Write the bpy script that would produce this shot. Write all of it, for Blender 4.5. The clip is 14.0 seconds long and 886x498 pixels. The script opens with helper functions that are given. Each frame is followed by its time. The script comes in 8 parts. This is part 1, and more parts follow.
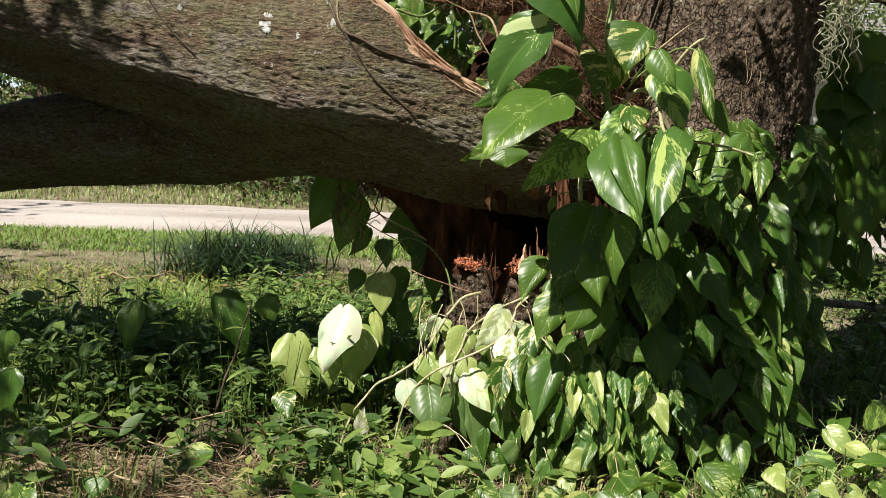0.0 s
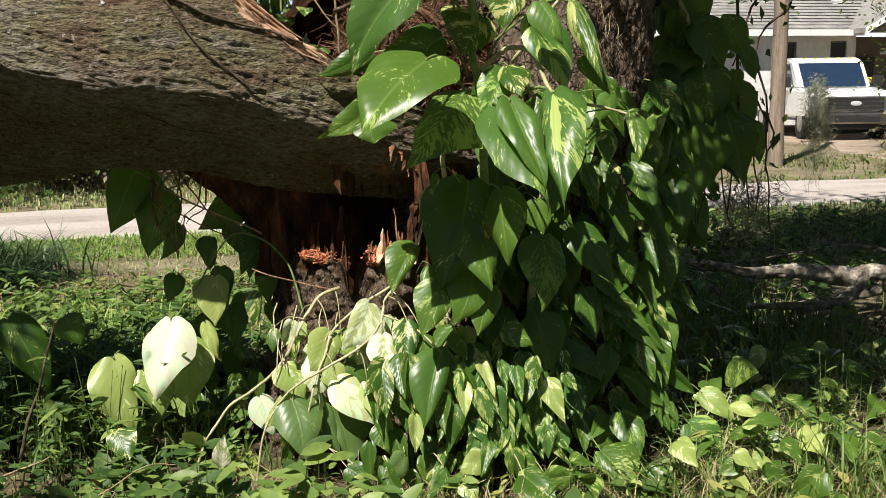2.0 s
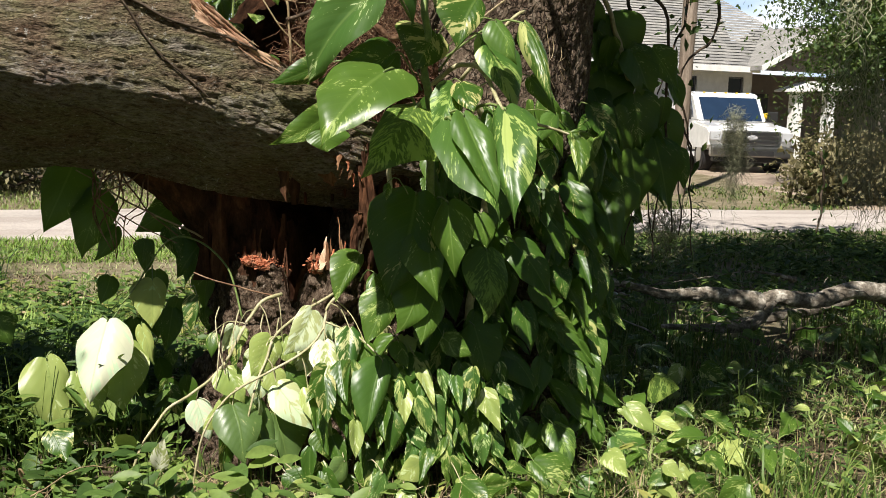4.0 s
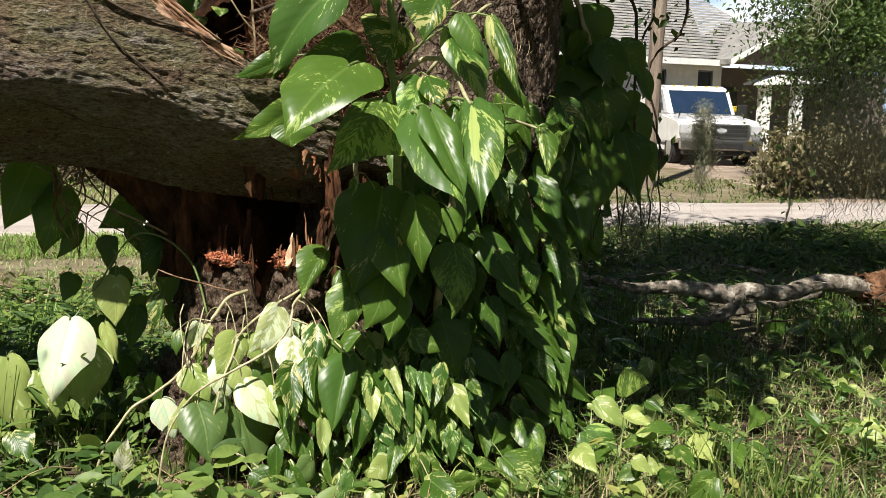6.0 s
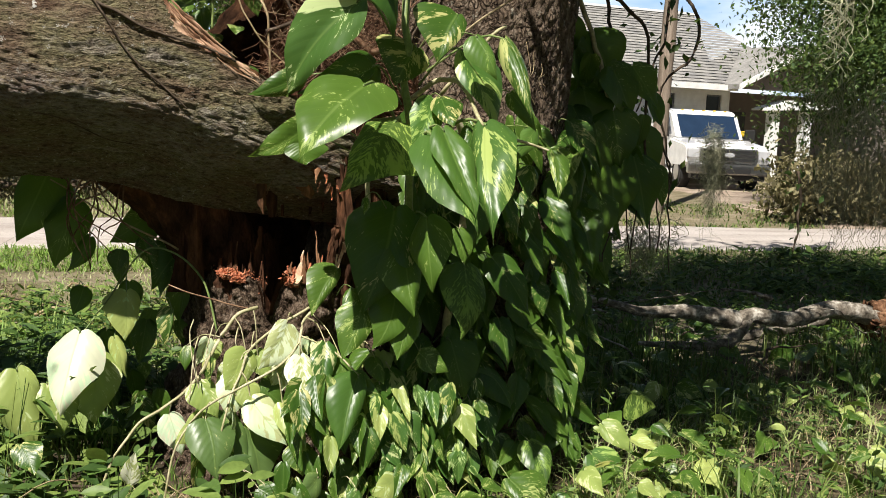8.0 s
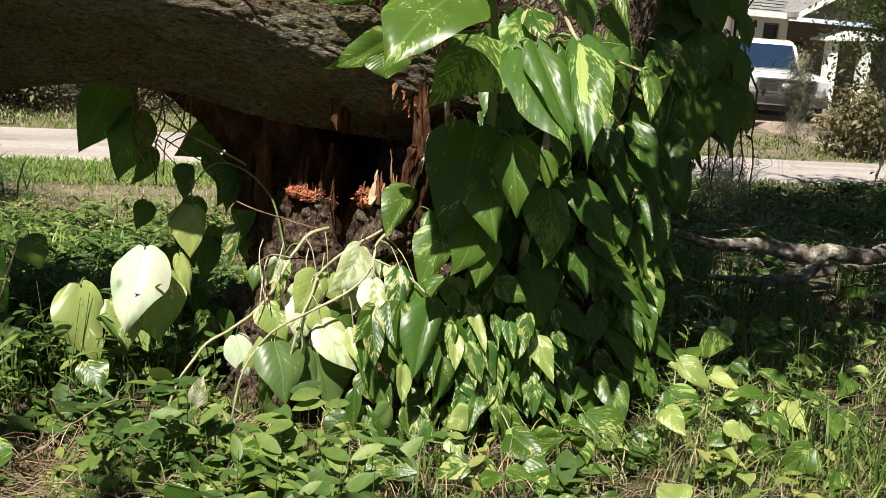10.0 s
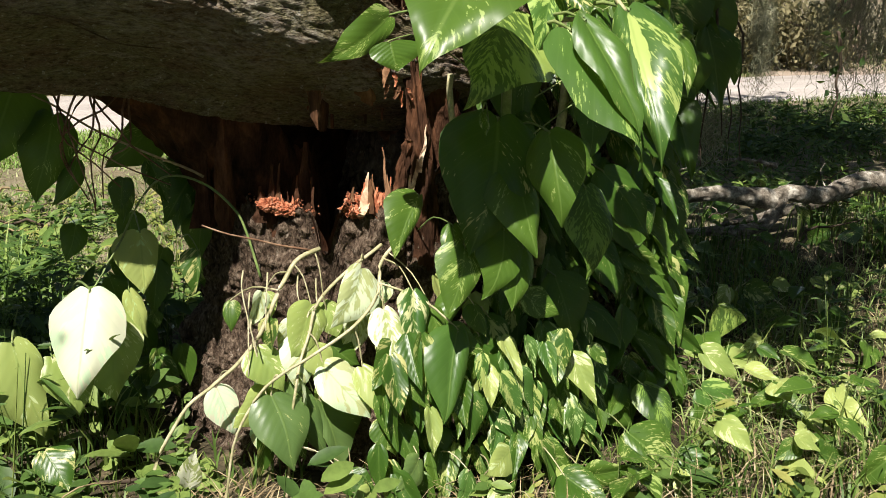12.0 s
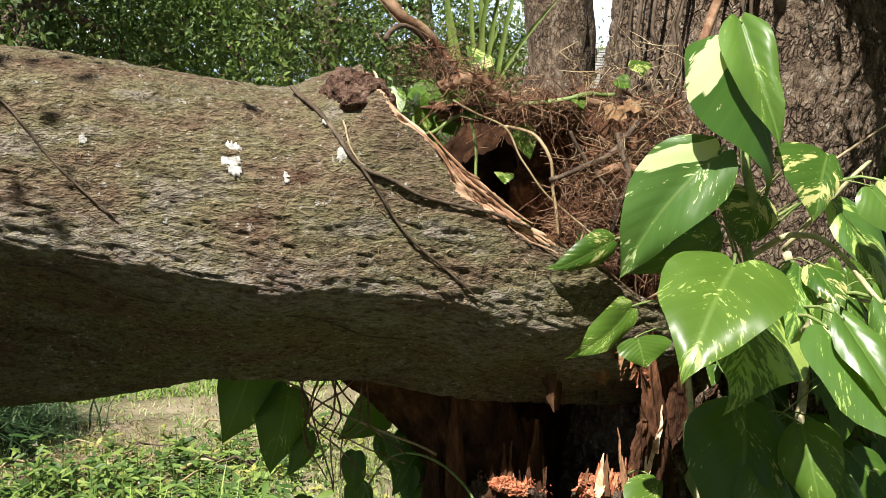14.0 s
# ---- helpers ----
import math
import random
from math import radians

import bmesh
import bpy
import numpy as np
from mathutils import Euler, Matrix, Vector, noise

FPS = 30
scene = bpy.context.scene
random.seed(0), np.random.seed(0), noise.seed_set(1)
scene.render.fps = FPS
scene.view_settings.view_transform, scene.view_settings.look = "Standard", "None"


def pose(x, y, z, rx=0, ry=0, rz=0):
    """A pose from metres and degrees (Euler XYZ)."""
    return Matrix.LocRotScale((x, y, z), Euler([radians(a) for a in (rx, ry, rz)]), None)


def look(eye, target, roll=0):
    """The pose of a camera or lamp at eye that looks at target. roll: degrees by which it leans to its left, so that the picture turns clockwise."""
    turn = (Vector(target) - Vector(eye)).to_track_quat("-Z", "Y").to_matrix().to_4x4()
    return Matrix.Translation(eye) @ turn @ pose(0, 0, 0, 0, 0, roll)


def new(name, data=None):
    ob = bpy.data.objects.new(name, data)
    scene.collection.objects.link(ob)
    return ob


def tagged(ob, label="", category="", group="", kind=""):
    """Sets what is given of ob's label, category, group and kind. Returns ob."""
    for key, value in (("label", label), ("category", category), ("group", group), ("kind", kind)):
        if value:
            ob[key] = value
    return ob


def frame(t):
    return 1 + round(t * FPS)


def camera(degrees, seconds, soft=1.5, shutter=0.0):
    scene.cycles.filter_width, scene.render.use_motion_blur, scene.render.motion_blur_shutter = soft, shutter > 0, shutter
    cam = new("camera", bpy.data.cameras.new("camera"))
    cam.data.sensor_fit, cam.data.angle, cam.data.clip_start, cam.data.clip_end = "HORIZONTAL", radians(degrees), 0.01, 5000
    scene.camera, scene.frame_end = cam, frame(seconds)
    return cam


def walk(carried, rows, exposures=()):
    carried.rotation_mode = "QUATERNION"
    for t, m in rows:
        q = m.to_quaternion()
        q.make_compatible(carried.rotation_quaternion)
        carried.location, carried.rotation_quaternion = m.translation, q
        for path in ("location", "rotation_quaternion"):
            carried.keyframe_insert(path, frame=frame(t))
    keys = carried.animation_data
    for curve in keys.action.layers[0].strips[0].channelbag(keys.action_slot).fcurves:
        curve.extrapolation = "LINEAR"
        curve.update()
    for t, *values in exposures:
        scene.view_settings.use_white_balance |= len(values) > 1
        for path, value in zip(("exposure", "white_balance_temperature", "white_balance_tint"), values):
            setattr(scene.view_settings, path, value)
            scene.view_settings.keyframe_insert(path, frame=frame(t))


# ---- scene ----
# ---- the camera and its walk ----
cam = camera(44.3, 14.0, soft=0.72)
METRES, EYE, TILT, LEAN, TURN = 2.85, 1.62, -8.0, -2.0, 0.0
ROWS = [
    (0.0, 0.0, 0.0, 0.0, -0.0, 0.0, 0.0),
    (0.5, -0.0201, 0.0156, -0.0098, -0.34, -3.43, 0.38),
    (1.0, -0.0525, 0.0997, -0.0113, -0.13, -4.06, 2.77),
    (1.5, -0.11, 0.1742, 0.0028, -5.73, -2.44, 3.01),
    (2.0, -0.1888, 0.2155, 0.0186, -15.29, -1.76, 4.86),
    (2.5, -0.2382, 0.2273, 0.0261, -16.09, -0.22, 3.57),
    (3.0, -0.2567, 0.2099, 0.0185, -16.97, 0.53, 1.53),
    (3.5, -0.2578, 0.2077, 0.0137, -18.79, -1.18, 1.68),
    (4.0, -0.2575, 0.2079, 0.013, -20.65, -1.14, 2.76),
    (6.5, -0.246, 0.2186, 0.0148, -22.36, -1.53, 2.82),
    (7.0, -0.2477, 0.2152, 0.016, -22.36, -0.51, 2.52),
    (9.5, -0.2714, 0.2295, 0.0137, -20.73, -2.09, 0.67),
    (10.0, -0.279, 0.3024, 0.0141, -19.71, -4.45, 0.35),
    (10.5, -0.2859, 0.4093, 0.0409, -19.68, -2.86, 4.24),
    (11.0, -0.2974, 0.4645, 0.0565, -23.41, -4.73, 4.21),
    (11.5, -0.3412, 0.5238, 0.0756, -24.4, -4.69, 4.89),
    (12.0, -0.3547, 0.5906, 0.1007, -27.82, -8.75, 4.2),
    (12.5, -0.3577, 0.6312, 0.1484, -29.24, -7.65, 5.7),
    (13.0, -0.3739, 0.6353, 0.1845, -24.82, -2.19, 6.16),
    (13.5, -0.395, 0.6295, 0.1979, -21.9, 0.37, 5.86),
    (14.0, -0.4169, 0.6265, 0.2031, -19.37, 2.0, 4.86),
]
walk(cam, [(t, pose(0, 0, EYE, TILT, LEAN, TURN) @ pose(METRES * x, METRES * y, METRES * z, 90 + pitch, roll, yaw)) for t, x, y, z, yaw, pitch, roll in ROWS],
     exposures=[(0.0, 0.68), (4.0, 0.68), (9.5, 0.68), (11.5, 0.75), (12.5, 0.88), (13.0, 0.98), (13.5, 1.05), (14.0, 1.18)])

# ---- sky and sun ----
SUN_WAY = Vector((-0.50, -0.55, 1.0)).normalized()
world = bpy.data.worlds.new("sky")
scene.world = world
world.use_nodes = True
wn = world.node_tree
sky = wn.nodes.new("ShaderNodeTexSky")
sky.sky_type, sky.sun_disc = "NISHITA", False
sky.sun_elevation, sky.sun_rotation = radians(53.4), radians(222)
wn.links.new(sky.outputs[0], wn.nodes["Background"].inputs[0])
wn.nodes["Background"].inputs[1].default_value = 0.031
sun = new("sun", bpy.data.lights.new("sun", "SUN"))
sun.data.energy, sun.data.angle, sun.data.color = 5.0, radians(0.55), (1.0, 0.94, 0.86)
sun.matrix_world = look(SUN_WAY * 30, (0, 0, 0))


# ---- materials ----
def nodes_of(name):
    m = bpy.data.materials.new(name)
    m.use_nodes = True
    nt = m.node_tree
    return m, nt, nt.nodes["Principled BSDF"]


def ramp(nt, fac, stops):
    r = nt.nodes.new("ShaderNodeValToRGB")
    while len(r.color_ramp.elements) < len(stops):
        r.color_ramp.elements.new(0.5)
    for e, (p, c) in zip(r.color_ramp.elements, stops):
        e.position, e.color = p, (*c, 1)
    nt.links.new(fac, r.inputs[0])
    return r.outputs[0]


def noise_of(nt, vec, scale, detail=4.0, rough=0.6):
    n = nt.nodes.new("ShaderNodeTexNoise")
    n.inputs["Scale"].default_value, n.inputs["Detail"].default_value, n.inputs["Roughness"].default_value = scale, detail, rough
    if vec:
        nt.links.new(vec, n.inputs["Vector"])
    return n.outputs[0]


def stretched(nt, stretch, source="Object", turn=0.0):
    tc, mp = nt.nodes.new("ShaderNodeTexCoord"), nt.nodes.new("ShaderNodeMapping")
    mp.inputs["Scale"].default_value = stretch
    if turn:
        mp.vector_type = "TEXTURE"
        mp.inputs["Scale"].default_value = [1 / q for q in stretch]
        mp.inputs["Rotation"].default_value = (0, radians(turn), 0)
    nt.links.new(tc.outputs[source], mp.inputs[0])
    return mp.outputs[0]


def mixed(nt, fac, a, b, blend="MIX"):
    m = nt.nodes.new("ShaderNodeMix")
    m.data_type, m.blend_type = "RGBA", blend
    for v, s in ((fac, m.inputs[0]), (a, m.inputs[6]), (b, m.inputs[7])):
        if isinstance(v, (float, int)):
            s.default_value = v
        elif isinstance(v, tuple):
            s.default_value = (*v, 1)
        else:
            nt.links.new(v, s)
    return m.outputs[2]


def sums(nt, op, a, b):
    m = nt.nodes.new("ShaderNodeMath")
    m.operation = op
    for v, s in ((a, m.inputs[0]), (b, m.inputs[1])):
        if isinstance(v, (float, int)):
            s.default_value = v
        else:
            nt.links.new(v, s)
    return m.outputs[0]


def bumped(nt, bsdf, height, strength, distance=0.01):
    b = nt.nodes.new("ShaderNodeBump")
    b.inputs["Strength"].default_value, b.inputs["Distance"].default_value = strength, distance
    nt.links.new(height, b.inputs["Height"])
    nt.links.new(b.outputs[0], bsdf.inputs["Normal"])


def surface(name, cols, scale=6.0, stretch=(1, 1, 1), rough=0.8, bump=0.4, fine=60.0, spots=None, spot_scale=9.0, metal=0.0, spec=0.4, dist=0.01, islands=0.0, grainy=(0.55, 1.15), turn=0.0, mid=0.0, cracks=0.0, crack_stretch=(1, 1, 1), crack_dark=(0.25, 0.2, 0.17), sheen_stripe=None):
    """A weathered surface: three colours by broad noise, fine grain over them, spots of another colour, and bark fissures."""
    m, nt, b = nodes_of(name)
    v = stretched(nt, stretch, turn=turn)
    broad, grain = noise_of(nt, v, scale, 5), noise_of(nt, v, fine, 3, 0.7)
    col = ramp(nt, broad, [(0.32 + 0.36 * i / (len(cols) - 1), c) for i, c in enumerate(cols)])
    dark = ramp(nt, grain, [(0.3, (grainy[0],) * 3), (0.65, (grainy[1],) * 3)])
    col = mixed(nt, 0.8, col, dark, "MULTIPLY")
    if spots:
        sp = ramp(nt, noise_of(nt, stretched(nt, (1, 1, 1)), spot_scale, 6, 0.7), [(0.60, (0, 0, 0)), (0.67, (1, 1, 1))])
        col = mixed(nt, sp, col, spots)
    if islands:
        g = nt.nodes.new("ShaderNodeNewGeometry")
        col = mixed(nt, islands, col, ramp(nt, g.outputs["Random Per Island"], [(0, (0.5, 0.5, 0.5)), (1, (1.5, 1.45, 1.3))]), "MULTIPLY")
    if sheen_stripe:
        # a pale grey stripe, sheen painted along the side of a leaning log: slope, lower and upper edge, colour
        slope, lo, hi, tint = sheen_stripe
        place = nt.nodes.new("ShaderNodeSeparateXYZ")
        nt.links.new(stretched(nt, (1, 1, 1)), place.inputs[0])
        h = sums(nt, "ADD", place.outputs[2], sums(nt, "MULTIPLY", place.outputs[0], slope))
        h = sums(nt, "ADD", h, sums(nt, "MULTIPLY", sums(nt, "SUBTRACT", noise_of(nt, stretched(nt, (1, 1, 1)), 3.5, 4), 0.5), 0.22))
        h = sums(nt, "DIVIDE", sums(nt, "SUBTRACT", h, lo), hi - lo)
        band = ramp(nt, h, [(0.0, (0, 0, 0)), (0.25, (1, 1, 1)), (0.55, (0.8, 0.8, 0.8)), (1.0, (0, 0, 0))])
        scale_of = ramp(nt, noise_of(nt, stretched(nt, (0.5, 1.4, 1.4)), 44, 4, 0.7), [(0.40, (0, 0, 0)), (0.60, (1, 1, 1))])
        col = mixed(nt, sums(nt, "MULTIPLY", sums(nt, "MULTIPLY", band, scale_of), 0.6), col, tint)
    height = sums(nt, "ADD", broad, sums(nt, "MULTIPLY", grain, 0.5))
    if mid:
        knobs = noise_of(nt, v, mid, 3, 0.65)
        col = mixed(nt, 0.85, col, ramp(nt, knobs, [(0.36, (0.42, 0.37, 0.33)), (0.47, (0.95, 0.94, 0.92)), (0.66, (1.3, 1.3, 1.3))]), "MULTIPLY")
        height = sums(nt, "ADD", height, sums(nt, "MULTIPLY", knobs, 1.2))
    if cracks:
        cv = stretched(nt, crack_stretch)
        warp = nt.nodes.new("ShaderNodeTexNoise")
        warp.inputs["Scale"].default_value, warp.inputs["Detail"].default_value = cracks * 0.6, 4
        nt.links.new(cv, warp.inputs["Vector"])
        shift = nt.nodes.new("ShaderNodeVectorMath")
        shift.operation = "MULTIPLY_ADD"
        nt.links.new(warp.outputs[1], shift.inputs[0])
        shift.inputs[1].default_value = (2.2 / cracks,) * 3
        nt.links.new(cv, shift.inputs[2])
        vo = nt.nodes.new("ShaderNodeTexVoronoi")
        vo.feature = "DISTANCE_TO_EDGE"
        vo.inputs["Scale"].default_value = cracks
        nt.links.new(shift.outputs[0], vo.inputs["Vector"])
        depth = ramp(nt, vo.outputs[0], [(0.0, (0, 0, 0)), (0.16, (1, 1, 1))])
        patch = ramp(nt, noise_of(nt, stretched(nt, (1, 1, 1)), 7, 3), [(0.35, (0, 0, 0)), (0.6, (1, 1, 1))])
        col = mixed(nt, patch, col, mixed(nt, 1.0, col, mixed(nt, depth, crack_dark, (1.12, 1.1, 1.08)), "MULTIPLY"))
        height = sums(nt, "ADD", height, sums(nt, "MULTIPLY", sums(nt, "MULTIPLY", depth, patch), 0.7))
    nt.links.new(col, b.inputs["Base Color"])
    b.inputs["Roughness"].default_value, b.inputs["Metallic"].default_value, b.inputs["Specular IOR Level"].default_value = rough, metal, spec
    if bump:
        bumped(nt, b, height, bump, dist)
    return m


def let_through(nt, bsdf, col, share):
    """Leaf tissue: part of the light goes through."""
    tr, mx = nt.nodes.new("ShaderNodeBsdfTranslucent"), nt.nodes.new("ShaderNodeMixShader")
    nt.links.new(col, tr.inputs[0])
    mx.inputs[0].default_value = share
    out = nt.nodes["Material Output"]
    nt.links.new(bsdf.outputs[0], mx.inputs[1])
    nt.links.new(tr.outputs[0], mx.inputs[2])
    nt.links.new(mx.outputs[0], out.inputs[0])


def pothos_material(name, cream_from, green=(0.044, 0.106, 0.014), green2=(0.082, 0.155, 0.021), cream=(0.52, 0.50, 0.20), wide=1.0, flecks=0.70, patch=None):
    """Glossy green leaf with cream flecks and blotches drawn out along the side veins, and a pale midrib."""
    m, nt, b = nodes_of(name)
    uv = nt.nodes.new("ShaderNodeUVMap")
    sep = nt.nodes.new("ShaderNodeSeparateXYZ")
    nt.links.new(uv.outputs[0], sep.inputs[0])
    side = sums(nt, "ABSOLUTE", sums(nt, "SUBTRACT", sep.outputs[0], 0.5), 0.0)
    along = sums(nt, "SUBTRACT", sep.outputs[1], sums(nt, "MULTIPLY", side, 0.75))
    info, geo = nt.nodes.new("ShaderNodeObjectInfo"), nt.nodes.new("ShaderNodeNewGeometry")
    seed = sums(nt, "ADD", sums(nt, "MULTIPLY", info.outputs["Random"], 37.0), sums(nt, "MULTIPLY", geo.outputs["Random Per Island"], 53.0))
    cmb = nt.nodes.new("ShaderNodeCombineXYZ")
    nt.links.new(sums(nt, "MULTIPLY", sep.outputs[0], 5.0), cmb.inputs[0])
    nt.links.new(sums(nt, "MULTIPLY", along, 11.0), cmb.inputs[1])
    nt.links.new(seed, cmb.inputs[2])
    streak = noise_of(nt, cmb.outputs[0], 1.0, 2.5, 0.55)
    cm2 = nt.nodes.new("ShaderNodeCombineXYZ")
    nt.links.new(sums(nt, "MULTIPLY", sep.outputs[0], 1.6), cm2.inputs[0])
    nt.links.new(sums(nt, "MULTIPLY", along, 3.2), cm2.inputs[1])
    nt.links.new(seed, cm2.inputs[2])
    blot = noise_of(nt, cm2.outputs[0], 1.0, 2, 0.5)
    tone = sums(nt, "ADD", sums(nt, "MULTIPLY", streak, 0.5), sums(nt, "MULTIPLY", blot, 0.5 * wide))
    mask = ramp(nt, tone, [(cream_from, (0, 0, 0)), (cream_from + 0.035, (1, 1, 1))])
    if patch:
        # one broad cream field on a half of the blade, its edges drawn along the veins
        du = sums(nt, "DIVIDE", sums(nt, "SUBTRACT", sep.outputs[0], patch[0]), patch[2])
        dv = sums(nt, "DIVIDE", sums(nt, "SUBTRACT", along, patch[1]), patch[3])
        away = sums(nt, "ADD", sums(nt, "ADD", sums(nt, "MULTIPLY", du, du), sums(nt, "MULTIPLY", dv, dv)), sums(nt, "MULTIPLY", sums(nt, "SUBTRACT", streak, 0.5), 2.2))
        mask = sums(nt, "MAXIMUM", mask, ramp(nt, away, [(0.80, (1, 1, 1)), (0.92, (0, 0, 0))]))
    cm3 = nt.nodes.new("ShaderNodeCombineXYZ")
    nt.links.new(sums(nt, "MULTIPLY", sep.outputs[0], 13.0), cm3.inputs[0])
    nt.links.new(sums(nt, "MULTIPLY", along, 30.0), cm3.inputs[1])
    nt.links.new(seed, cm3.inputs[2])
    fleck = sums(nt, "ADD", noise_of(nt, cm3.outputs[0], 1.0, 3, 0.6), sums(nt, "MULTIPLY", sums(nt, "SUBTRACT", blot, 0.5), 0.8))
    mask = sums(nt, "MAXIMUM", mask, ramp(nt, fleck, [(flecks, (0, 0, 0)), (flecks + 0.03, (0.85, 0.85, 0.85))]))
    rnd = sums(nt, "FRACT", seed, 0.0)
    g = mixed(nt, rnd, green, green2)
    g = mixed(nt, 0.5, g, ramp(nt, blot, [(0.35, (0.75, 0.8, 0.8)), (0.65, (1.2, 1.15, 1.1))]), "MULTIPLY")
    col = mixed(nt, mask, g, mixed(nt, rnd, cream, (cream[0] * 0.7, cream[1] * 0.95, cream[2] * 0.7)))
    rib = ramp(nt, side, [(0.008, (1, 1, 1)), (0.028, (0, 0, 0))])
    col = mixed(nt, sums(nt, "MULTIPLY", rib, 0.3), col, (0.22, 0.32, 0.08))
    wave = sums(nt, "SINE", sums(nt, "MULTIPLY", along, 48.0), 0.0)
    col = mixed(nt, sums(nt, "MULTIPLY", ramp(nt, wave, [(0.86, (0, 0, 0)), (1.0, (1, 1, 1))]), 0.05), col, (0.25, 0.36, 0.10))
    nt.links.new(col, b.inputs["Base Color"])
    b.inputs["Roughness"].default_value, b.inputs["Specular IOR Level"].default_value = 0.36, 0.42
    bumped(nt, b, sums(nt, "ADD", sums(nt, "MULTIPLY", wave, 0.22), sums(nt, "ADD", sums(nt, "MULTIPLY", blot, 0.8), sums(nt, "MULTIPLY", rib, -0.8))), 0.17, 0.006)
    let_through(nt, b, mixed(nt, 0.6, col, (0.25, 0.40, 0.04), "MIX"), 0.26)
    return m


def foliage(name, c1, c2, c3, rough=0.5, share=0.25, spec=0.35):
    """Small leaves and blades: colour by piece, with broad patches."""
    m, nt, b = nodes_of(name)
    g = nt.nodes.new("ShaderNodeNewGeometry")
    broad = noise_of(nt, stretched(nt, (1, 1, 1)), 1.3, 3)
    f = sums(nt, "ADD", sums(nt, "MULTIPLY", g.outputs["Random Per Island"], 0.7), sums(nt, "MULTIPLY", sums(nt, "SUBTRACT", broad, 0.35), 0.9))
    col = ramp(nt, f, [(0.1, c1), (0.5, c2), (0.95, c3)])
    col = mixed(nt, 0.5, col, ramp(nt, noise_of(nt, stretched(nt, (1, 1, 1)), 45, 2), [(0.35, (0.7, 0.7, 0.7)), (0.65, (1.2, 1.2, 1.2))]), "MULTIPLY")
    nt.links.new(col, b.inputs["Base Color"])
    b.inputs["Roughness"].default_value, b.inputs["Specular IOR Level"].default_value = rough, spec
    if share:
        let_through(nt, b, mixed(nt, 0.4, col, (0.2, 0.3, 0.03)), share)
    return m


# the log's bark, with the sheen along its side put into the colour
BARK = surface("log_bark", [(0.12, 0.075, 0.048), (0.185, 0.14, 0.09), (0.18, 0.162, 0.088), (0.26, 0.23, 0.19)], 6.0, (0.65, 1.5, 1.5), 0.6, 1.0, 130, (0.40, 0.39, 0.35), 48, dist=0.024, spec=0.16, grainy=(0.3, 1.35), mid=52, sheen_stripe=(0.25, 1.29, 1.53, (0.33, 0.31, 0.30)))
BARK_DARK = surface("stump_bark", [(0.045, 0.030, 0.021), (0.12, 0.085, 0.06), (0.23, 0.175, 0.13)], 30, (1.2, 1.2, 0.6), 0.9, 1.0, 120, (0.3, 0.25, 0.2), 40, dist=0.018, mid=70, spec=0.1)
BARK_TREE = surface("tree_bark", [(0.075, 0.052, 0.036), (0.165, 0.122, 0.086), (0.28, 0.225, 0.17)], 24, (1.3, 1.3, 0.7), 0.8, 1.0, 120, (0.34, 0.33, 0.27), 22, dist=0.02, cracks=42, crack_stretch=(1, 1, 0.6), spec=0.2)
BARK_PALE = surface("limb_bark", [(0.07, 0.056, 0.040), (0.21, 0.18, 0.14), (0.52, 0.48, 0.41)], 15, (1, 1, 1), 0.8, 0.5, 60, (0.10, 0.085, 0.065), 12)
TORN = surface("torn_wood", [(0.34, 0.17, 0.10), (0.62, 0.41, 0.27), (0.80, 0.63, 0.47)], 16, (0.15, 1.5, 1.5), 0.75, 0.8, 70, dist=0.008, islands=0.35, turn=43)
SPLINT = surface("brown_splinter", [(0.05, 0.026, 0.016), (0.15, 0.075, 0.04), (0.34, 0.19, 0.11)], 14, (1.2, 1.2, 0.3), 0.85, 0.9, 80, dist=0.012, islands=0.5, spec=0.12)
TORN_ORANGE = surface("rotten_heartwood", [(0.24, 0.07, 0.035), (0.50, 0.18, 0.095), (0.68, 0.32, 0.20)], 34, (1.2, 1.2, 0.35), 0.85, 0.9, 80, dist=0.012, islands=0.5, spec=0.15)
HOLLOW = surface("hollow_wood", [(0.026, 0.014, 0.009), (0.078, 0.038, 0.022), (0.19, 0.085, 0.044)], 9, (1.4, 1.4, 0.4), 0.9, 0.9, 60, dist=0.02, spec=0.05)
# wood with the shade of a deep cavity put into its colour
CAVITY_SHADE = surface("cavity_shade_wood", [(0.012, 0.007, 0.005), (0.03, 0.016, 0.010), (0.07, 0.034, 0.018)], 9, rough=0.95, bump=0.8, spec=0.0)
KNOB = surface("knob_bark", [(0.055, 0.030, 0.021), (0.125, 0.076, 0.056), (0.20, 0.135, 0.10)], 26, rough=0.85, bump=1.0, fine=120, dist=0.02, mid=55, spec=0.1)
ROOT = surface("root_fibre", [(0.10, 0.052, 0.034), (0.20, 0.115, 0.075), (0.36, 0.25, 0.17)], 14, rough=0.85, islands=0.7, spec=0.12)
HUMUS = surface("humus", [(0.05, 0.026, 0.017), (0.13, 0.064, 0.038), (0.24, 0.125, 0.075)], 18, rough=0.95, bump=1.0, dist=0.03, spec=0.05)
TWIG = surface("twig_bark", [(0.05, 0.036, 0.026), (0.10, 0.075, 0.055), (0.16, 0.125, 0.095)], 20, rough=0.8, islands=0.4, spec=0.15)
STEM = surface("vine_stem", [(0.28, 0.27, 0.13), (0.45, 0.42, 0.25), (0.58, 0.53, 0.38)], 12, rough=0.5, bump=0.2, islands=0.4)
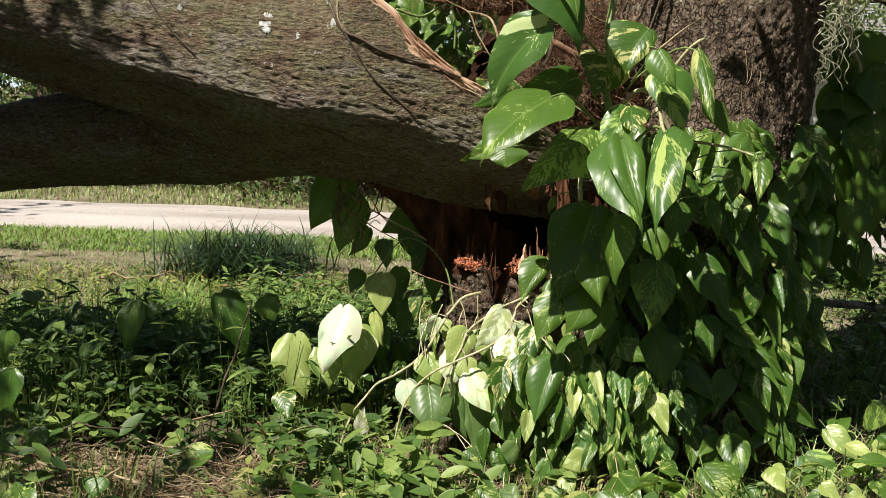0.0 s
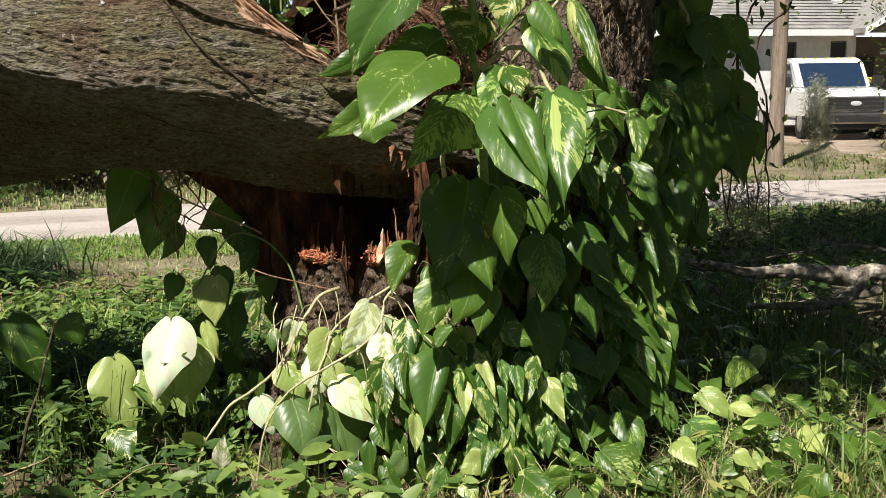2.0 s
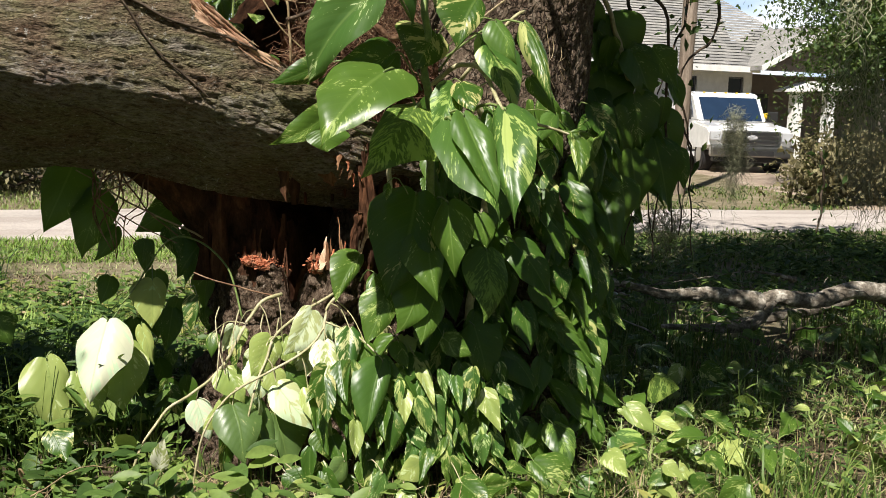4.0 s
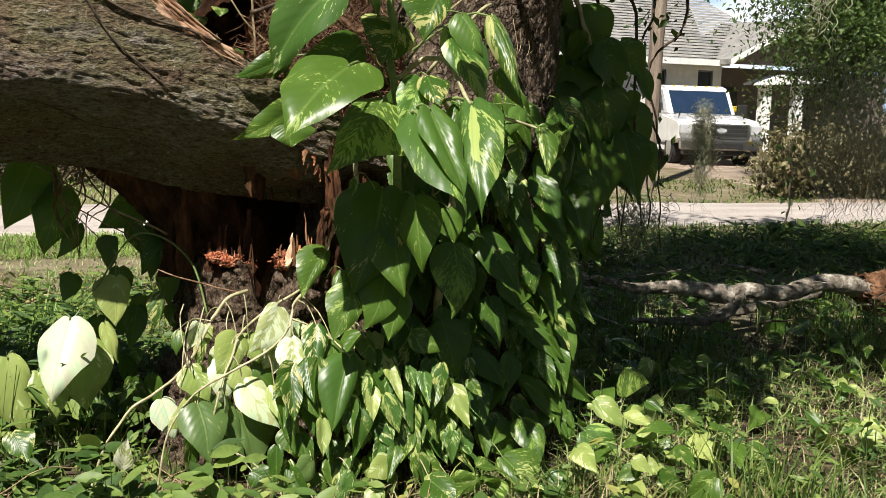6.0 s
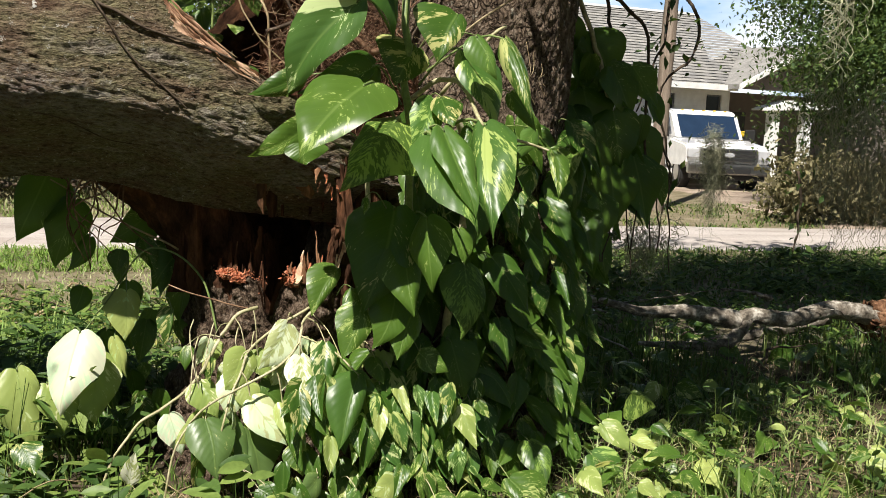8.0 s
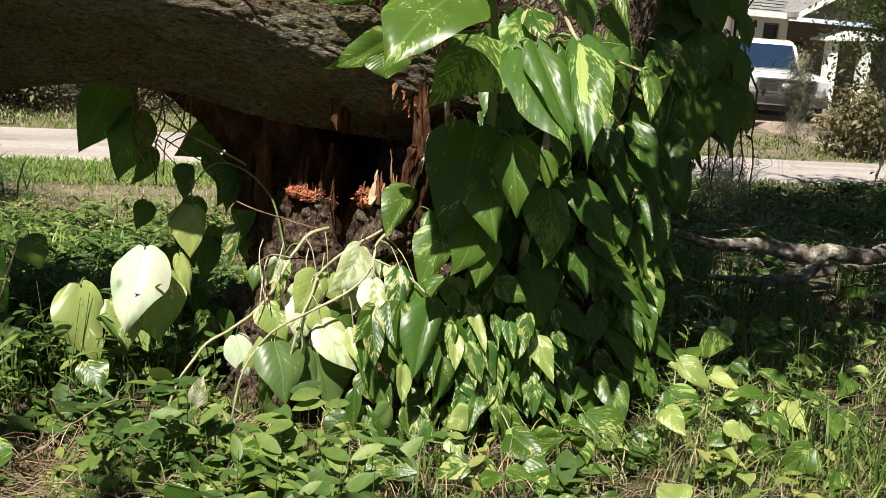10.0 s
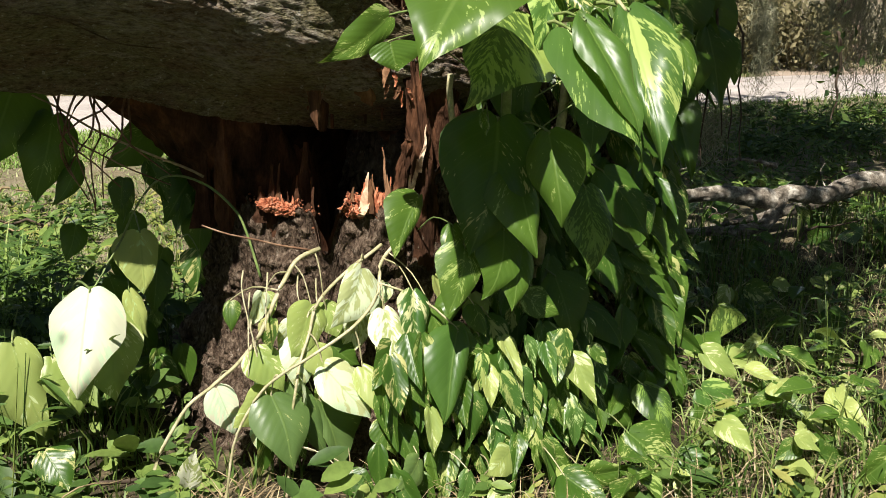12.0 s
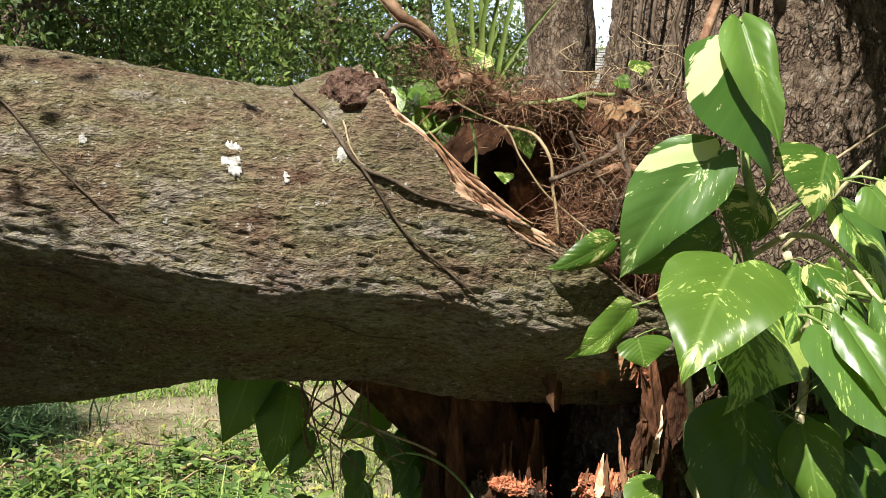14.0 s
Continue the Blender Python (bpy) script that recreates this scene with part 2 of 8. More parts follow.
PETIOLE = surface("petiole", [(0.10, 0.17, 0.045), (0.19, 0.26, 0.08), (0.27, 0.31, 0.12)], 9, rough=0.45, bump=0.1)
STRAW = surface("dry_straw", [(0.16, 0.11, 0.06), (0.32, 0.25, 0.15), (0.46, 0.39, 0.27)], 8, rough=0.8, bump=0.1, islands=0.6, spec=0.2)
DEAD = surface("dead_leaf", [(0.22, 0.12, 0.06), (0.42, 0.25, 0.13), (0.56, 0.38, 0.22)], 18, rough=0.7, bump=0.3)
MOSS = surface("spanish_moss", [(0.20, 0.21, 0.13), (0.36, 0.37, 0.25), (0.5, 0.5, 0.37)], 6, rough=0.9, bump=0.0, islands=0.6)
LICHEN = surface("white_lichen", [(0.22, 0.21, 0.18), (0.45, 0.45, 0.42), (0.68, 0.68, 0.65)], 70, rough=0.9, bump=0.6)
POTHOS = {"green": pothos_material("pothos_green", 0.68),
          "spot": pothos_material("pothos_flecked", 0.60, flecks=0.61),
          "half": pothos_material("pothos_variegated", 0.535, flecks=0.62),
          "fleck": pothos_material("pothos_speckled", 0.55, (0.05, 0.11, 0.02), (0.09, 0.16, 0.03), (0.46, 0.50, 0.14), flecks=0.50),
          "lime": pothos_material("pothos_lime", 0.56, (0.25, 0.34, 0.085), (0.40, 0.46, 0.14), (0.70, 0.70, 0.40), flecks=0.68),
          "half1": pothos_material("pothos_half_cream", 0.545, (0.04, 0.11, 0.02), (0.075, 0.16, 0.03), (0.66, 0.64, 0.34), flecks=0.66),
          "field": pothos_material("pothos_cream_field", 0.70, (0.045, 0.115, 0.02), (0.07, 0.15, 0.03), (0.74, 0.72, 0.42), flecks=0.66, patch=(0.24, -0.03, 0.30, 0.13)),
          "ribbed": pothos_material("pothos_cream_rib", 0.66, (0.045, 0.115, 0.02), (0.075, 0.155, 0.03), (0.50, 0.52, 0.18), flecks=0.62, patch=(0.52, 0.30, 0.11, 0.34)),
          "half2": pothos_material("pothos_marbled", 0.52, (0.045, 0.115, 0.02), (0.075, 0.165, 0.03), (0.50, 0.52, 0.18), flecks=0.60),
          "lime2": pothos_material("pothos_young", 0.64, (0.075, 0.155, 0.026), (0.10, 0.19, 0.034), (0.40, 0.46, 0.14), flecks=0.70),
          "fleck2": pothos_material("pothos_speckled_dark", 0.58, (0.035, 0.085, 0.016), (0.06, 0.12, 0.022), (0.30, 0.36, 0.09), flecks=0.53),
          "green2": pothos_material("pothos_deep_green", 0.68, (0.05, 0.125, 0.02), (0.08, 0.16, 0.03), flecks=0.72),
          "green3": pothos_material("pothos_dull_green", 0.70, (0.09, 0.16, 0.045), (0.12, 0.19, 0.055), flecks=0.74),
          "white": pothos_material("pothos_bleached", 0.50, (0.72, 0.73, 0.50), (0.80, 0.80, 0.60), (0.86, 0.85, 0.72)),
          "pale": pothos_material("pothos_pale", 0.46, (0.40, 0.46, 0.16), (0.62, 0.64, 0.34), (0.84, 0.83, 0.64))}
WEED = foliage("weed_leaf", (0.030, 0.068, 0.016), (0.095, 0.17, 0.036), (0.25, 0.33, 0.08))
WEED_PALE = foliage("yellowing_leaf", (0.09, 0.15, 0.03), (0.22, 0.27, 0.06), (0.42, 0.38, 0.12))
GRASS = foliage("grass_blade", (0.045, 0.10, 0.018), (0.11, 0.185, 0.036), (0.27, 0.30, 0.09))
LAWN = foliage("lawn_blade", (0.17, 0.25, 0.06), (0.30, 0.38, 0.13), (0.48, 0.45, 0.26))
VERGE = foliage("verge_blade", (0.12, 0.22, 0.035), (0.20, 0.33, 0.06), (0.34, 0.42, 0.12))
LILY = foliage("lilyturf_blade", (0.012, 0.032, 0.013), (0.03, 0.065, 0.022), (0.08, 0.12, 0.05), 0.4, 0.1)
OAK = foliage("oak_leaf", (0.022, 0.05, 0.014), (0.06, 0.11, 0.025), (0.14, 0.19, 0.05), 0.55)
# brighter copy of the oak leaf, with sunlight put into its colours
OAK_SUNNY = foliage("sunny_leaf", (0.035, 0.075, 0.02), (0.11, 0.18, 0.04), (0.25, 0.32, 0.09), 0.5, 0.35)
OAK_DRY = foliage("wilted_leaf", (0.06, 0.055, 0.025), (0.14, 0.12, 0.055), (0.26, 0.23, 0.12), 0.7, 0.15)


def earth():
    """Dark leaf mould under the trees, pale dry earth out on the lawn, straw-coloured litter in patches."""
    m, nt, b = nodes_of("earth")
    v = stretched(nt, (1, 1, 1))
    place = nt.nodes.new("ShaderNodeSeparateXYZ")
    nt.links.new(v, place.inputs[0])
    broad, grain, lump = noise_of(nt, v, 2.2, 5), noise_of(nt, v, 60, 3, 0.7), noise_of(nt, v, 11, 4, 0.65)
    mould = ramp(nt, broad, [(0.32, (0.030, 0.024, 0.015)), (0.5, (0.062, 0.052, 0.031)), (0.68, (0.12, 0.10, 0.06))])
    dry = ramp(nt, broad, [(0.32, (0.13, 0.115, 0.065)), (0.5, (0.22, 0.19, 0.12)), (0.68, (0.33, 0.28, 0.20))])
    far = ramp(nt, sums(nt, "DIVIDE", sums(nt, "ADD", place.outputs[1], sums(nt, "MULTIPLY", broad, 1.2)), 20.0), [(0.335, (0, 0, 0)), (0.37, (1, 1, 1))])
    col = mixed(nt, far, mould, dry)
    col = mixed(nt, ramp(nt, lump, [(0.52, (0, 0, 0)), (0.62, (0.6, 0.6, 0.6))]), col, (0.24, 0.19, 0.11))
    col = mixed(nt, 0.8, col, ramp(nt, grain, [(0.3, (0.55, 0.55, 0.55)), (0.65, (1.2, 1.2, 1.2))]), "MULTIPLY")
    nt.links.new(col, b.inputs["Base Color"])
    b.inputs["Roughness"].default_value, b.inputs["Specular IOR Level"].default_value = 0.95, 0.1
    bumped(nt, b, sums(nt, "ADD", lump, sums(nt, "MULTIPLY", grain, 0.5)), 0.8, 0.03)
    return m


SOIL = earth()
ROADWAY = surface("pale_road", [(0.36, 0.31, 0.275), (0.47, 0.42, 0.38), (0.54, 0.49, 0.45)], 0.9, (0.35, 1.6, 1), 0.9, 0.3, 70, (0.25, 0.22, 0.19), 1.6)
SAND = surface("sandy_drive", [(0.24, 0.18, 0.13), (0.37, 0.29, 0.22), (0.46, 0.38, 0.30)], 1.6, rough=0.95, bump=0.5, fine=45)


def plain(name, col, rough=0.5, metal=0.0, vary=0.12, scale=4.0, spec=0.5, coat=0.0):
    m, nt, b = nodes_of(name)
    n = noise_of(nt, stretched(nt, (1, 1, 1)), scale, 5)
    c = mixed(nt, 1.0, tuple(col), ramp(nt, n, [(0.3, (1 - vary,) * 3), (0.7, (1 + vary,) * 3)]), "MULTIPLY")
    nt.links.new(c, b.inputs["Base Color"])
    b.inputs["Roughness"].default_value, b.inputs["Metallic"].default_value, b.inputs["Specular IOR Level"].default_value = rough, metal, spec
    b.inputs["Coat Weight"].default_value = coat
    return m


WHITE_WALL = plain("white_siding", (0.72, 0.71, 0.68), 0.7)
WHITE_TRIM = plain("white_trim", (0.8, 0.8, 0.78), 0.5)
DARK_GLASS = plain("window_glass", (0.02, 0.025, 0.03), 0.06)
CAR_GLASS = plain("car_glass", (0.015, 0.03, 0.06), 0.05)
WHITE_PAINT = plain("white_car_paint", (0.8, 0.8, 0.8), 0.25, coat=0.6)
BLUE_PAINT = plain("dark_blue_car_paint", (0.02, 0.03, 0.07), 0.25, coat=0.6)
CHROME = plain("dull_chrome", (0.42, 0.41, 0.40), 0.3, 1.0)
BLACK = plain("black_plastic", (0.02, 0.02, 0.02), 0.5)
TYRE = plain("tyre_rubber", (0.022, 0.022, 0.022), 0.85)
LAMP = plain("headlight_glass", (0.45, 0.46, 0.48), 0.1)
YELLOW = plain("yellow_plastic", (0.65, 0.47, 0.03), 0.5)
GREY_BIN = plain("grey_plastic", (0.12, 0.12, 0.12), 0.6)
POLE_WOOD = surface("pole_wood", [(0.15, 0.115, 0.085), (0.24, 0.19, 0.145), (0.32, 0.26, 0.205)], 6, (3, 3, 0.25), 0.85, 0.5, 50)
ROOF = surface("grey_shingles", [(0.20, 0.197, 0.19), (0.27, 0.265, 0.255), (0.34, 0.33, 0.32)], 3, rough=0.9, bump=0.2, islands=0.35)
# shade of the porch painted into the colour of its wall and gable
PORCH = plain("porch_shade", (0.18, 0.15, 0.13), 0.8)

# ---- helpers for shapes ----
def vnoise(p, seed=0):
    """Smooth value noise from 0 to 1 at the points p."""
    p = np.asarray(p, float)
    i = np.floor(p).astype(np.int64)
    f = p - i
    f = f * f * (3 - 2 * f)

    def h(dx, dy, dz):
        n = ((i[:, 0] + dx) * 374761393 + (i[:, 1] + dy) * 668265263 + (i[:, 2] + dz) * 1440662683 + seed * 974634077) & 0xFFFFFFFF
        n = ((n ^ (n >> 13)) * 1274126177) & 0xFFFFFFFF
        return ((n ^ (n >> 16)) & 0xFFFF) / 65535.0

    x, y, z = f[:, 0], f[:, 1], f[:, 2]
    a = (h(0, 0, 0) * (1 - x) + h(1, 0, 0) * x) * (1 - y) + (h(0, 1, 0) * (1 - x) + h(1, 1, 0) * x) * y
    b = (h(0, 0, 1) * (1 - x) + h(1, 0, 1) * x) * (1 - y) + (h(0, 1, 1) * (1 - x) + h(1, 1, 1) * x) * y
    return a * (1 - z) + b * z


def mesh_of(name, v, f, mats, index=None, smooth=True, uv=None):
    me = bpy.data.meshes.new(name)
    me.from_pydata(np.asarray(v).tolist(), [], np.asarray(f).tolist() if isinstance(f, np.ndarray) else f)
    for m in mats if isinstance(mats, (list, tuple)) else [mats]:
        me.materials.append(m)
    if index is not None:
        me.polygons.foreach_set("material_index", np.asarray(index, np.int32))
    me.polygons.foreach_set("use_smooth", np.full(len(me.polygons), smooth))
    if uv is not None:
        layer = me.uv_layers.new(name="UVMap")
        loops = np.zeros(len(me.loops), np.int32)
        me.loops.foreach_get("vertex_index", loops)
        layer.data.foreach_set("uv", np.asarray(uv)[loops].astype(np.float32).ravel())
    me.update()
    return me


def thing(name, place, label, category, group="", kind=""):
    ob = new(name)
    ob.empty_display_size = 0.1
    ob.location = place
    return tagged(ob, label, category, group, kind)


def part(name, me, parent, label="", m=None, kind=""):
    """One mesh as a part of a thing; the mesh is given in world places, or with m."""
    ob = new(name, me)
    up = Vector(parent.location)
    if parent.parent:
        up = up + Vector(parent.parent.location)
    ob.parent = parent
    ob.matrix_basis = Matrix.Translation(-up) @ (m or Matrix())
    return tagged(ob, label, kind=kind)


def along(points, n):
    """n places on a smooth line through the points, evenly spaced by index."""
    p = np.asarray(points, float)
    k = len(p)
    t = np.linspace(0, k - 1, n)
    i = np.clip(np.floor(t).astype(int), 0, k - 2)
    u = (t - i)[:, None]
    a, b, c, d = p[np.maximum(i - 1, 0)], p[i], p[i + 1], p[np.minimum(i + 2, k - 1)]
    return 0.5 * (2 * b + (c - a) * u + (2 * a - 5 * b + 4 * c - d) * u ** 2 + (3 * b - a - 3 * c + d) * u ** 3)


def tubes(paths, radii, sides=3):
    """Thin tubes along paths (n, m, 3), radii (n, m): places and faces of one joined mesh."""
    paths, radii = np.asarray(paths, float), np.asarray(radii, float)
    n, m, _ = paths.shape
    t = np.gradient(paths, axis=1)
    t /= np.linalg.norm(t, axis=2, keepdims=True) + 1e-9
    ref = np.where(np.abs(t[..., 2:3]) > 0.8, np.array([1.0, 0, 0]), np.array([0, 0, 1.0]))
    a = np.cross(t, ref)
    a /= np.linalg.norm(a, axis=2, keepdims=True) + 1e-9
    b = np.cross(t, a)
    ang = np.arange(sides) * 2 * np.pi / sides
    ring = paths[:, :, None] + radii[:, :, None, None] * (np.cos(ang)[None, None, :, None] * a[:, :, None] + np.sin(ang)[None, None, :, None] * b[:, :, None])
    v = ring.reshape(-1, 3)
    k = np.arange(n * m * sides).reshape(n, m, sides)
    f = np.stack([k[:, :-1], np.roll(k, -1, 2)[:, :-1], np.roll(k, -1, 2)[:, 1:], k[:, 1:]], -1).reshape(-1, 4)
    return v, f


def stick(name, points, r0, r1, mat, parent, label="", n=14, sides=7, rough=0.0, kind=""):
    """One round stem, root, twig or limb along a smooth line."""
    p = along(points, n)
    if rough:
        p = p + (np.stack([vnoise(p * 9 + 5 * k, k + 3) for k in range(3)], 1) - 0.5) * rough
    v, f = tubes(p[None], np.linspace(r0, r1, n)[None], sides)
    caps = [list(range(sides))[::-1], list(range((n - 1) * sides, n * sides))]
    return part(name, mesh_of(name, v, f.tolist() + caps, mat), parent, label, kind=kind)


def trunk_mesh(name, points, radii, mats, bark=0.012, scale=(0.10, 0.035), na=160, step=0.014, seed=1, lumps=0.06, edit=None):
    """A trunk with plated bark: radii follow the points; edit(v, s, angle) may reshape the places and return face materials."""
    length = sum(np.linalg.norm(np.subtract(a, b)) for a, b in zip(points, points[1:]))
    ns = max(8, int(length / step))
    c = along(points, ns)
    r = along([(q, 0, 0) for q in radii], ns)[:, 0]
    t = np.gradient(c, axis=0)
    t /= np.linalg.norm(t, axis=1, keepdims=True)
    ref = np.array([0, 1.0, 0])
    a = np.cross(np.broadcast_to(ref, t.shape), t)
    a /= np.linalg.norm(a, axis=1, keepdims=True)
    b = np.cross(t, a)
    s = np.linspace(0, length, ns)
    ang = np.arange(na) * 2 * np.pi / na
    S, A = np.meshgrid(s, ang, indexing="ij")
    rr = np.broadcast_to(r[:, None], S.shape)
    ux, uy = np.cos(A), np.sin(A)
    flat = lambda k, q: np.stack([S.ravel() / k[0], (ux * rr).ravel() / k[1], (uy * rr).ravel() / k[1]], 1)
    big = vnoise(flat((0.45, 0.30), 0), seed) - 0.5
    w = (vnoise(flat((0.12, 0.09), 0), seed + 4) - 0.5) * 1.2
    base = flat(scale, 0)
    base[:, 0] += w
    plate = 1 - np.abs(vnoise(base, seed + 1) - 0.5) * 2
    base2 = flat((scale[0] * 0.4, scale[1] * 0.45), 0)
    fine = vnoise(base2, seed + 2)
    d = (big * lumps * 2 + (0.5 - plate ** 2) * bark + (fine - 0.5) * bark * 0.9 + (vnoise(base2 * 2.3, seed + 3) - 0.5) * bark * 0.6).reshape(S.shape)
    R = rr * (1 + 0) + d
    v = (c[:, None] + (ux * R)[..., None] * a[:, None] + (uy * R)[..., None] * b[:, None]).reshape(-1, 3)
    k = np.arange(ns * na).reshape(ns, na)
    f = np.stack([k[:-1], k[1:], np.roll(k, -1, 1)[1:], np.roll(k, -1, 1)[:-1]], -1).reshape(-1, 4)
    index = None
    if edit:
        v, marks = edit(v)
        index = marks[f].max(1).astype(int)
    return mesh_of(name, v, f, mats, index)


def scatter(template, faces, places, axes, scales):
    """Copies of a small shape joined into one: axes (n, 3, 3) hold columns x, y, z."""
    v = np.einsum("nij,nkj->nki", axes, template[None] * scales[:, None]) + places[:, None]
    n, k, _ = v.shape
    f = (np.asarray(faces)[None] + (np.arange(n) * k)[:, None, None]).reshape(-1, len(faces[0]))
    return v.reshape(-1, 3), f


def turned(way, up):
    """Axes with y along way and z as near to up as can be."""
    y = way / (np.linalg.norm(way, axis=1, keepdims=True) + 1e-9)
    x = np.cross(y, up)
    x /= np.linalg.norm(x, axis=1, keepdims=True) + 1e-9
    return np.stack([x, y, np.cross(x, y)], 2)


def box(bm, lo, hi, bevel=0.0):
    r = bmesh.ops.create_cube(bm, size=1.0)
    vs = r["verts"]
    for q in vs:
        for k in range(3):
            q.co[k] = lo[k] if q.co[k] < 0 else hi[k]
    if bevel:
        es = list({e for q in vs for e in q.link_edges})
        bmesh.ops.bevel(bm, geom=es, offset=bevel, segments=2, affect="EDGES", profile=0.6)


def bm_part(name, bm, mat, parent, label="", smooth=False):
    me = bpy.data.meshes.new(name)
    bm.to_mesh(me)
    bm.free()
    for m in mat if isinstance(mat, (list, tuple)) else [mat]:
        me.materials.append(m)
    me.polygons.foreach_set("use_smooth", np.full(len(me.polygons), smooth))
    return part(name, me, parent, label)


def box_part(name, lo, hi, mat, parent, label="", bevel=0.0):
    bm = bmesh.new()
    box(bm, lo, hi, bevel)
    return bm_part(name, bm, mat, parent, label)


def slab_part(name, outline, y0, y1, mat, parent, label="", bevel=0.0, axis="y"):
    """A profile drawn in (x, z), or in (y, z) with axis x, given thickness."""
    bm = bmesh.new()
    put = (lambda a, b, d: (a, d, b)) if axis == "y" else (lambda a, b, d: (d, a, b))
    lo, hi = [bm.verts.new(put(a, b, y0)) for a, b in outline], [bm.verts.new(put(a, b, y1)) for a, b in outline]
    bm.faces.new(lo)
    bm.faces.new(hi[::-1])
    n = len(outline)
    for k in range(n):
        bm.faces.new((lo[k], hi[k], hi[(k + 1) % n], lo[(k + 1) % n]))
    bmesh.ops.recalc_face_normals(bm, faces=bm.faces)
    if bevel:
        bmesh.ops.bevel(bm, geom=list(bm.edges), offset=bevel, segments=2, affect="EDGES")
    return bm_part(name, bm, mat, parent, label)


# ---- ground, road, drive ----
def ground_z(x, y):
    q = np.stack([np.asarray(x) * 0.9, np.asarray(y) * 0.9, np.zeros(np.shape(x))], 1)
    soft = np.clip((11.0 - np.asarray(y)) / 2.0, 0, 1)
    return (vnoise(q, 9) - 0.5) * 0.10 * soft


def make_ground():
    xs = np.concatenate([[-2500, -600, -150, -60, -30], np.arange(-16, 30.01, 0.25), [40, 60, 150, 600, 2500]])
    ys = np.concatenate([[-2500, -600, -100, -20], np.arange(-4, 24.01, 0.25), [30, 45, 80, 200, 700, 2500]])
    X, Y = np.meshgrid(xs, ys, indexing="ij")
    z = ground_z(X.ravel(), Y.ravel())
    v = np.stack([X.ravel(), Y.ravel(), z], 1)
    k = np.arange(len(v)).reshape(X.shape)
    f = np.stack([k[:-1, :-1], k[1:, :-1], k[1:, 1:], k[:-1, 1:]], -1).reshape(-1, 4)
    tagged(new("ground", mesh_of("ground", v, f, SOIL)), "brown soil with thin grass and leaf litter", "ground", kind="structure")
    # the road, with ragged edges
    x = np.linspace(-60, 90, 600)
    q = np.stack([x * 1.3, x * 0, x * 0], 1)
    near = 12.12 - 0.035 * np.clip(x - 2, 0, 14) + (vnoise(q, 3) - 0.5) * 0.25
    far = 14.85 - 0.05 * np.clip(x, 0, 14) + (vnoise(q, 4) - 0.5) * 0.3
    v = np.concatenate([np.stack([x, near, x * 0 + 0.0], 1), np.stack([x, near + 0.1, x * 0 + 0.025], 1), np.stack([x, (near + far) / 2, x * 0 + 0.05], 1),
                        np.stack([x, far - 0.1, x * 0 + 0.025], 1), np.stack([x, far, x * 0 + 0.0], 1)])
    k = np.arange(len(v)).reshape(5, -1)
    f = np.stack([k[:-1, :-1], k[:-1, 1:], k[1:, 1:], k[1:, :-1]], -1).reshape(-1, 4)
    tagged(new("road", mesh_of("road", v, f, ROADWAY)), "pale sunlit road with scattered leaf litter", "road", kind="structure")
    y = np.linspace(13.9, 24.5, 40)
    q = np.stack([y * 1.1, y * 0, y * 0], 1)
    le, ri = 11.6 + (y - 14) * 0.28 + (vnoise(q, 5) - 0.5) * 0.5, 14.8 + (y - 14) * 0.32 + (vnoise(q, 6) - 0.5) * 0.5
    v = np.concatenate([np.stack([le, y, y * 0 + 0.004], 1), np.stack([(le + ri) / 2, y, y * 0 + 0.03], 1), np.stack([ri, y, y * 0 + 0.004], 1)])
    k = np.arange(len(v)).reshape(3, -1)
    f = np.stack([k[:-1, :-1], k[1:, :-1], k[1:, 1:], k[:-1, 1:]], -1).reshape(-1, 4)
    tagged(new("driveway", mesh_of("driveway", v, f, SAND)), "bare sandy driveway beside the road", "driveway", kind="structure")


make_ground()


# ---- the fallen trunk ----
def tear_line(x):
    return np.where(x > -0.37, np.interp(x, (-0.37, -0.31, -0.21, -0.14, -0.01, 0.10, 0.21, 0.6), (2.13, 2.03, 1.95, 1.85, 1.75, 1.68, 1.63, 1.40)), 9.0)


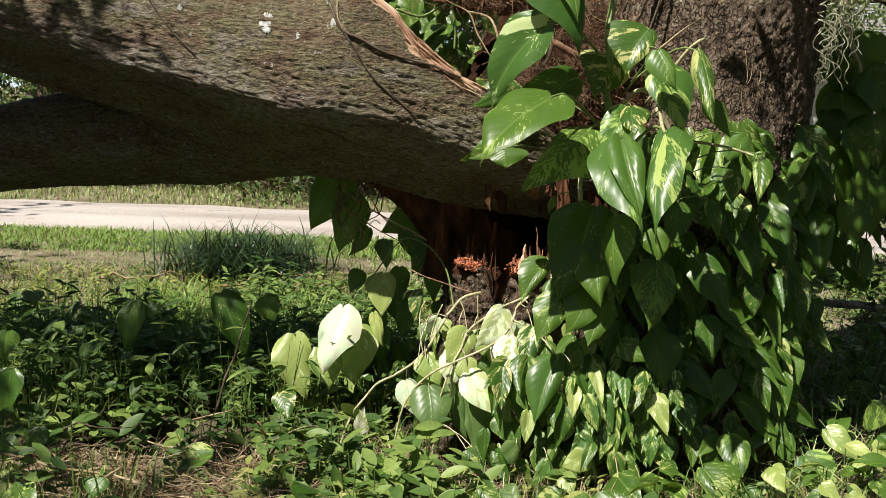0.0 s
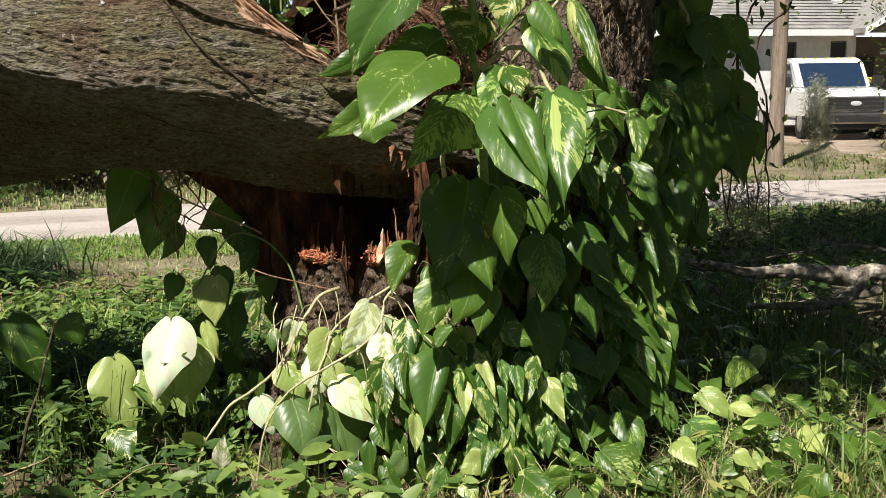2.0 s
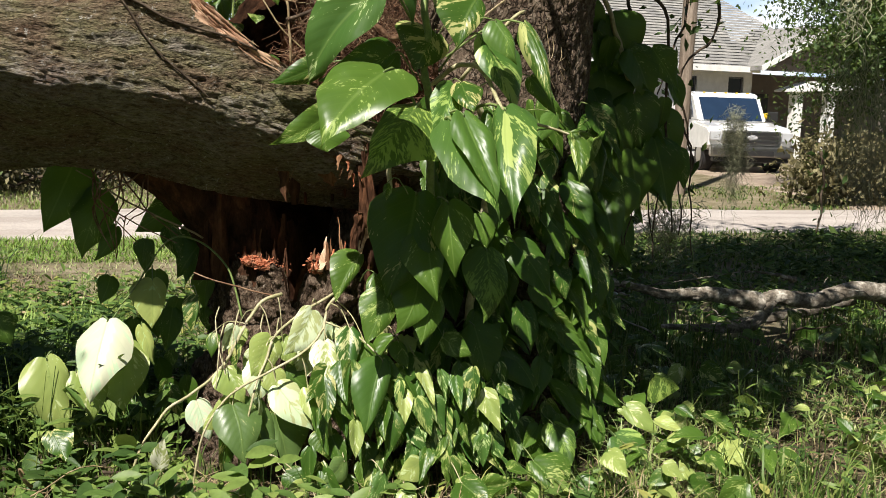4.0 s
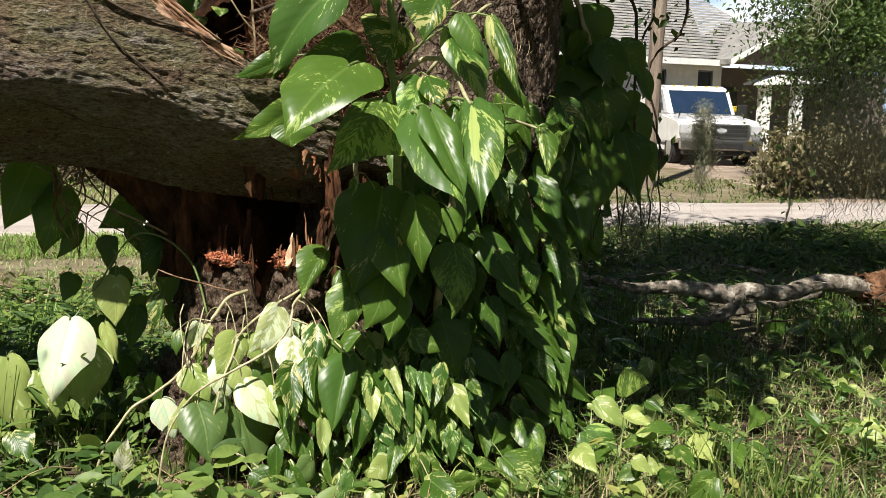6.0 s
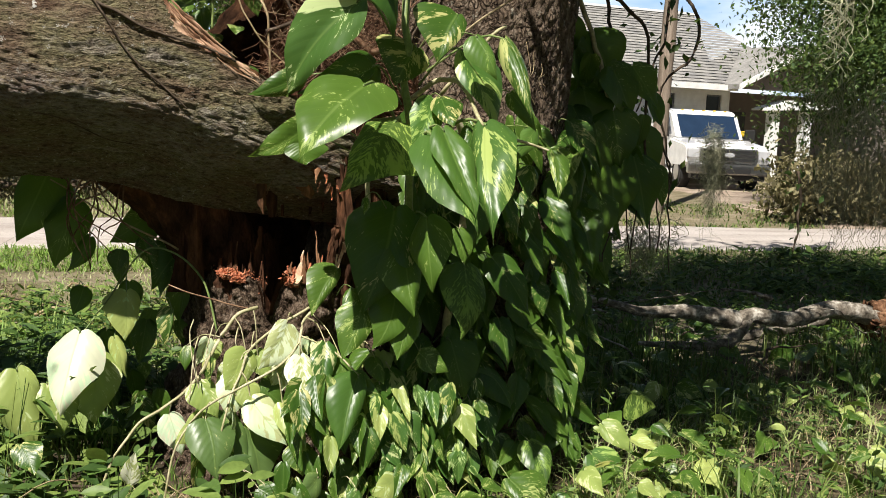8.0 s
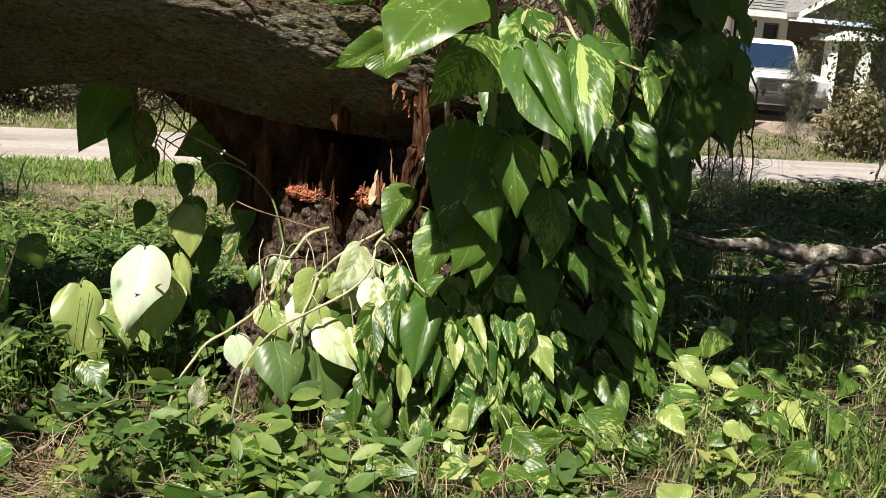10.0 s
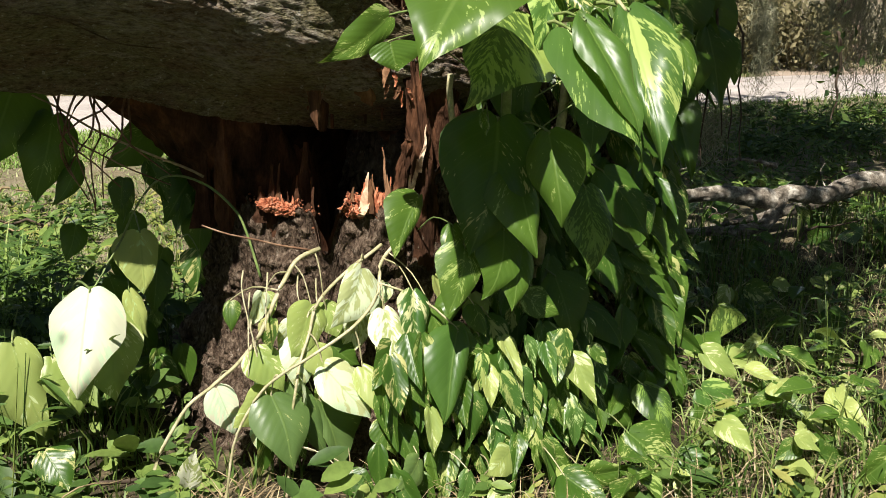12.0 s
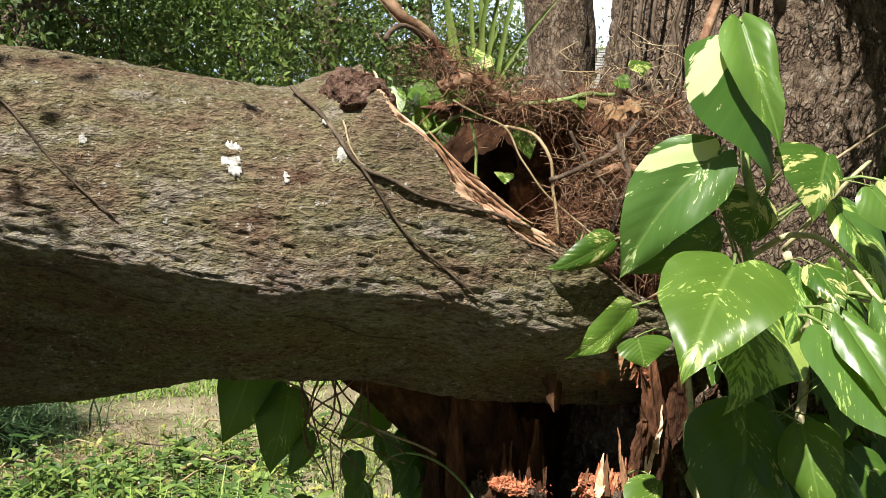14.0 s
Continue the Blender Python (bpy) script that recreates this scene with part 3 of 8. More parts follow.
def tear(v):
    """The upper side is torn away towards the butt; the wound follows the grain."""
    swell = np.exp(-((v[:, 0] + 0.36) / 0.11) ** 2) * np.clip((v[:, 2] - 1.72) / 0.3, 0, 1)
    lump = vnoise(np.stack([v[:, 0] * 14, v[:, 1] * 14, v[:, 2] * 14], 1), 25)
    v = v.copy()
    # the near side is undercut below a shoulder
    axis = np.interp(v[:, 0], (-3.5, -2.9, -2.1, -1.4, -0.7, -0.1, 0.45, 0.95), (2.40, 2.24, 2.04, 1.85, 1.71, 1.61, 1.46, 1.32))
    wob = (vnoise(np.stack([v[:, 0] * 6, v[:, 1] * 3, v[:, 2] * 6], 1), 27) - 0.5) * 0.09
    below = np.clip(axis - 0.135 + wob - v[:, 2], 0, 0.2) * (v[:, 1] < 5.06)
    v[:, 1] += np.minimum(0.75 * below, np.clip(5.06 - v[:, 1], 0, None) * 0.7)
    v[:, 2] += swell * (0.05 + 0.05 * lump)
    v[:, 1] -= swell * (0.01 + 0.05 * lump) * (v[:, 1] < 5.0)
    top = tear_line(v[:, 0])
    q = np.stack([v[:, 0] * 5, v[:, 1] * 40, v[:, 2] * 9], 1)
    rough = (vnoise(q, 21) - 0.5) * 0.06
    broad = np.interp(v[:, 0], (-0.37, -0.30, -0.25, -0.21, -0.12, -0.02, 0.07, 0.13), (0.8, 0.7, 0.25, 0.5, 1.25, 1.1, 0.4, 0.0))
    band = broad * (0.008 + 0.04 * vnoise(np.stack([v[:, 0] * 22, v[:, 1] * 12, v[:, 2] * 12], 1), 22))
    bare = v[:, 2] > top - band
    cut = v[:, 2] > top + rough
    v = v.copy()
    v[cut, 2] = (top + rough - np.clip(v[:, 1] - 4.78, 0, 0.3) * 0.5)[cut]
    v[bare & ~cut, 1] += 0.012 + 0.02 * (vnoise(q * np.array([1, 1, 6]), 23) - 0.5)[bare & ~cut]
    return v, ((cut | bare) & (v[:, 0] < 0.16)).astype(float)


LOG_SKIN = []


def log_face(x, z):
    """The y at which the near side of the fallen trunk lies at x, z."""
    v = LOG_SKIN[0]
    near = v[(np.abs(v[:, 0] - x) < 0.013) & (np.abs(v[:, 2] - z) < 0.013) & (v[:, 1] < 5.1)]
    return float(near[:, 1].min()) if len(near) else 4.75


def fallen_trunk():
    base = thing("fallen_tree", (-1.2, 5.05, 1.2), "massive mossy brown tree trunk broken off and lying across its stump", "tree trunk")
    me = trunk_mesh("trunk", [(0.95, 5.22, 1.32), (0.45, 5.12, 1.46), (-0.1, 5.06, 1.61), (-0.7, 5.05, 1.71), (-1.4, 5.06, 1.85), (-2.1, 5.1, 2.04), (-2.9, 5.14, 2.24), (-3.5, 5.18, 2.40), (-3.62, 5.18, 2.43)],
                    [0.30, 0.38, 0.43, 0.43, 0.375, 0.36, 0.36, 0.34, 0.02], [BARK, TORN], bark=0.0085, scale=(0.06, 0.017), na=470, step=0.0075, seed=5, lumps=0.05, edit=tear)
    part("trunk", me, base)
    LOG_SKIN.append(np.array([q.co[:] for q in me.vertices]))
    me = trunk_mesh("lower_limb", [(-0.45, 5.22, 1.56), (-0.9, 5.35, 1.43), (-1.35, 5.46, 1.40), (-2.1, 5.46, 1.31), (-2.9, 5.4, 1.19), (-3.3, 5.38, 1.14), (-3.4, 5.38, 1.13)],
                    [0.30, 0.25, 0.23, 0.195, 0.18, 0.16, 0.02], BARK, bark=0.009, scale=(0.075, 0.024), na=210, step=0.013, seed=8, lumps=0.05)
    part("lower_limb", me, base, "dark limb forking below the main trunk")
    # the knob of bark at the top of the wound
    bm = bmesh.new()
    bmesh.ops.create_icosphere(bm, subdivisions=6, radius=1.0)
    p = np.array([q.co[:] for q in bm.verts])
    n = 0.72 + 0.30 * vnoise(p * 2.2 + 9, 61) + 0.22 * vnoise(p * 5, 62) + 0.10 * vnoise(p * 12, 63) + 0.05 * vnoise(p * 26, 64)
    for q, s in zip(bm.verts, n):
        q.co = Vector((-0.385 + q.co.x * 0.095 * s, 4.835 + q.co.y * 0.15 * s, 2.045 + q.co.z * 0.10 * s))
    bm_part("knob", bm, KNOB, base, "rough dark bark knob at the top of the wound", True)

    # long flat slivers of torn wood along the wound
    rng = np.random.default_rng(3)

    def sliver(line, w, mat):
        n = 9
        c = along(line, n) + rng.normal(0, 0.0010, (n, 3))
        u = np.linspace(0, 1, n)
        e = w * np.sin(np.pi * np.clip(u * 0.92 + 0.06, 0, 1)) ** 0.5 * rng.uniform(0.5, 1.3, n)
        t = e * rng.uniform(0.15, 0.4, n)
        zero = 0 * e
        tilt = rng.uniform(-0.5, 0.5)
        v = np.concatenate([c + np.stack([zero, e * tilt, e], 1), c + np.stack([zero, -t, zero], 1), c - np.stack([zero, e * tilt, e], 1), c + np.stack([zero, t, zero], 1)])
        k = np.arange(4 * n).reshape(4, n)
        f = np.stack([k[:, :-1], np.roll(k, -1, 0)[:, :-1], np.roll(k, -1, 0)[:, 1:], k[:, 1:]], -1).reshape(-1, 4)
        part("splinter", mesh_of("splinter", v, f, mat, smooth=False), base)

    for k in range(30):
        x0 = rng.uniform(-0.24, 0.02)
        ln = rng.uniform(0.04, 0.12) if k % 4 else rng.uniform(0.12, 0.2)
        dz = rng.uniform(-0.03, 0.03)
        pts = []
        for q in (0, 0.4, 0.75, 1):
            x = x0 + ln * q
            z = float(tear_line(np.array(x))) + dz + rng.normal(0, 0.002) + 0.012 * q * (k % 5 == 0)
            pts.append((x, log_face(x, z - 0.01) - rng.uniform(-0.004, 0.008) - (0.012 * rng.random() if q == 1 else 0), z))
        sliver(pts, rng.uniform(0.0015, 0.008), TORN if rng.random() < 0.8 else SPLINT)
    for k in range(60):
        x0, z0 = rng.uniform(-0.385, -0.32), rng.uniform(2.04, 2.15)
        yk = 4.80 + (z0 - 2.05) * 0.5 + rng.uniform(-0.03, 0.02)
        sliver([(x0, yk + 0.02, z0), (x0 + 0.012, yk, z0 - 0.03), (x0 + 0.025, yk - 0.01, z0 - rng.uniform(0.05, 0.09))], rng.uniform(0.004, 0.012), TORN if k % 4 else ROOT)
    # lichen patches that follow the round of the bark
    rng = np.random.default_rng(6)
    for (x, z, r) in ((-0.755, 1.90, 0.034), (-0.47, 1.91, 0.018), (-0.62, 1.85, 0.011), (-0.93, 1.75, 0.011), (-1.12, 1.95, 0.012), (-0.50, 2.0, 0.009)):
        rows, faces = [], []
        yc, slope = log_face(x, z), (log_face(x, z + 0.04) - log_face(x, z - 0.04)) / 0.08
        m = 44
        wob = [0.8 + 0.45 * noise.noise(Vector((math.cos(a / m * 6.283) * 1.3 + x * 7, math.sin(a / m * 6.283) * 1.3, z * 5))) + 0.4 * rng.random() ** 2 for a in range(m)]
        for k in range(5):
            for a in range(m):
                q, t = r * wob[a] * (1, 0.97, 0.7, 0.35, 0.02)[k], a / m * 2 * math.pi
                zz = z + 1.25 * q * math.sin(t)
                rows.append((x + 0.8 * q * math.cos(t), yc + slope * (zz - z) + (0.010 if k == 0 else 0.003 - 0.0015 * rng.random()), zz))
        g = np.arange(5 * m).reshape(5, m)
        f = np.stack([g[:-1], np.roll(g, -1, 1)[:-1], np.roll(g, -1, 1)[1:], g[1:]], -1).reshape(-1, 4)
        part("lichen", mesh_of("lichen", np.array(rows), f, LICHEN), base, "white lichen patch")
    return base


fallen_trunk()


# ---- stump and standing tree ----
def stump():
    base = thing("stump", (0.55, 5.25, 0), "broken tree stump with a rotten orange hollow and splinters", "stump")
    na, nz = 500, 175
    ang = np.arange(na) * 2 * np.pi / na
    # rim height round the stump: two shoulders of bark with a notch between at the front, higher behind
    c, s = np.cos(ang), np.sin(ang)
    q = np.stack([c * 5, s * 5, c * 0], 1)
    jag = (vnoise(q * 4, 5) - 0.5) * 0.05 + (vnoise(q * 12, 6) - 0.5) * 0.03
    front = np.interp(0.56 + c * 0.52, (0.04, 0.10, 0.20, 0.235, 0.27, 0.295, 0.36, 0.48, 0.56, 0.70, 1.08), (0.80, 0.87, 0.86, 0.80, 0.70, 0.86, 0.87, 0.85, 0.90, 1.08, 1.3))
    rim = np.where(s < 0, front, 0.9 + s * 0.55 + np.clip(c, 0, 1) * 0.4) + jag
    rings = []
    for k in range(nz):
        u = k / (nz - 1)
        z = rim * u
        flare = 1 + 0.28 * (1 - u) ** 2.2 + 0.06 * np.sin(ang * 5 + 1) * (1 - u)
        x, y = 0.56 + c * 0.52 * flare, 5.28 + s * 0.52 * flare
        p = np.stack([x, y, z * 0.8], 1)
        knob = lambda w, e: np.abs(2 * vnoise(p * w, e) - 1)
        d = (vnoise(p * 9, 11) - 0.5) * 0.07 + knob(19, 12) * 0.036 + knob(43, 13) * 0.02 + knob(95, 14) * 0.008 - 0.03
        d = d - 0.05 * np.exp(-((x - 0.28) / 0.03) ** 2) * (s < 0) * np.clip((z - 0.3) / 0.3, 0, 1)
        rings.append(np.stack([x + c * d, y + s * d, z], 1))
    v = np.concatenate(rings)
    k = np.arange(na * nz).reshape(nz, na)
    f = np.stack([k[:-1], np.roll(k, -1, 1)[:-1], np.roll(k, -1, 1)[1:], k[1:]], -1).reshape(-1, 4)
    part("stump_wall", mesh_of("stump_wall", v, f, BARK_DARK), base)
    # inside of the hollow
    rings = []
    for j in range(24):
        u = j / 23
        rad = 0.52 - 0.09 * min(1, u * 4) - 0.10 * u
        z = rim * (1 - u) + u * 0.55 if j else rim
        p = np.stack([c * 4, s * 4, z * 5 + j * 0.1], 1)
        d = (vnoise(p * 2, 15) - 0.5) * 0.07 * min(1, u * 5)
        rings.append(np.stack([0.56 + c * (rad + d), 5.28 + s * (rad + d), z], 1))
    v = np.concatenate(rings)
    k = np.arange(na * 24).reshape(24, na)
    f = np.stack([k[:-1], np.roll(k, -1, 1)[:-1], np.roll(k, -1, 1)[1:], k[1:]], -1).reshape(-1, 4)
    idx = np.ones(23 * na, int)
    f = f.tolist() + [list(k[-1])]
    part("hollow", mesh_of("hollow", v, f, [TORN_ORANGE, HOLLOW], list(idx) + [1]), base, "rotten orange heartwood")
    # crumbs of rotten wood on the rim
    rng = np.random.default_rng(12)
    crumbs = []
    for k in range(6):
        bm = bmesh.new()
        bmesh.ops.create_icosphere(bm, subdivisions=1, radius=1.0)
        for w in bm.verts:
            w.co = Vector([w.co[j] * rng.uniform(0.5, 1.3) for j in range(3)])
        me = bpy.data.meshes.new("wood_crumb")
        bm.to_mesh(me)
        bm.free()
        me.materials.append(TORN_ORANGE)
        crumbs.append(me)
    for x0, x1, many, up in ((0.095, 0.205, 80, 0.014), (0.225, 0.245, 14, 0.02), (0.325, 0.475, 110, 0.03)):
        for k in range(many):
            x = x0 + (x1 - x0) * rng.random()
            a = 2 * math.pi - math.acos((x - 0.56) / 0.50)
            i = int(a / (2 * math.pi) * na) % na
            r = rng.uniform(0.43, 0.53)
            lift = up * rng.random() * (1 - 1.2 * abs(r - 0.48) / 0.1)
            sc = rng.uniform(0.002, 0.005)
            part("wood_crumb", crumbs[k % 6], base, m=pose(0.56 + math.cos(a) * r, 5.28 + math.sin(a) * r, rim[i] - 0.004 + lift, rng.uniform(0, 360), rng.uniform(0, 360), 0) @ Matrix.Diagonal((sc, sc, sc * 1.5, 1)))
    for cx, cy, cz, sx, sy, sz, seed in ((0.125, 4.975, 0.862, 0.030, 0.03, 0.016, 81), (0.17, 4.955, 0.848, 0.034, 0.03, 0.015, 85), (0.385, 4.84, 0.860, 0.045, 0.03, 0.028, 82), (0.445, 4.83, 0.862, 0.040, 0.03, 0.030, 84), (0.24, 4.93, 0.79, 0.014, 0.02, 0.024, 83)):
        bm = bmesh.new()
        bmesh.ops.create_icosphere(bm, subdivisions=5, radius=1.0)
        p = np.array([w.co[:] for w in bm.verts])
        bulge = 0.45 + 0.5 * vnoise(p * 3 + seed, seed) + 0.7 * vnoise(p * np.array([8, 8, 5]) + seed, seed + 1) + 0.45 * vnoise(p * np.array([20, 20, 9]), seed + 2)
        for w, k in zip(bm.verts, bulge):
            w.co = Vector((cx + w.co.x * sx * k, cy + w.co.y * sy * k, cz + w.co.z * sz * k))
        bm_part("rotten_wood", bm, TORN_ORANGE, base, "crumbling salmon-orange rotten wood")
    # upright splinters: flat jagged slats of heartwood
    def slat(x, y, z, h, w, mat, lean=0.0):
        n = 7
        u = np.linspace(0, 1, n)
        edge = np.clip(1.05 - u ** rng.uniform(0.8, 2.2), rng.uniform(0.05, 0.4), 1) * w * (1 + 0.25 * rng.standard_normal(n))
        cx = x + lean * u + np.cumsum(rng.normal(0, 0.003, n))
        zz = z + h * u
        t = np.linspace(0.018, 0.003, n)
        v = np.concatenate([np.stack([cx - edge / 2, y + 0 * u, zz], 1), np.stack([cx + edge * 0.1, y - t, zz], 1), np.stack([cx + edge / 2, y + 0 * u + 0.004, zz], 1), np.stack([cx, y + t, zz], 1)])
        k = np.arange(4 * n).reshape(4, n)
        f = np.stack([k[:, :-1], np.roll(k, -1, 0)[:, :-1], np.roll(k, -1, 0)[:, 1:], k[:, 1:]], -1).reshape(-1, 4)
        part("splinter", mesh_of("splinter", v, f, mat, smooth=False), base)

    for x, y, z, h, w, mat, lean in ((0.345, 4.83, 0.84, 0.09, 0.02, SPLINT, 0.01), (0.37, 4.80, 0.84, 0.14, 0.032, TORN, 0.03), (0.40, 4.79, 0.85, 0.11, 0.035, SPLINT, 0.005), (0.415, 4.80, 0.84, 0.09, 0.03, TORN_ORANGE, 0.0), (0.43, 4.82, 0.85, 0.12, 0.025, SPLINT, -0.01),
                                     (0.445, 4.79, 0.85, 0.21, 0.012, SPLINT, -0.008), (0.455, 4.79, 0.84, 0.13, 0.034, SPLINT, 0.0), (0.47, 4.80, 0.83, 0.13, 0.02, TORN_ORANGE, -0.01), (0.485, 4.79, 0.83, 0.10, 0.018, SPLINT, 0.0), (0.385, 4.84, 0.84, 0.10, 0.03, TORN_ORANGE, 0.0),
                                     (0.505, 4.76, 0.84, 0.13, 0.035, TORN, 0.015), (0.515, 4.755, 0.90, 0.12, 0.025, TORN, 0.03), (0.54, 4.75, 0.98, 0.15, 0.012, TORN, 0.025), (0.495, 4.77, 0.83, 0.08, 0.03, TORN_ORANGE, 0.0),
                                     (0.16, 5.0, 0.80, 0.19, 0.035, SPLINT, 0.01), (0.27, 4.98, 0.72, 0.22, 0.02, HOLLOW, 0.0), (0.245, 4.92, 0.72, 0.20, 0.02, HOLLOW, 0.0), (0.11, 5.0, 0.8, 0.12, 0.05, HOLLOW, 0.0), (0.19, 4.98, 0.8, 0.10, 0.02, HOLLOW, 0.0)):
        slat(x, y, z, h, w, mat, lean)
    for k in range(30):
        x = rng.uniform(0.34, 0.50)
        slat(x, 4.80 + rng.uniform(-0.015, 0.03), 0.85, rng.uniform(0.02, 0.07), rng.uniform(0.006, 0.016), TORN_ORANGE if k % 3 else TORN, rng.uniform(-0.015, 0.015))
    for k in range(26):
        x = rng.uniform(0.095, 0.205)
        slat(x, 4.975 - (x - 0.1) * 0.25 + rng.uniform(-0.02, 0.03), 0.845, rng.uniform(0.015, 0.05), rng.uniform(0.006, 0.016), TORN_ORANGE if k % 3 else SPLINT, rng.uniform(-0.015, 0.015))
    # a lump of pale torn wood in the sun, high on the break
    for k in range(9):
        u = rng.random()
        x, z = 0.41 + 0.09 * u + rng.uniform(-0.02, 0.02), 1.31 - 0.09 * u + rng.uniform(-0.02, 0.02)
        slat(x, 4.76 + rng.uniform(-0.02, 0.02), z + 0.01, -rng.uniform(0.03, 0.08), rng.uniform(0.008, 0.02), TORN_ORANGE if k % 3 == 0 else SPLINT, rng.uniform(-0.02, 0.02))
    slat(0.22, 4.82, 1.24, -0.12, 0.045, SPLINT, 0.01)
    slat(0.40, 4.86, 1.24, -0.06, 0.10, SPLINT, 0.03)
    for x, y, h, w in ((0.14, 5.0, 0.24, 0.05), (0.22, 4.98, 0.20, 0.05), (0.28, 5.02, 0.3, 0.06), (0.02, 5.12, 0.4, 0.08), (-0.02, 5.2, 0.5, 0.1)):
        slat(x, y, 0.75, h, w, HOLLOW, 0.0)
    # reddish torn wood at the joint with the standing trunk
    for pts, rad, seed in (([(0.66, 4.86, 0.35), (0.60, 4.82, 0.75), (0.57, 4.80, 1.05), (0.53, 4.80, 1.36)], [0.075, 0.045, 0.030, 0.024], 71), ([(0.82, 4.96, 0.3), (0.76, 4.96, 0.8), (0.70, 4.94, 1.2), (0.64, 4.92, 1.5)], [0.10, 0.085, 0.07, 0.06], 72), ([(0.50, 4.84, 0.78), (0.505, 4.80, 0.95), (0.52, 4.78, 1.08)], [0.045, 0.024, 0.004], 73)):
        part("torn_wood", trunk_mesh("torn_wood", pts, rad, HOLLOW, 0.014, (0.14, 0.012), 60, 0.008, seed, 0.02), base, "reddish fibrous torn wood")
    # torn strips hanging from the broken butt
    for k in range(6):
        x = rng.uniform(0.26, 0.56)
        slat(x, 4.94 + rng.uniform(-0.04, 0.08), 1.28, -rng.uniform(0.10, 0.20), rng.uniform(0.04, 0.10), HOLLOW if k % 3 else SPLINT, rng.uniform(-0.03, 0.03))
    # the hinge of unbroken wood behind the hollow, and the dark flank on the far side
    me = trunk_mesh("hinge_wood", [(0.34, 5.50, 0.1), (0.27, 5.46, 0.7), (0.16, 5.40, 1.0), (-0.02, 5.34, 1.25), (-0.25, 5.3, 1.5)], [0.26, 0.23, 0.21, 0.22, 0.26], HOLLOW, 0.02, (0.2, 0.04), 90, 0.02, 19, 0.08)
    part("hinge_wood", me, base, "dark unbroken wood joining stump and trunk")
    # backing of the hollow and fork; its near-black colour stands in for deep shade
    me = trunk_mesh("hinge_wood", [(0.35, 5.55, 0.4), (0.30, 5.52, 0.9), (0.25, 5.42, 1.3), (0.2, 5.3, 1.5)], [0.34, 0.32, 0.32, 0.3], CAVITY_SHADE, 0.02, (0.2, 0.04), 90, 0.02, 20, 0.08)
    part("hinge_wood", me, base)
    me = trunk_mesh("heartwood", [(0.15, 5.62, 1.2), (0.28, 5.62, 1.6), (0.42, 5.66, 2.0)], [0.30, 0.29, 0.18], CAVITY_SHADE, 0.03, (0.2, 0.04), 70, 0.02, 24, 0.10)
    part("heartwood", me, base, "torn wood at the back of the fork, coloured dark as cavity shade")


stump()


def leaves_cloud(name, places, spread, size, mat, parent, seed, label="", droop=0.3):
    """A crown: many small bent leaves round the given twig ends."""
    rng = np.random.default_rng(seed)
    n = len(places)
    p = places + rng.standard_normal((n, 3)) * spread
    way = rng.standard_normal((n, 3)) + np.array([0, 0, -droop])
    up = rng.standard_normal((n, 3)) * 0.7 + np.array([0, -0.2, 1.0])
    tpl = np.array([(0, 0, 0), (0.24, 0.45, 0.06), (0, 1, -0.08), (-0.24, 0.45, 0.06), (0, 0.45, -0.02)])
    v, f = scatter(tpl, [(0, 1, 4), (1, 2, 4), (2, 3, 4), (3, 0, 4)], p, turned(way, up), np.tile((size * rng.uniform(0.6, 1.4, n))[:, None], (1, 3)))
    return part(name, mesh_of(name, v, f, mat), parent, label)


def tree(place, height, girth, crown_r, n, seed, label, mat=None, lean=(0, 0), low=0.35, leaf=0.16, group="", hang=0.0):
    """A broad-leaved tree: tapered trunk, limbs that fork, leaf clumps at the twig ends."""
    rng = np.random.default_rng(seed)
    base = thing("tree", place, label, "tree", group)
    x, y, z = place
    top = (x + lean[0], y + lean[1], z + height * 0.75)
    mid = (x + lean[0] * 0.4 + rng.uniform(-0.2, 0.2), y + lean[1] * 0.4, z + height * 0.35)
    part("trunk", trunk_mesh("trunk", [(x, y, z - 0.1), (x + lean[0] * 0.1, y, z + height * 0.12), mid, top], [girth * 1.35, girth, girth * 0.8, girth * 0.25], BARK_TREE, 0.03, (0.3, 0.06), 40, 0.12, seed, 0.08), base)
    ends = []
    for k in range(11):
        u = rng.uniform(low, 1.0)
        a = rng.uniform(0, 2 * math.pi)
        s = np.array(mid) * (1 - u) + np.array(top) * u
        r = crown_r * rng.uniform(0.55, 1.0)
        e = s + np.array([math.cos(a) * r, math.sin(a) * r, height * rng.uniform(0.0, 0.28) - hang * rng.uniform(0, 1)])
        m = (s + e) / 2 + np.array([0, 0, height * 0.06])
        stick("limb", [s, m, e], girth * 0.32, girth * 0.06, BARK_TREE, base, n=10, sides=6, rough=0.3)
        line = along([s, m, e], 12)[4:]
        ends += [q + rng.standard_normal(3) * crown_r * 0.14 for q in line for _ in range(5)]
    ends = np.array(ends)
    pick = ends[rng.integers(0, len(ends), n)]
    leaves_cloud("crown", pick, crown_r * 0.11, leaf, mat or OAK, base, seed + 50)
    return base


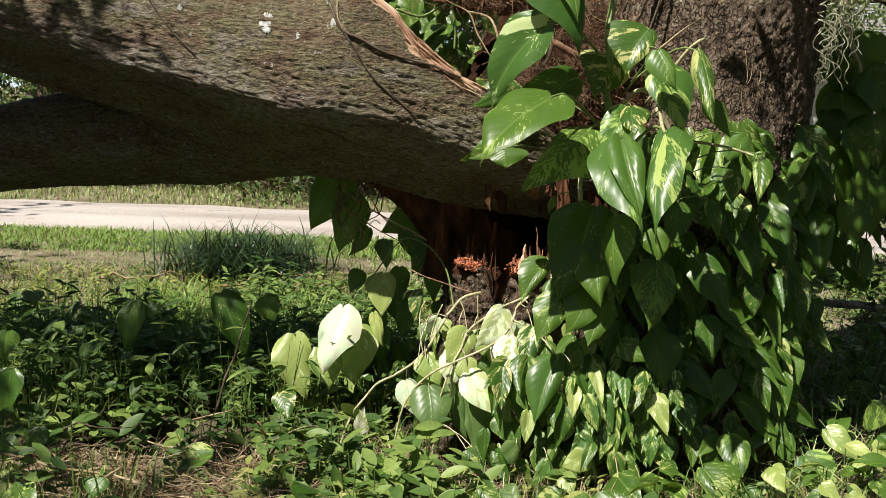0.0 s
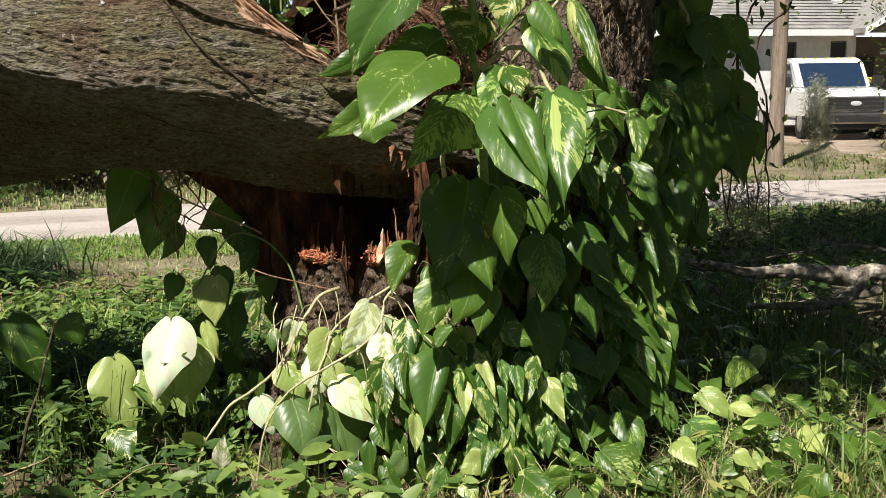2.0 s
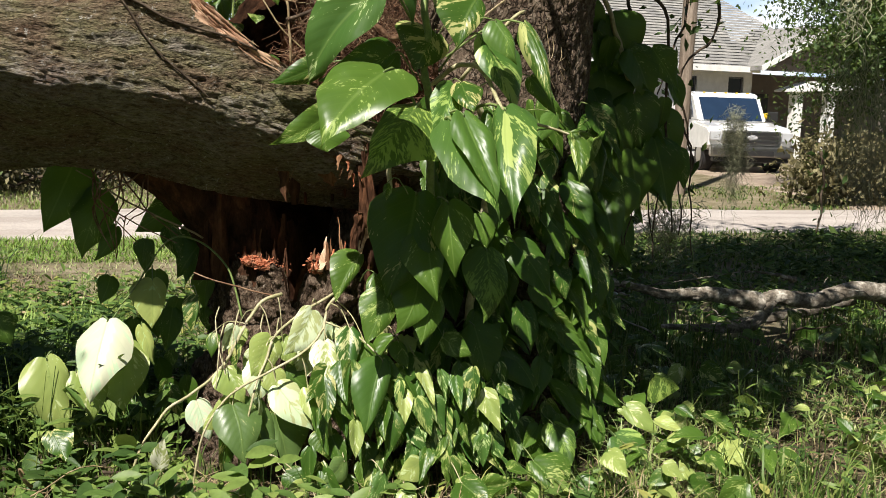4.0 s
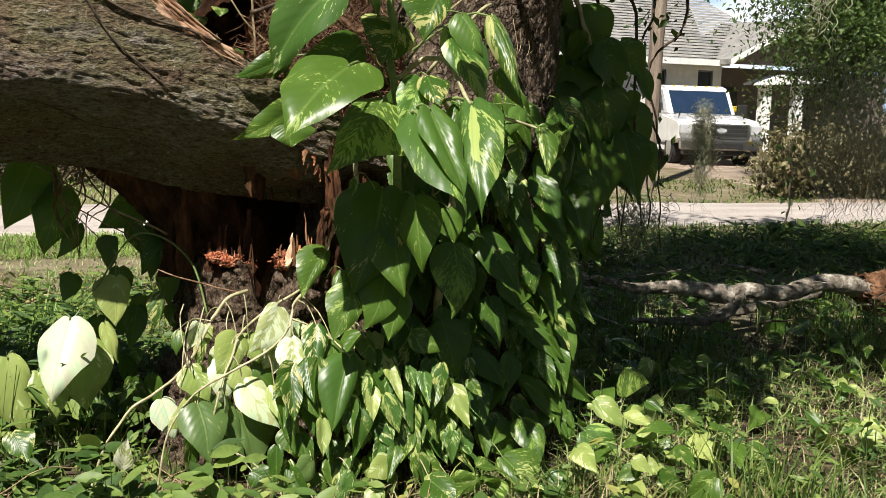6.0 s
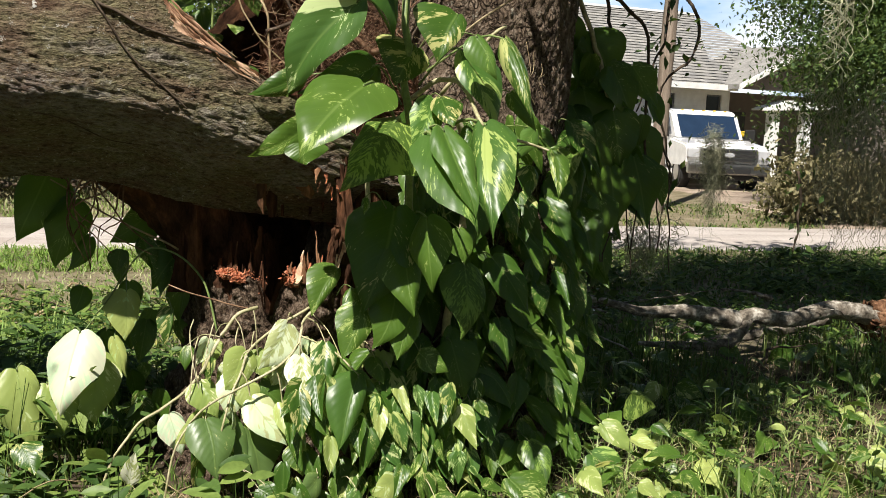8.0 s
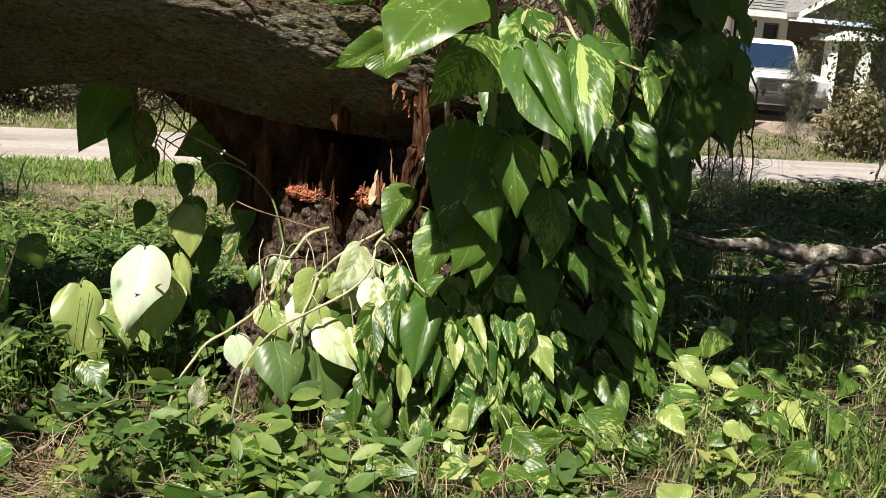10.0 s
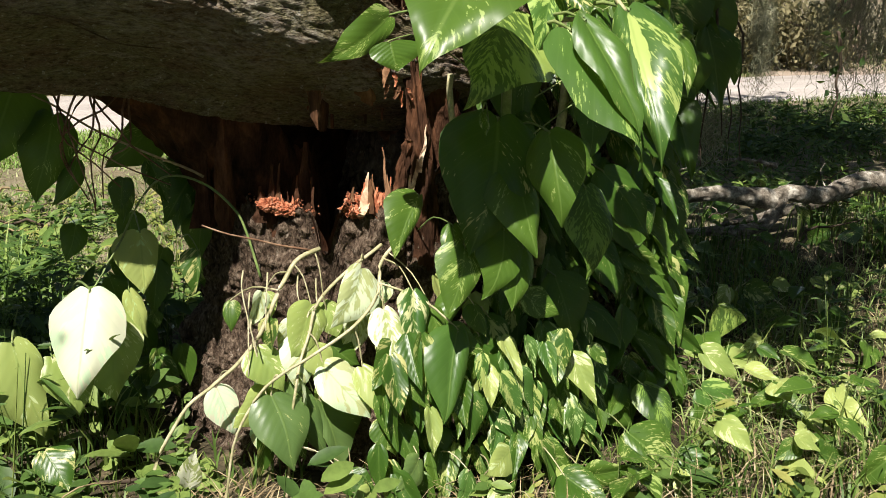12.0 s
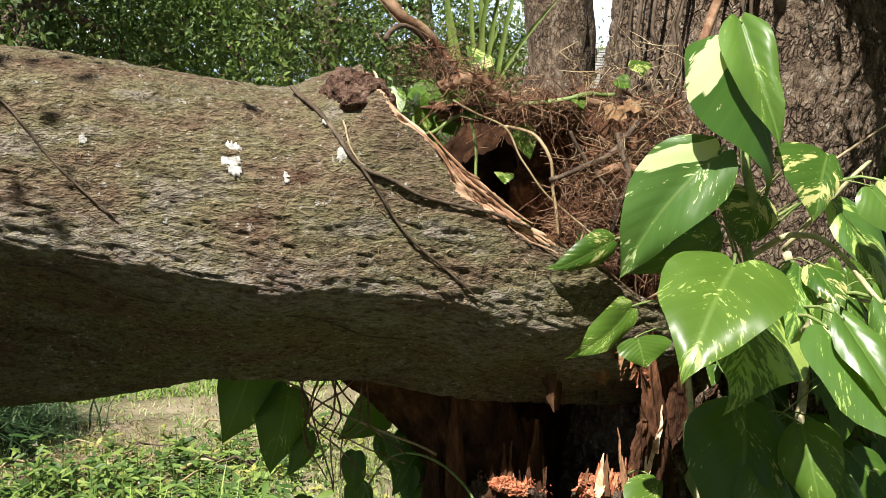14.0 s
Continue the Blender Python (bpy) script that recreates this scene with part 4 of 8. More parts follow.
def standing_tree():
    base = thing("standing_tree", (1.30, 5.45, 0), "broad rough-barked tree trunk still standing beside the stump", "tree")
    me = trunk_mesh("trunk", [(1.10, 5.42, -0.1), (1.12, 5.42, 0.5), (1.18, 5.42, 1.1), (1.26, 5.44, 1.7), (1.34, 5.46, 2.3), (1.42, 5.5, 3.0), (1.5, 5.6, 4.2), (1.6, 5.8, 6.0)],
                    [0.82, 0.68, 0.60, 0.54, 0.52, 0.50, 0.44, 0.34], BARK_TREE, 0.012, (0.05, 0.022), 300, 0.015, 31, 0.03)
    part("trunk", me, base)
    rng = np.random.default_rng(40)
    # roots of a strangling vine that run down the side towards the break
    for k in range(9):
        x0 = rng.uniform(0.72, 1.05)
        y0 = 5.42 - math.sqrt(max(0.02, 0.56 ** 2 - (x0 - 1.32) ** 2)) - 0.01 if abs(x0 - 1.32) < 0.55 else 5.35
        pts = [(x0 + 0.12, y0 + 0.02, 3.1), (x0 + rng.uniform(-0.04, 0.06), y0 - 0.02, 2.4), (x0 - rng.uniform(0.02, 0.12), y0 - 0.02, 1.95), (x0 - rng.uniform(0.1, 0.3), y0 + rng.uniform(-0.1, 0.05), 1.6)]
        stick("aerial_root", pts, rng.uniform(0.004, 0.012), rng.uniform(0.003, 0.006), TWIG, base, n=22, sides=6, rough=0.06)
    # limbs and crown above the view, added to shade the ground behind
    ends = []
    for k, (dx, dy, dz) in enumerate(((4.0, 1.05, 0.4), (2.4, 0.85, 0.6), (1.5, -0.15, 0.3), (2.8, -0.25, 0.3))):
        s = np.array([1.5, 5.6, 4.0 + 0.12 * k])
        e = s + np.array([dx, dy, dz])
        m = (s + e) / 2 + np.array([0, 0, 0.4])
        stick("limb", [s, m, e], 0.16, 0.03, BARK_TREE, base, n=12, sides=8, rough=0.2)
        ends += [q + rng.standard_normal(3) * np.array([0.34, 0.34, 0.15]) for q in along([s, m, e], 12)[5:] for _ in range(6)]
    ends = np.array(ends)
    leaves_cloud("crown", ends[rng.integers(0, len(ends), 8200)], 0.22, 0.14, OAK, base, 77)
    # unseen bough and leaf clumps, placed to shade the vine on the right
    bough = [(1.62, 5.28, 3.7), (1.92, 4.83, 3.42), (1.57, 4.23, 3.2), (1.17, 3.73, 3.15), (1.08, 3.43, 3.1)]
    stick("limb", bough, 0.05, 0.015, BARK_TREE, base, n=14, sides=8, rough=0.1)
    near = along(bough, 40)
    leaves_cloud("crown", near[rng.integers(15, 38, 2000)], np.array([0.24, 0.20, 0.10]), 0.12, OAK, base, 78)
    leaves_cloud("crown", np.tile([(1.56, 4.58, 3.2)], (900, 1)), np.array([0.28, 0.08, 0.05]), 0.11, OAK, base, 79)
    leaves_cloud("crown", np.tile([(1.8, 4.08, 3.25)], (1000, 1)), np.array([0.26, 0.20, 0.07]), 0.12, OAK, base, 80)
    leaves_cloud("crown", np.tile([(0.94, 3.53, 3.2)], (420, 1)), np.array([0.17, 0.22, 0.06]), 0.11, OAK, base, 81)
    # unseen boughs to the side, added so that their shade lies round the fallen limb
    for k, (x, y, n) in enumerate(((2.2, 3.5, 850), (1.9, 4.7, 300), (2.7, 3.0, 550))):
        stick("limb", [(1.55, 5.5, 3.9), ((1.55 + x) / 2, (5.5 + y) / 2, 4.3), (x, y, 4.35)], 0.05, 0.012, BARK_TREE, base, n=12, sides=6, rough=0.1)
        leaves_cloud("crown", np.tile([(x, y, 4.35)], (n, 1)), np.array([0.36, 0.30, 0.10]), 0.12, OAK, base, 140 + k)
    # the high crown, unseen, added so that its shade lies on the grass strip by the road
    ends = []
    for k, (dx, dy) in enumerate(((2.0, 1.0), (3.6, 1.6), (5.0, 1.2), (2.8, 0.3), (4.4, 2.4))):
        s = np.array([1.6, 5.8, 5.7])
        e = s + np.array([dx, dy, 0.9])
        stick("limb", [s, (s + e) / 2 + np.array([0, 0, 0.3]), e], 0.10, 0.02, BARK_TREE, base, n=12, sides=6, rough=0.2)
        ends += [q + rng.standard_normal(3) * 0.35 for q in along([s, (s + e) / 2 + np.array([0, 0, 0.3]), e], 12)[3:] for _ in range(6)]
    ends = np.array(ends)
    leaves_cloud("crown", ends[rng.integers(0, len(ends), 3400)], 0.25, 0.19, OAK, base, 83)


standing_tree()


# ---- pothos ----
BLADE_T = np.array([0, 0.04, 0.10, 0.18, 0.28, 0.40, 0.52, 0.64, 0.76, 0.86, 0.93, 0.97, 1.0])
BLADE_W = np.array([0.40, 0.64, 0.83, 0.96, 1.0, 0.95, 0.84, 0.67, 0.45, 0.255, 0.12, 0.05, 0.0])


def blade_grid(nu, nv):
    """Places across (-1 to 1) and along (0 to 1) a leaf blade, with its faces; the rows lie closer at the base and the tip."""
    t = np.linspace(0, 1, nv)
    t = t + 0.07 * np.sin(2 * np.pi * t) * -1
    u = np.linspace(-1, 1, 2 * nu - 1)
    T, U = np.meshgrid(t, u, indexing="ij")
    k = np.arange(T.size).reshape(T.shape)
    f = np.stack([k[:-1, :-1], k[:-1, 1:], k[1:, 1:], k[1:, :-1]], -1).reshape(-1, 4)
    return U.ravel(), T.ravel(), f


def leaf_shape(fold, curl, wave, skew, seed, nu=4, nv=11, tip=0.0):
    """An ovate blade with a shallow notch, one long and one wide, base at the origin, tip along y, upper side +z."""
    rng = np.random.default_rng(seed)
    ph = rng.uniform(0, 6.28, 3)
    u, t, f = blade_grid(nu, nv)
    w = 0.5 * np.interp(t, BLADE_T, BLADE_W) * (1 - tip * np.sin(np.pi * t) * t)
    side = np.where(u > 0, 1.0, -1.0)
    x = u * w * (1 + 0.03 * np.sin(9 * t + ph[0] + (u > 0) * 2)) * (1 + skew * side) + 0.10 * skew * np.sin(np.pi * t)
    y = t - 0.045 * np.sin(np.pi * np.abs(u) * 0.75) * (1 - t) ** 4
    z = fold * np.abs(x) ** 0.9 - curl * t ** 2 * 0.5 - 0.10 * np.abs(u) ** 3 * (1 - t) + wave * np.sin(8 * t + ph[1] + 2.5 * (u > 0)) * u ** 2 * 0.3
    return np.stack([x, y, z], 1), f, np.stack([0.5 + u * np.minimum(1, w / 0.5 + 0.2) * 0.5, t], 1)


SHAPES = [leaf_shape(*q) for q in ((0.28, 0.14, 0.12, 0.0, 1), (0.40, 0.26, 0.20, 0.10, 2), (0.22, 0.34, 0.16, -0.08, 3), (0.40, 0.20, 0.14, 0.05, 4), (0.15, 0.24, 0.28, -0.12, 5), (0.35, 0.48, 0.14, 0.12, 6))] + [leaf_shape(*q, tip=0.42) for q in ((0.42, 0.25, 0.18, 0.06, 7), (0.40, 0.50, 0.20, -0.10, 8), (0.45, 0.15, 0.16, 0.08, 9))]
LEAF_MESH = {(style, k): mesh_of("leaf", v, f, POTHOS[style], uv=uv) for style in POTHOS for k, (v, f, uv) in enumerate(SHAPES)}
pick = random.Random(7)
FACING = Vector((-0.20, -0.80, 0.52))


def leaf(vine, base, tip, width, style, shape=None, petiole=True, facing=None, spin=0.26):
    """One leaf of a vine from the top of its stalk to its tip."""
    b, t = Vector(base), Vector(tip)
    y = t - b
    length = y.length
    y.normalize()
    n = (facing or FACING) + Vector([pick.uniform(-spin, spin) for _ in range(3)])
    n = (n - y * n.dot(y)).normalized()
    x = y.cross(n)
    s = (width + length) / 2
    width *= 1.03
    m = Matrix.Identity(4)
    for r in range(3):
        m[r][0], m[r][1], m[r][2], m[r][3] = x[r] * width, y[r] * length, n[r] * s, b[r]
    k = pick.randrange(6) if shape is None else shape
    ob = new("leaf", LEAF_MESH[style, k])
    ob.parent = vine
    ob.matrix_basis = Matrix.Translation(-Vector(vine.location)) @ m
    if petiole:
        r = max(0.003, 0.016 * min(width, 0.3))
        away = Vector((pick.uniform(-0.05, 0.08), 0.10 + length * 0.3, -0.05 - length * 0.35))
        if vine in (stump_vine, left):
            return ob
        pts = along([b + away, b + away * 0.55 + Vector((0, 0, 0.05 + 0.12 * length)), b + away * 0.15 + Vector((0, 0, 0.03)), b + y * 0.01], 8)
        v, f = tubes(np.array(pts)[None], np.linspace(r * 1.3, r * 0.8, 8)[None], 5)
        part("leaf_stalk", mesh_of("leaf_stalk", v, f, PETIOLE), vine)
    return ob


crown = thing("pothos_vine", (0.6, 4.6, 0.9), "climbing pothos with very large glossy green leaves flecked cream", "vine", "pothos on the tree")
middle = thing("pothos_vine", (0.95, 4.6, 0.4), "dense pothos leaves hanging down the standing trunk", "vine", "pothos on the tree")
stump_vine = thing("pothos_vine", (0.3, 4.6, 0.1), "pale sunlit pothos leaves drooping over the stump", "vine", "pothos on the tree")
creeper = thing("creeping_pothos", (2.2, 4.7, 0), "yellowing pothos leaves sprawling in straw and grass", "vine", "pothos on the ground")
left = thing("pothos_vine", (-0.3, 5.1, 0.1), "bleached and shaded pothos leaves hanging under the fallen trunk", "vine", "pothos on the tree")
right = thing("pothos_vine", (2.2, 5.5, 0.9), "dark shaded pothos leaves trailing beside the trunk", "vine", "pothos on the tree")

BLADES = random.Random(11)
# the three runners that droop over the stump
RUN_LINES = ([(0.20, 4.74, 0.764), (0.12, 4.72, 0.746), (0.061, 4.70, 0.675), (0.011, 4.68, 0.587), (-0.03, 4.68, 0.516), (-0.093, 4.68, 0.445), (-0.168, 4.68, 0.396), (-0.254, 4.66, 0.343), (-0.36, 4.62, 0.20), (-0.42, 4.60, 0.02)],
             [(0.40, 4.72, 0.76), (0.293, 4.68, 0.721), (0.204, 4.66, 0.665), (0.14, 4.64, 0.611), (0.108, 4.62, 0.532), (0.064, 4.58, 0.429), (0.03, 4.54, 0.30), (0.0, 4.52, 0.05)],
             [(0.42, 4.66, 0.78), (0.355, 4.62, 0.732), (0.321, 4.58, 0.648), (0.235, 4.56, 0.566), (0.118, 4.54, 0.517), (0.016, 4.56, 0.458), (-0.053, 4.58, 0.394), (-0.125, 4.58, 0.29), (-0.17, 4.58, 0.05)])
RUNNERS = np.concatenate([along(q, 30) for q in RUN_LINES])
for line, thick in zip(RUN_LINES, (0.0075, 0.006, 0.006)):
    stick("stem", line, thick, thick * 0.65, STEM, stump_vine, n=44, rough=0.02)


def blade(vine, base, tip, port, starboard, style, arch=0.05, stalk=True):
    """One leaf from four places: the top of its stalk, its tip, and the widest places of its two halves, which may be folded."""
    b, t, l, r = (np.array(q) for q in (base, tip, port, starboard))
    way = t - b
    length = np.linalg.norm(way)
    way = way / length
    halves = []
    for q in (l, r):
        s = float(np.clip((q - b) @ way / length, 0.05, 0.75))
        halves.append((q - b - way * ((q - b) @ way)) / max(0.7, float(np.interp(s, BLADE_T, BLADE_W))))
    n = np.cross(halves[1] - halves[0], way)
    n /= np.linalg.norm(n)
    if n @ np.array(FACING) < 0:
        n = -n
    u, v, f = blade_grid(6, 15)
    w = np.interp(v, BLADE_T, BLADE_W)
    ph = [BLADES.uniform(0, 6.28) for _ in range(4)]
    edge = 1 + 0.025 * np.sin(11 * v + ph[0] + 2 * (u > 0)) + 0.015 * np.sin(23 * v + ph[1])
    span = np.where((u < 0)[:, None], -u[:, None] * halves[0], u[:, None] * halves[1]) * (w * edge)[:, None]
    lift = arch * np.sin(np.pi * np.clip(v, 0, 1)) * 0.9 - BLADES.uniform(0.02, 0.10) * v ** 3 - BLADES.uniform(0.0, 0.10) * np.clip((v - 0.8) / 0.2, 0, 1) ** 2
    # each half bulges beside the midrib and turns down at its edge, which is wavy
    bulge, turn_down = BLADES.uniform(0.005, 0.03), BLADES.uniform(0.02, 0.08)
    cup = (bulge * np.sin(np.pi * np.abs(u)) - turn_down * np.abs(u) ** 3) * w + BLADES.uniform(0.015, 0.045) * np.sin(BLADES.uniform(8, 13) * v + ph[2] + 2.2 * (u > 0)) * u ** 2
    along_it = v - 0.05 * np.sin(np.pi * np.abs(u) * 0.75) * (1 - v) ** 4
    bend = BLADES.uniform(-0.06, 0.06) * np.sin(np.pi * v) + BLADES.uniform(-0.05, 0.05) * np.clip((v - 0.75) / 0.25, 0, 1) ** 2
    side = (halves[1] - halves[0]) / np.linalg.norm(halves[1] - halves[0])
    p = b + length * (along_it[:, None] * way + bend[:, None] * side + (lift + cup)[:, None] * n) + span
    uv = np.stack([0.5 + u * np.minimum(1, w + 0.2) * 0.5, v], 1)
    ob = new("leaf", mesh_of("leaf", p - b, f, POTHOS[style], uv=uv))
    ob.parent = vine
    ob.matrix_basis = Matrix.Translation(Vector(b) - Vector(vine.location))
    if stalk:
        up = 0.05 + 0.35 * length
        near = RUNNERS[np.argmin(np.linalg.norm(RUNNERS - b - np.array([0, 0.03, 0.10]), axis=1))]
        if vine == stump_vine and np.linalg.norm(near - b) < 0.28:
            root = near
            mid = b + (root - b) * 0.45 + np.array([0, 0, 0.03])
        elif vine == crown:
            root = np.array([0.72 + 0.2 * (b[0] - 0.72), 4.52, b[2] - 0.12])
            mid = b + (root - b) * 0.35 + np.array([0, 0, 0.05])
        else:
            root = b + np.array([BLADES.uniform(-0.02, 0.06), 0.16 + 0.3 * length, up * BLADES.uniform(-0.6, 0.2)])
            mid = b + (root - b) * 0.5 + np.array([0, 0.01, 0.03])
        k = max(0.0022, 0.013 * length)
        pts = along([root, mid, b + np.array([0, 0.004, 0.004]), b + way * 0.02 * length + n * 0.001], 10)
        g, e = tubes(pts[None], np.linspace(k * 1.2, k * 0.7, 10)[None], 5)
        part("leaf_stalk", mesh_of("leaf_stalk", g, e, STEM if vine == stump_vine else PETIOLE), vine)
    return ob


# large leaves at the top
blade(crown, (0.394, 4.200, 1.910), (0.170, 4.320, 1.581), (0.218, 4.280, 1.868), (0.360, 4.140, 1.768), "field")
blade(crown, (0.320, 4.620, 1.658), (0.125, 4.620, 1.574), (0.200, 4.620, 1.656), (0.242, 4.620, 1.582), "spot")
blade(crown, (0.414, 4.160, 1.628), (0.136, 3.940, 1.420), (0.164, 4.100, 1.552), (0.387, 3.930, 1.529), "spot")
blade(crown, (0.312, 4.500, 1.478), (0.083, 4.420, 1.363), (0.181, 4.460, 1.478), (0.237, 4.460, 1.397), "spot")
blade(crown, (0.496, 4.360, 1.693), (0.240, 4.340, 1.586), (0.371, 4.350, 1.729), (0.397, 4.350, 1.613), "green")
blade(crown, (0.594, 4.340, 1.511), (0.309, 4.020, 1.308), (0.394, 4.220, 1.428), (0.545, 4.100, 1.319), "fleck")
blade(crown, (0.252, 4.360, 1.420), (0.260, 4.330, 1.346), (0.214, 4.345, 1.360), (0.337, 4.345, 1.390), "green")
blade(crown, (0.644, 4.100, 1.466), (0.750, 3.840, 1.169), (0.558, 4.000, 1.341), (0.711, 3.960, 1.297), "ribbed")
blade(crown, (0.668, 4.070, 1.491), (0.731, 3.850, 1.222), (0.631, 3.950, 1.375), (0.754, 3.930, 1.351), "lime2")
blade(crown, (0.844, 4.120, 1.516), (0.751, 3.800, 1.180), (0.752, 3.980, 1.338), (0.870, 3.900, 1.376), "ribbed")
blade(crown, (0.786, 4.280, 1.900), (0.697, 4.200, 1.733), (0.626, 4.240, 1.816), (0.814, 4.240, 1.844), "half")
blade(crown, (0.704, 4.460, 1.785), (0.616, 4.410, 1.647), (0.542, 4.435, 1.713), (0.742, 4.435, 1.703), "half")
blade(crown, (0.831, 4.300, 1.771), (0.927, 4.160, 1.522), (0.808, 4.220, 1.664), (0.987, 4.260, 1.653), "half2")
blade(crown, (0.798, 4.130, 1.818), (0.857, 4.060, 1.677), (0.768, 4.095, 1.728), (0.855, 4.095, 1.753), "lime2")
blade(crown, (0.980, 4.280, 1.824), (1.000, 4.080, 1.553), (0.958, 4.180, 1.651), (1.011, 4.180, 1.714), "half")
blade(crown, (1.044, 4.340, 1.635), (1.131, 4.280, 1.499), (1.054, 4.310, 1.552), (1.121, 4.310, 1.586), "green")
blade(crown, (0.719, 4.300, 1.593), (0.610, 4.200, 1.405), (0.610, 4.250, 1.504), (0.734, 4.250, 1.515), "half2")
blade(crown, (0.731, 4.260, 1.604), (0.729, 4.130, 1.505), (0.694, 4.195, 1.539), (0.793, 4.195, 1.571), "half")
blade(crown, (1.292, 4.460, 1.426), (1.269, 4.330, 1.248), (1.255, 4.395, 1.340), (1.334, 4.395, 1.354), "half")
blade(crown, (1.275, 4.580, 1.500), (1.172, 4.520, 1.381), (1.192, 4.550, 1.453), (1.268, 4.550, 1.429), "lime2")
blade(crown, (1.287, 4.460, 1.425), (1.373, 4.440, 1.416), (1.330, 4.450, 1.436), (1.339, 4.450, 1.388), "half")
blade(crown, (0.440, 4.180, 1.247), (0.413, 4.120, 1.196), (0.413, 4.150, 1.218), (0.440, 4.150, 1.215), "spot")
blade(crown, (0.849, 4.240, 1.508), (0.832, 4.180, 1.365), (0.807, 4.210, 1.423), (0.868, 4.210, 1.425), "green")
blade(crown, (1.226, 4.500, 1.354), (1.183, 4.420, 1.238), (1.163, 4.460, 1.278), (1.237, 4.460, 1.295), "half")
blade(crown, (1.125, 4.500, 1.229), (1.146, 4.420, 1.082), (1.107, 4.460, 1.144), (1.164, 4.460, 1.167), "spot")
blade(crown, (0.483, 4.280, 2.190), (0.532, 4.120, 1.815), (0.285, 4.140, 2.052), (0.543, 4.200, 1.959), "field")
blade(crown, (0.460, 4.220, 2.240), (0.490, 4.060, 1.922), (0.381, 4.140, 2.116), (0.511, 4.060, 2.011), "lime2")
blade(crown, (0.540, 4.450, 1.713), (0.327, 4.400, 1.638), (0.403, 4.425, 1.718), (0.549, 4.425, 1.644), "green")
# shaded leaves down the trunk
blade(middle, (0.631, 4.420, 1.190), (0.481, 4.300, 0.827), (0.427, 4.400, 1.015), (0.691, 4.300, 1.062), "green")
blade(middle, (0.690, 4.240, 1.173), (0.675, 4.130, 0.931), (0.645, 4.220, 1.002), (0.741, 4.140, 1.075), "green")
blade(middle, (0.651, 4.340, 1.057), (0.643, 4.190, 0.832), (0.566, 4.265, 0.922), (0.700, 4.265, 0.942), "green")
blade(middle, (0.478, 4.620, 0.932), (0.363, 4.530, 0.772), (0.351, 4.575, 0.858), (0.461, 4.575, 0.857), "spot")
blade(middle, (0.498, 4.360, 0.832), (0.408, 4.280, 0.659), (0.382, 4.320, 0.736), (0.523, 4.320, 0.761), "spot")
blade(middle, (0.477, 4.400, 0.888), (0.481, 4.330, 0.722), (0.444, 4.365, 0.800), (0.522, 4.365, 0.809), "spot")
blade(middle, (0.628, 4.360, 0.873), (0.532, 4.270, 0.694), (0.507, 4.315, 0.788), (0.657, 4.315, 0.786), "green")
blade(middle, (0.705, 4.370, 0.807), (0.622, 4.270, 0.646), (0.585, 4.320, 0.718), (0.718, 4.320, 0.720), "green")
blade(middle, (0.883, 4.320, 0.986), (0.860, 4.200, 0.740), (0.782, 4.260, 0.870), (0.945, 4.260, 0.868), "fleck2")
blade(middle, (1.080, 4.500, 0.988), (1.204, 4.390, 0.773), (1.064, 4.445, 0.867), (1.194, 4.445, 0.911), "green")
blade(middle, (1.349, 4.780, 1.103), (1.381, 4.670, 0.866), (1.279, 4.725, 0.984), (1.435, 4.725, 1.009), "green")
blade(middle, (1.539, 4.800, 1.079), (1.532, 4.720, 0.859), (1.479, 4.760, 0.943), (1.590, 4.760, 0.981), "half")
blade(middle, (1.360, 4.660, 0.863), (1.370, 4.580, 0.742), (1.308, 4.620, 0.810), (1.411, 4.620, 0.810), "spot")
blade(middle, (1.334, 4.680, 0.496), (1.426, 4.610, 0.346), (1.306, 4.645, 0.421), (1.418, 4.645, 0.437), "green")
blade(middle, (1.107, 4.560, 0.520), (1.200, 4.480, 0.370), (1.078, 4.520, 0.426), (1.178, 4.520, 0.458), "green")
blade(middle, (0.777, 4.460, 0.621), (0.876, 4.400, 0.558), (0.792, 4.430, 0.561), (0.859, 4.430, 0.615), "spot")
blade(middle, (1.169, 4.600, 0.721), (1.178, 4.500, 0.533), (1.114, 4.550, 0.639), (1.227, 4.550, 0.637), "green")
blade(middle, (0.929, 4.520, 0.649), (0.969, 4.440, 0.440), (0.883, 4.480, 0.546), (1.039, 4.480, 0.565), "green")
blade(middle, (1.527, 4.850, 1.290), (1.532, 4.780, 1.101), (1.462, 4.815, 1.194), (1.591, 4.815, 1.208), "green")
blade(middle, (0.886, 4.400, 1.115), (0.903, 4.340, 0.994), (0.831, 4.370, 1.054), (0.946, 4.370, 1.065), "green")
blade(middle, (1.686, 4.950, 1.362), (1.660, 4.880, 1.141), (1.605, 4.915, 1.262), (1.717, 4.915, 1.265), "green")
blade(middle, (1.735, 4.950, 1.109), (1.688, 4.880, 0.862), (1.640, 4.915, 0.997), (1.769, 4.915, 0.985), "green")
blade(middle, (0.982, 4.450, 1.220), (0.939, 4.380, 1.053), (0.914, 4.415, 1.135), (1.031, 4.415, 1.148), "green")
blade(middle, (1.064, 4.500, 0.393), (1.092, 4.410, 0.254), (1.014, 4.455, 0.331), (1.121, 4.455, 0.343), "half1")
blade(middle, (1.157, 4.540, 0.236), (1.247, 4.450, 0.081), (1.104, 4.495, 0.135), (1.251, 4.495, 0.184), "spot")
blade(middle, (1.260, 4.440, 0.244), (1.284, 4.300, 0.104), (1.207, 4.370, 0.165), (1.324, 4.370, 0.193), "fleck2")
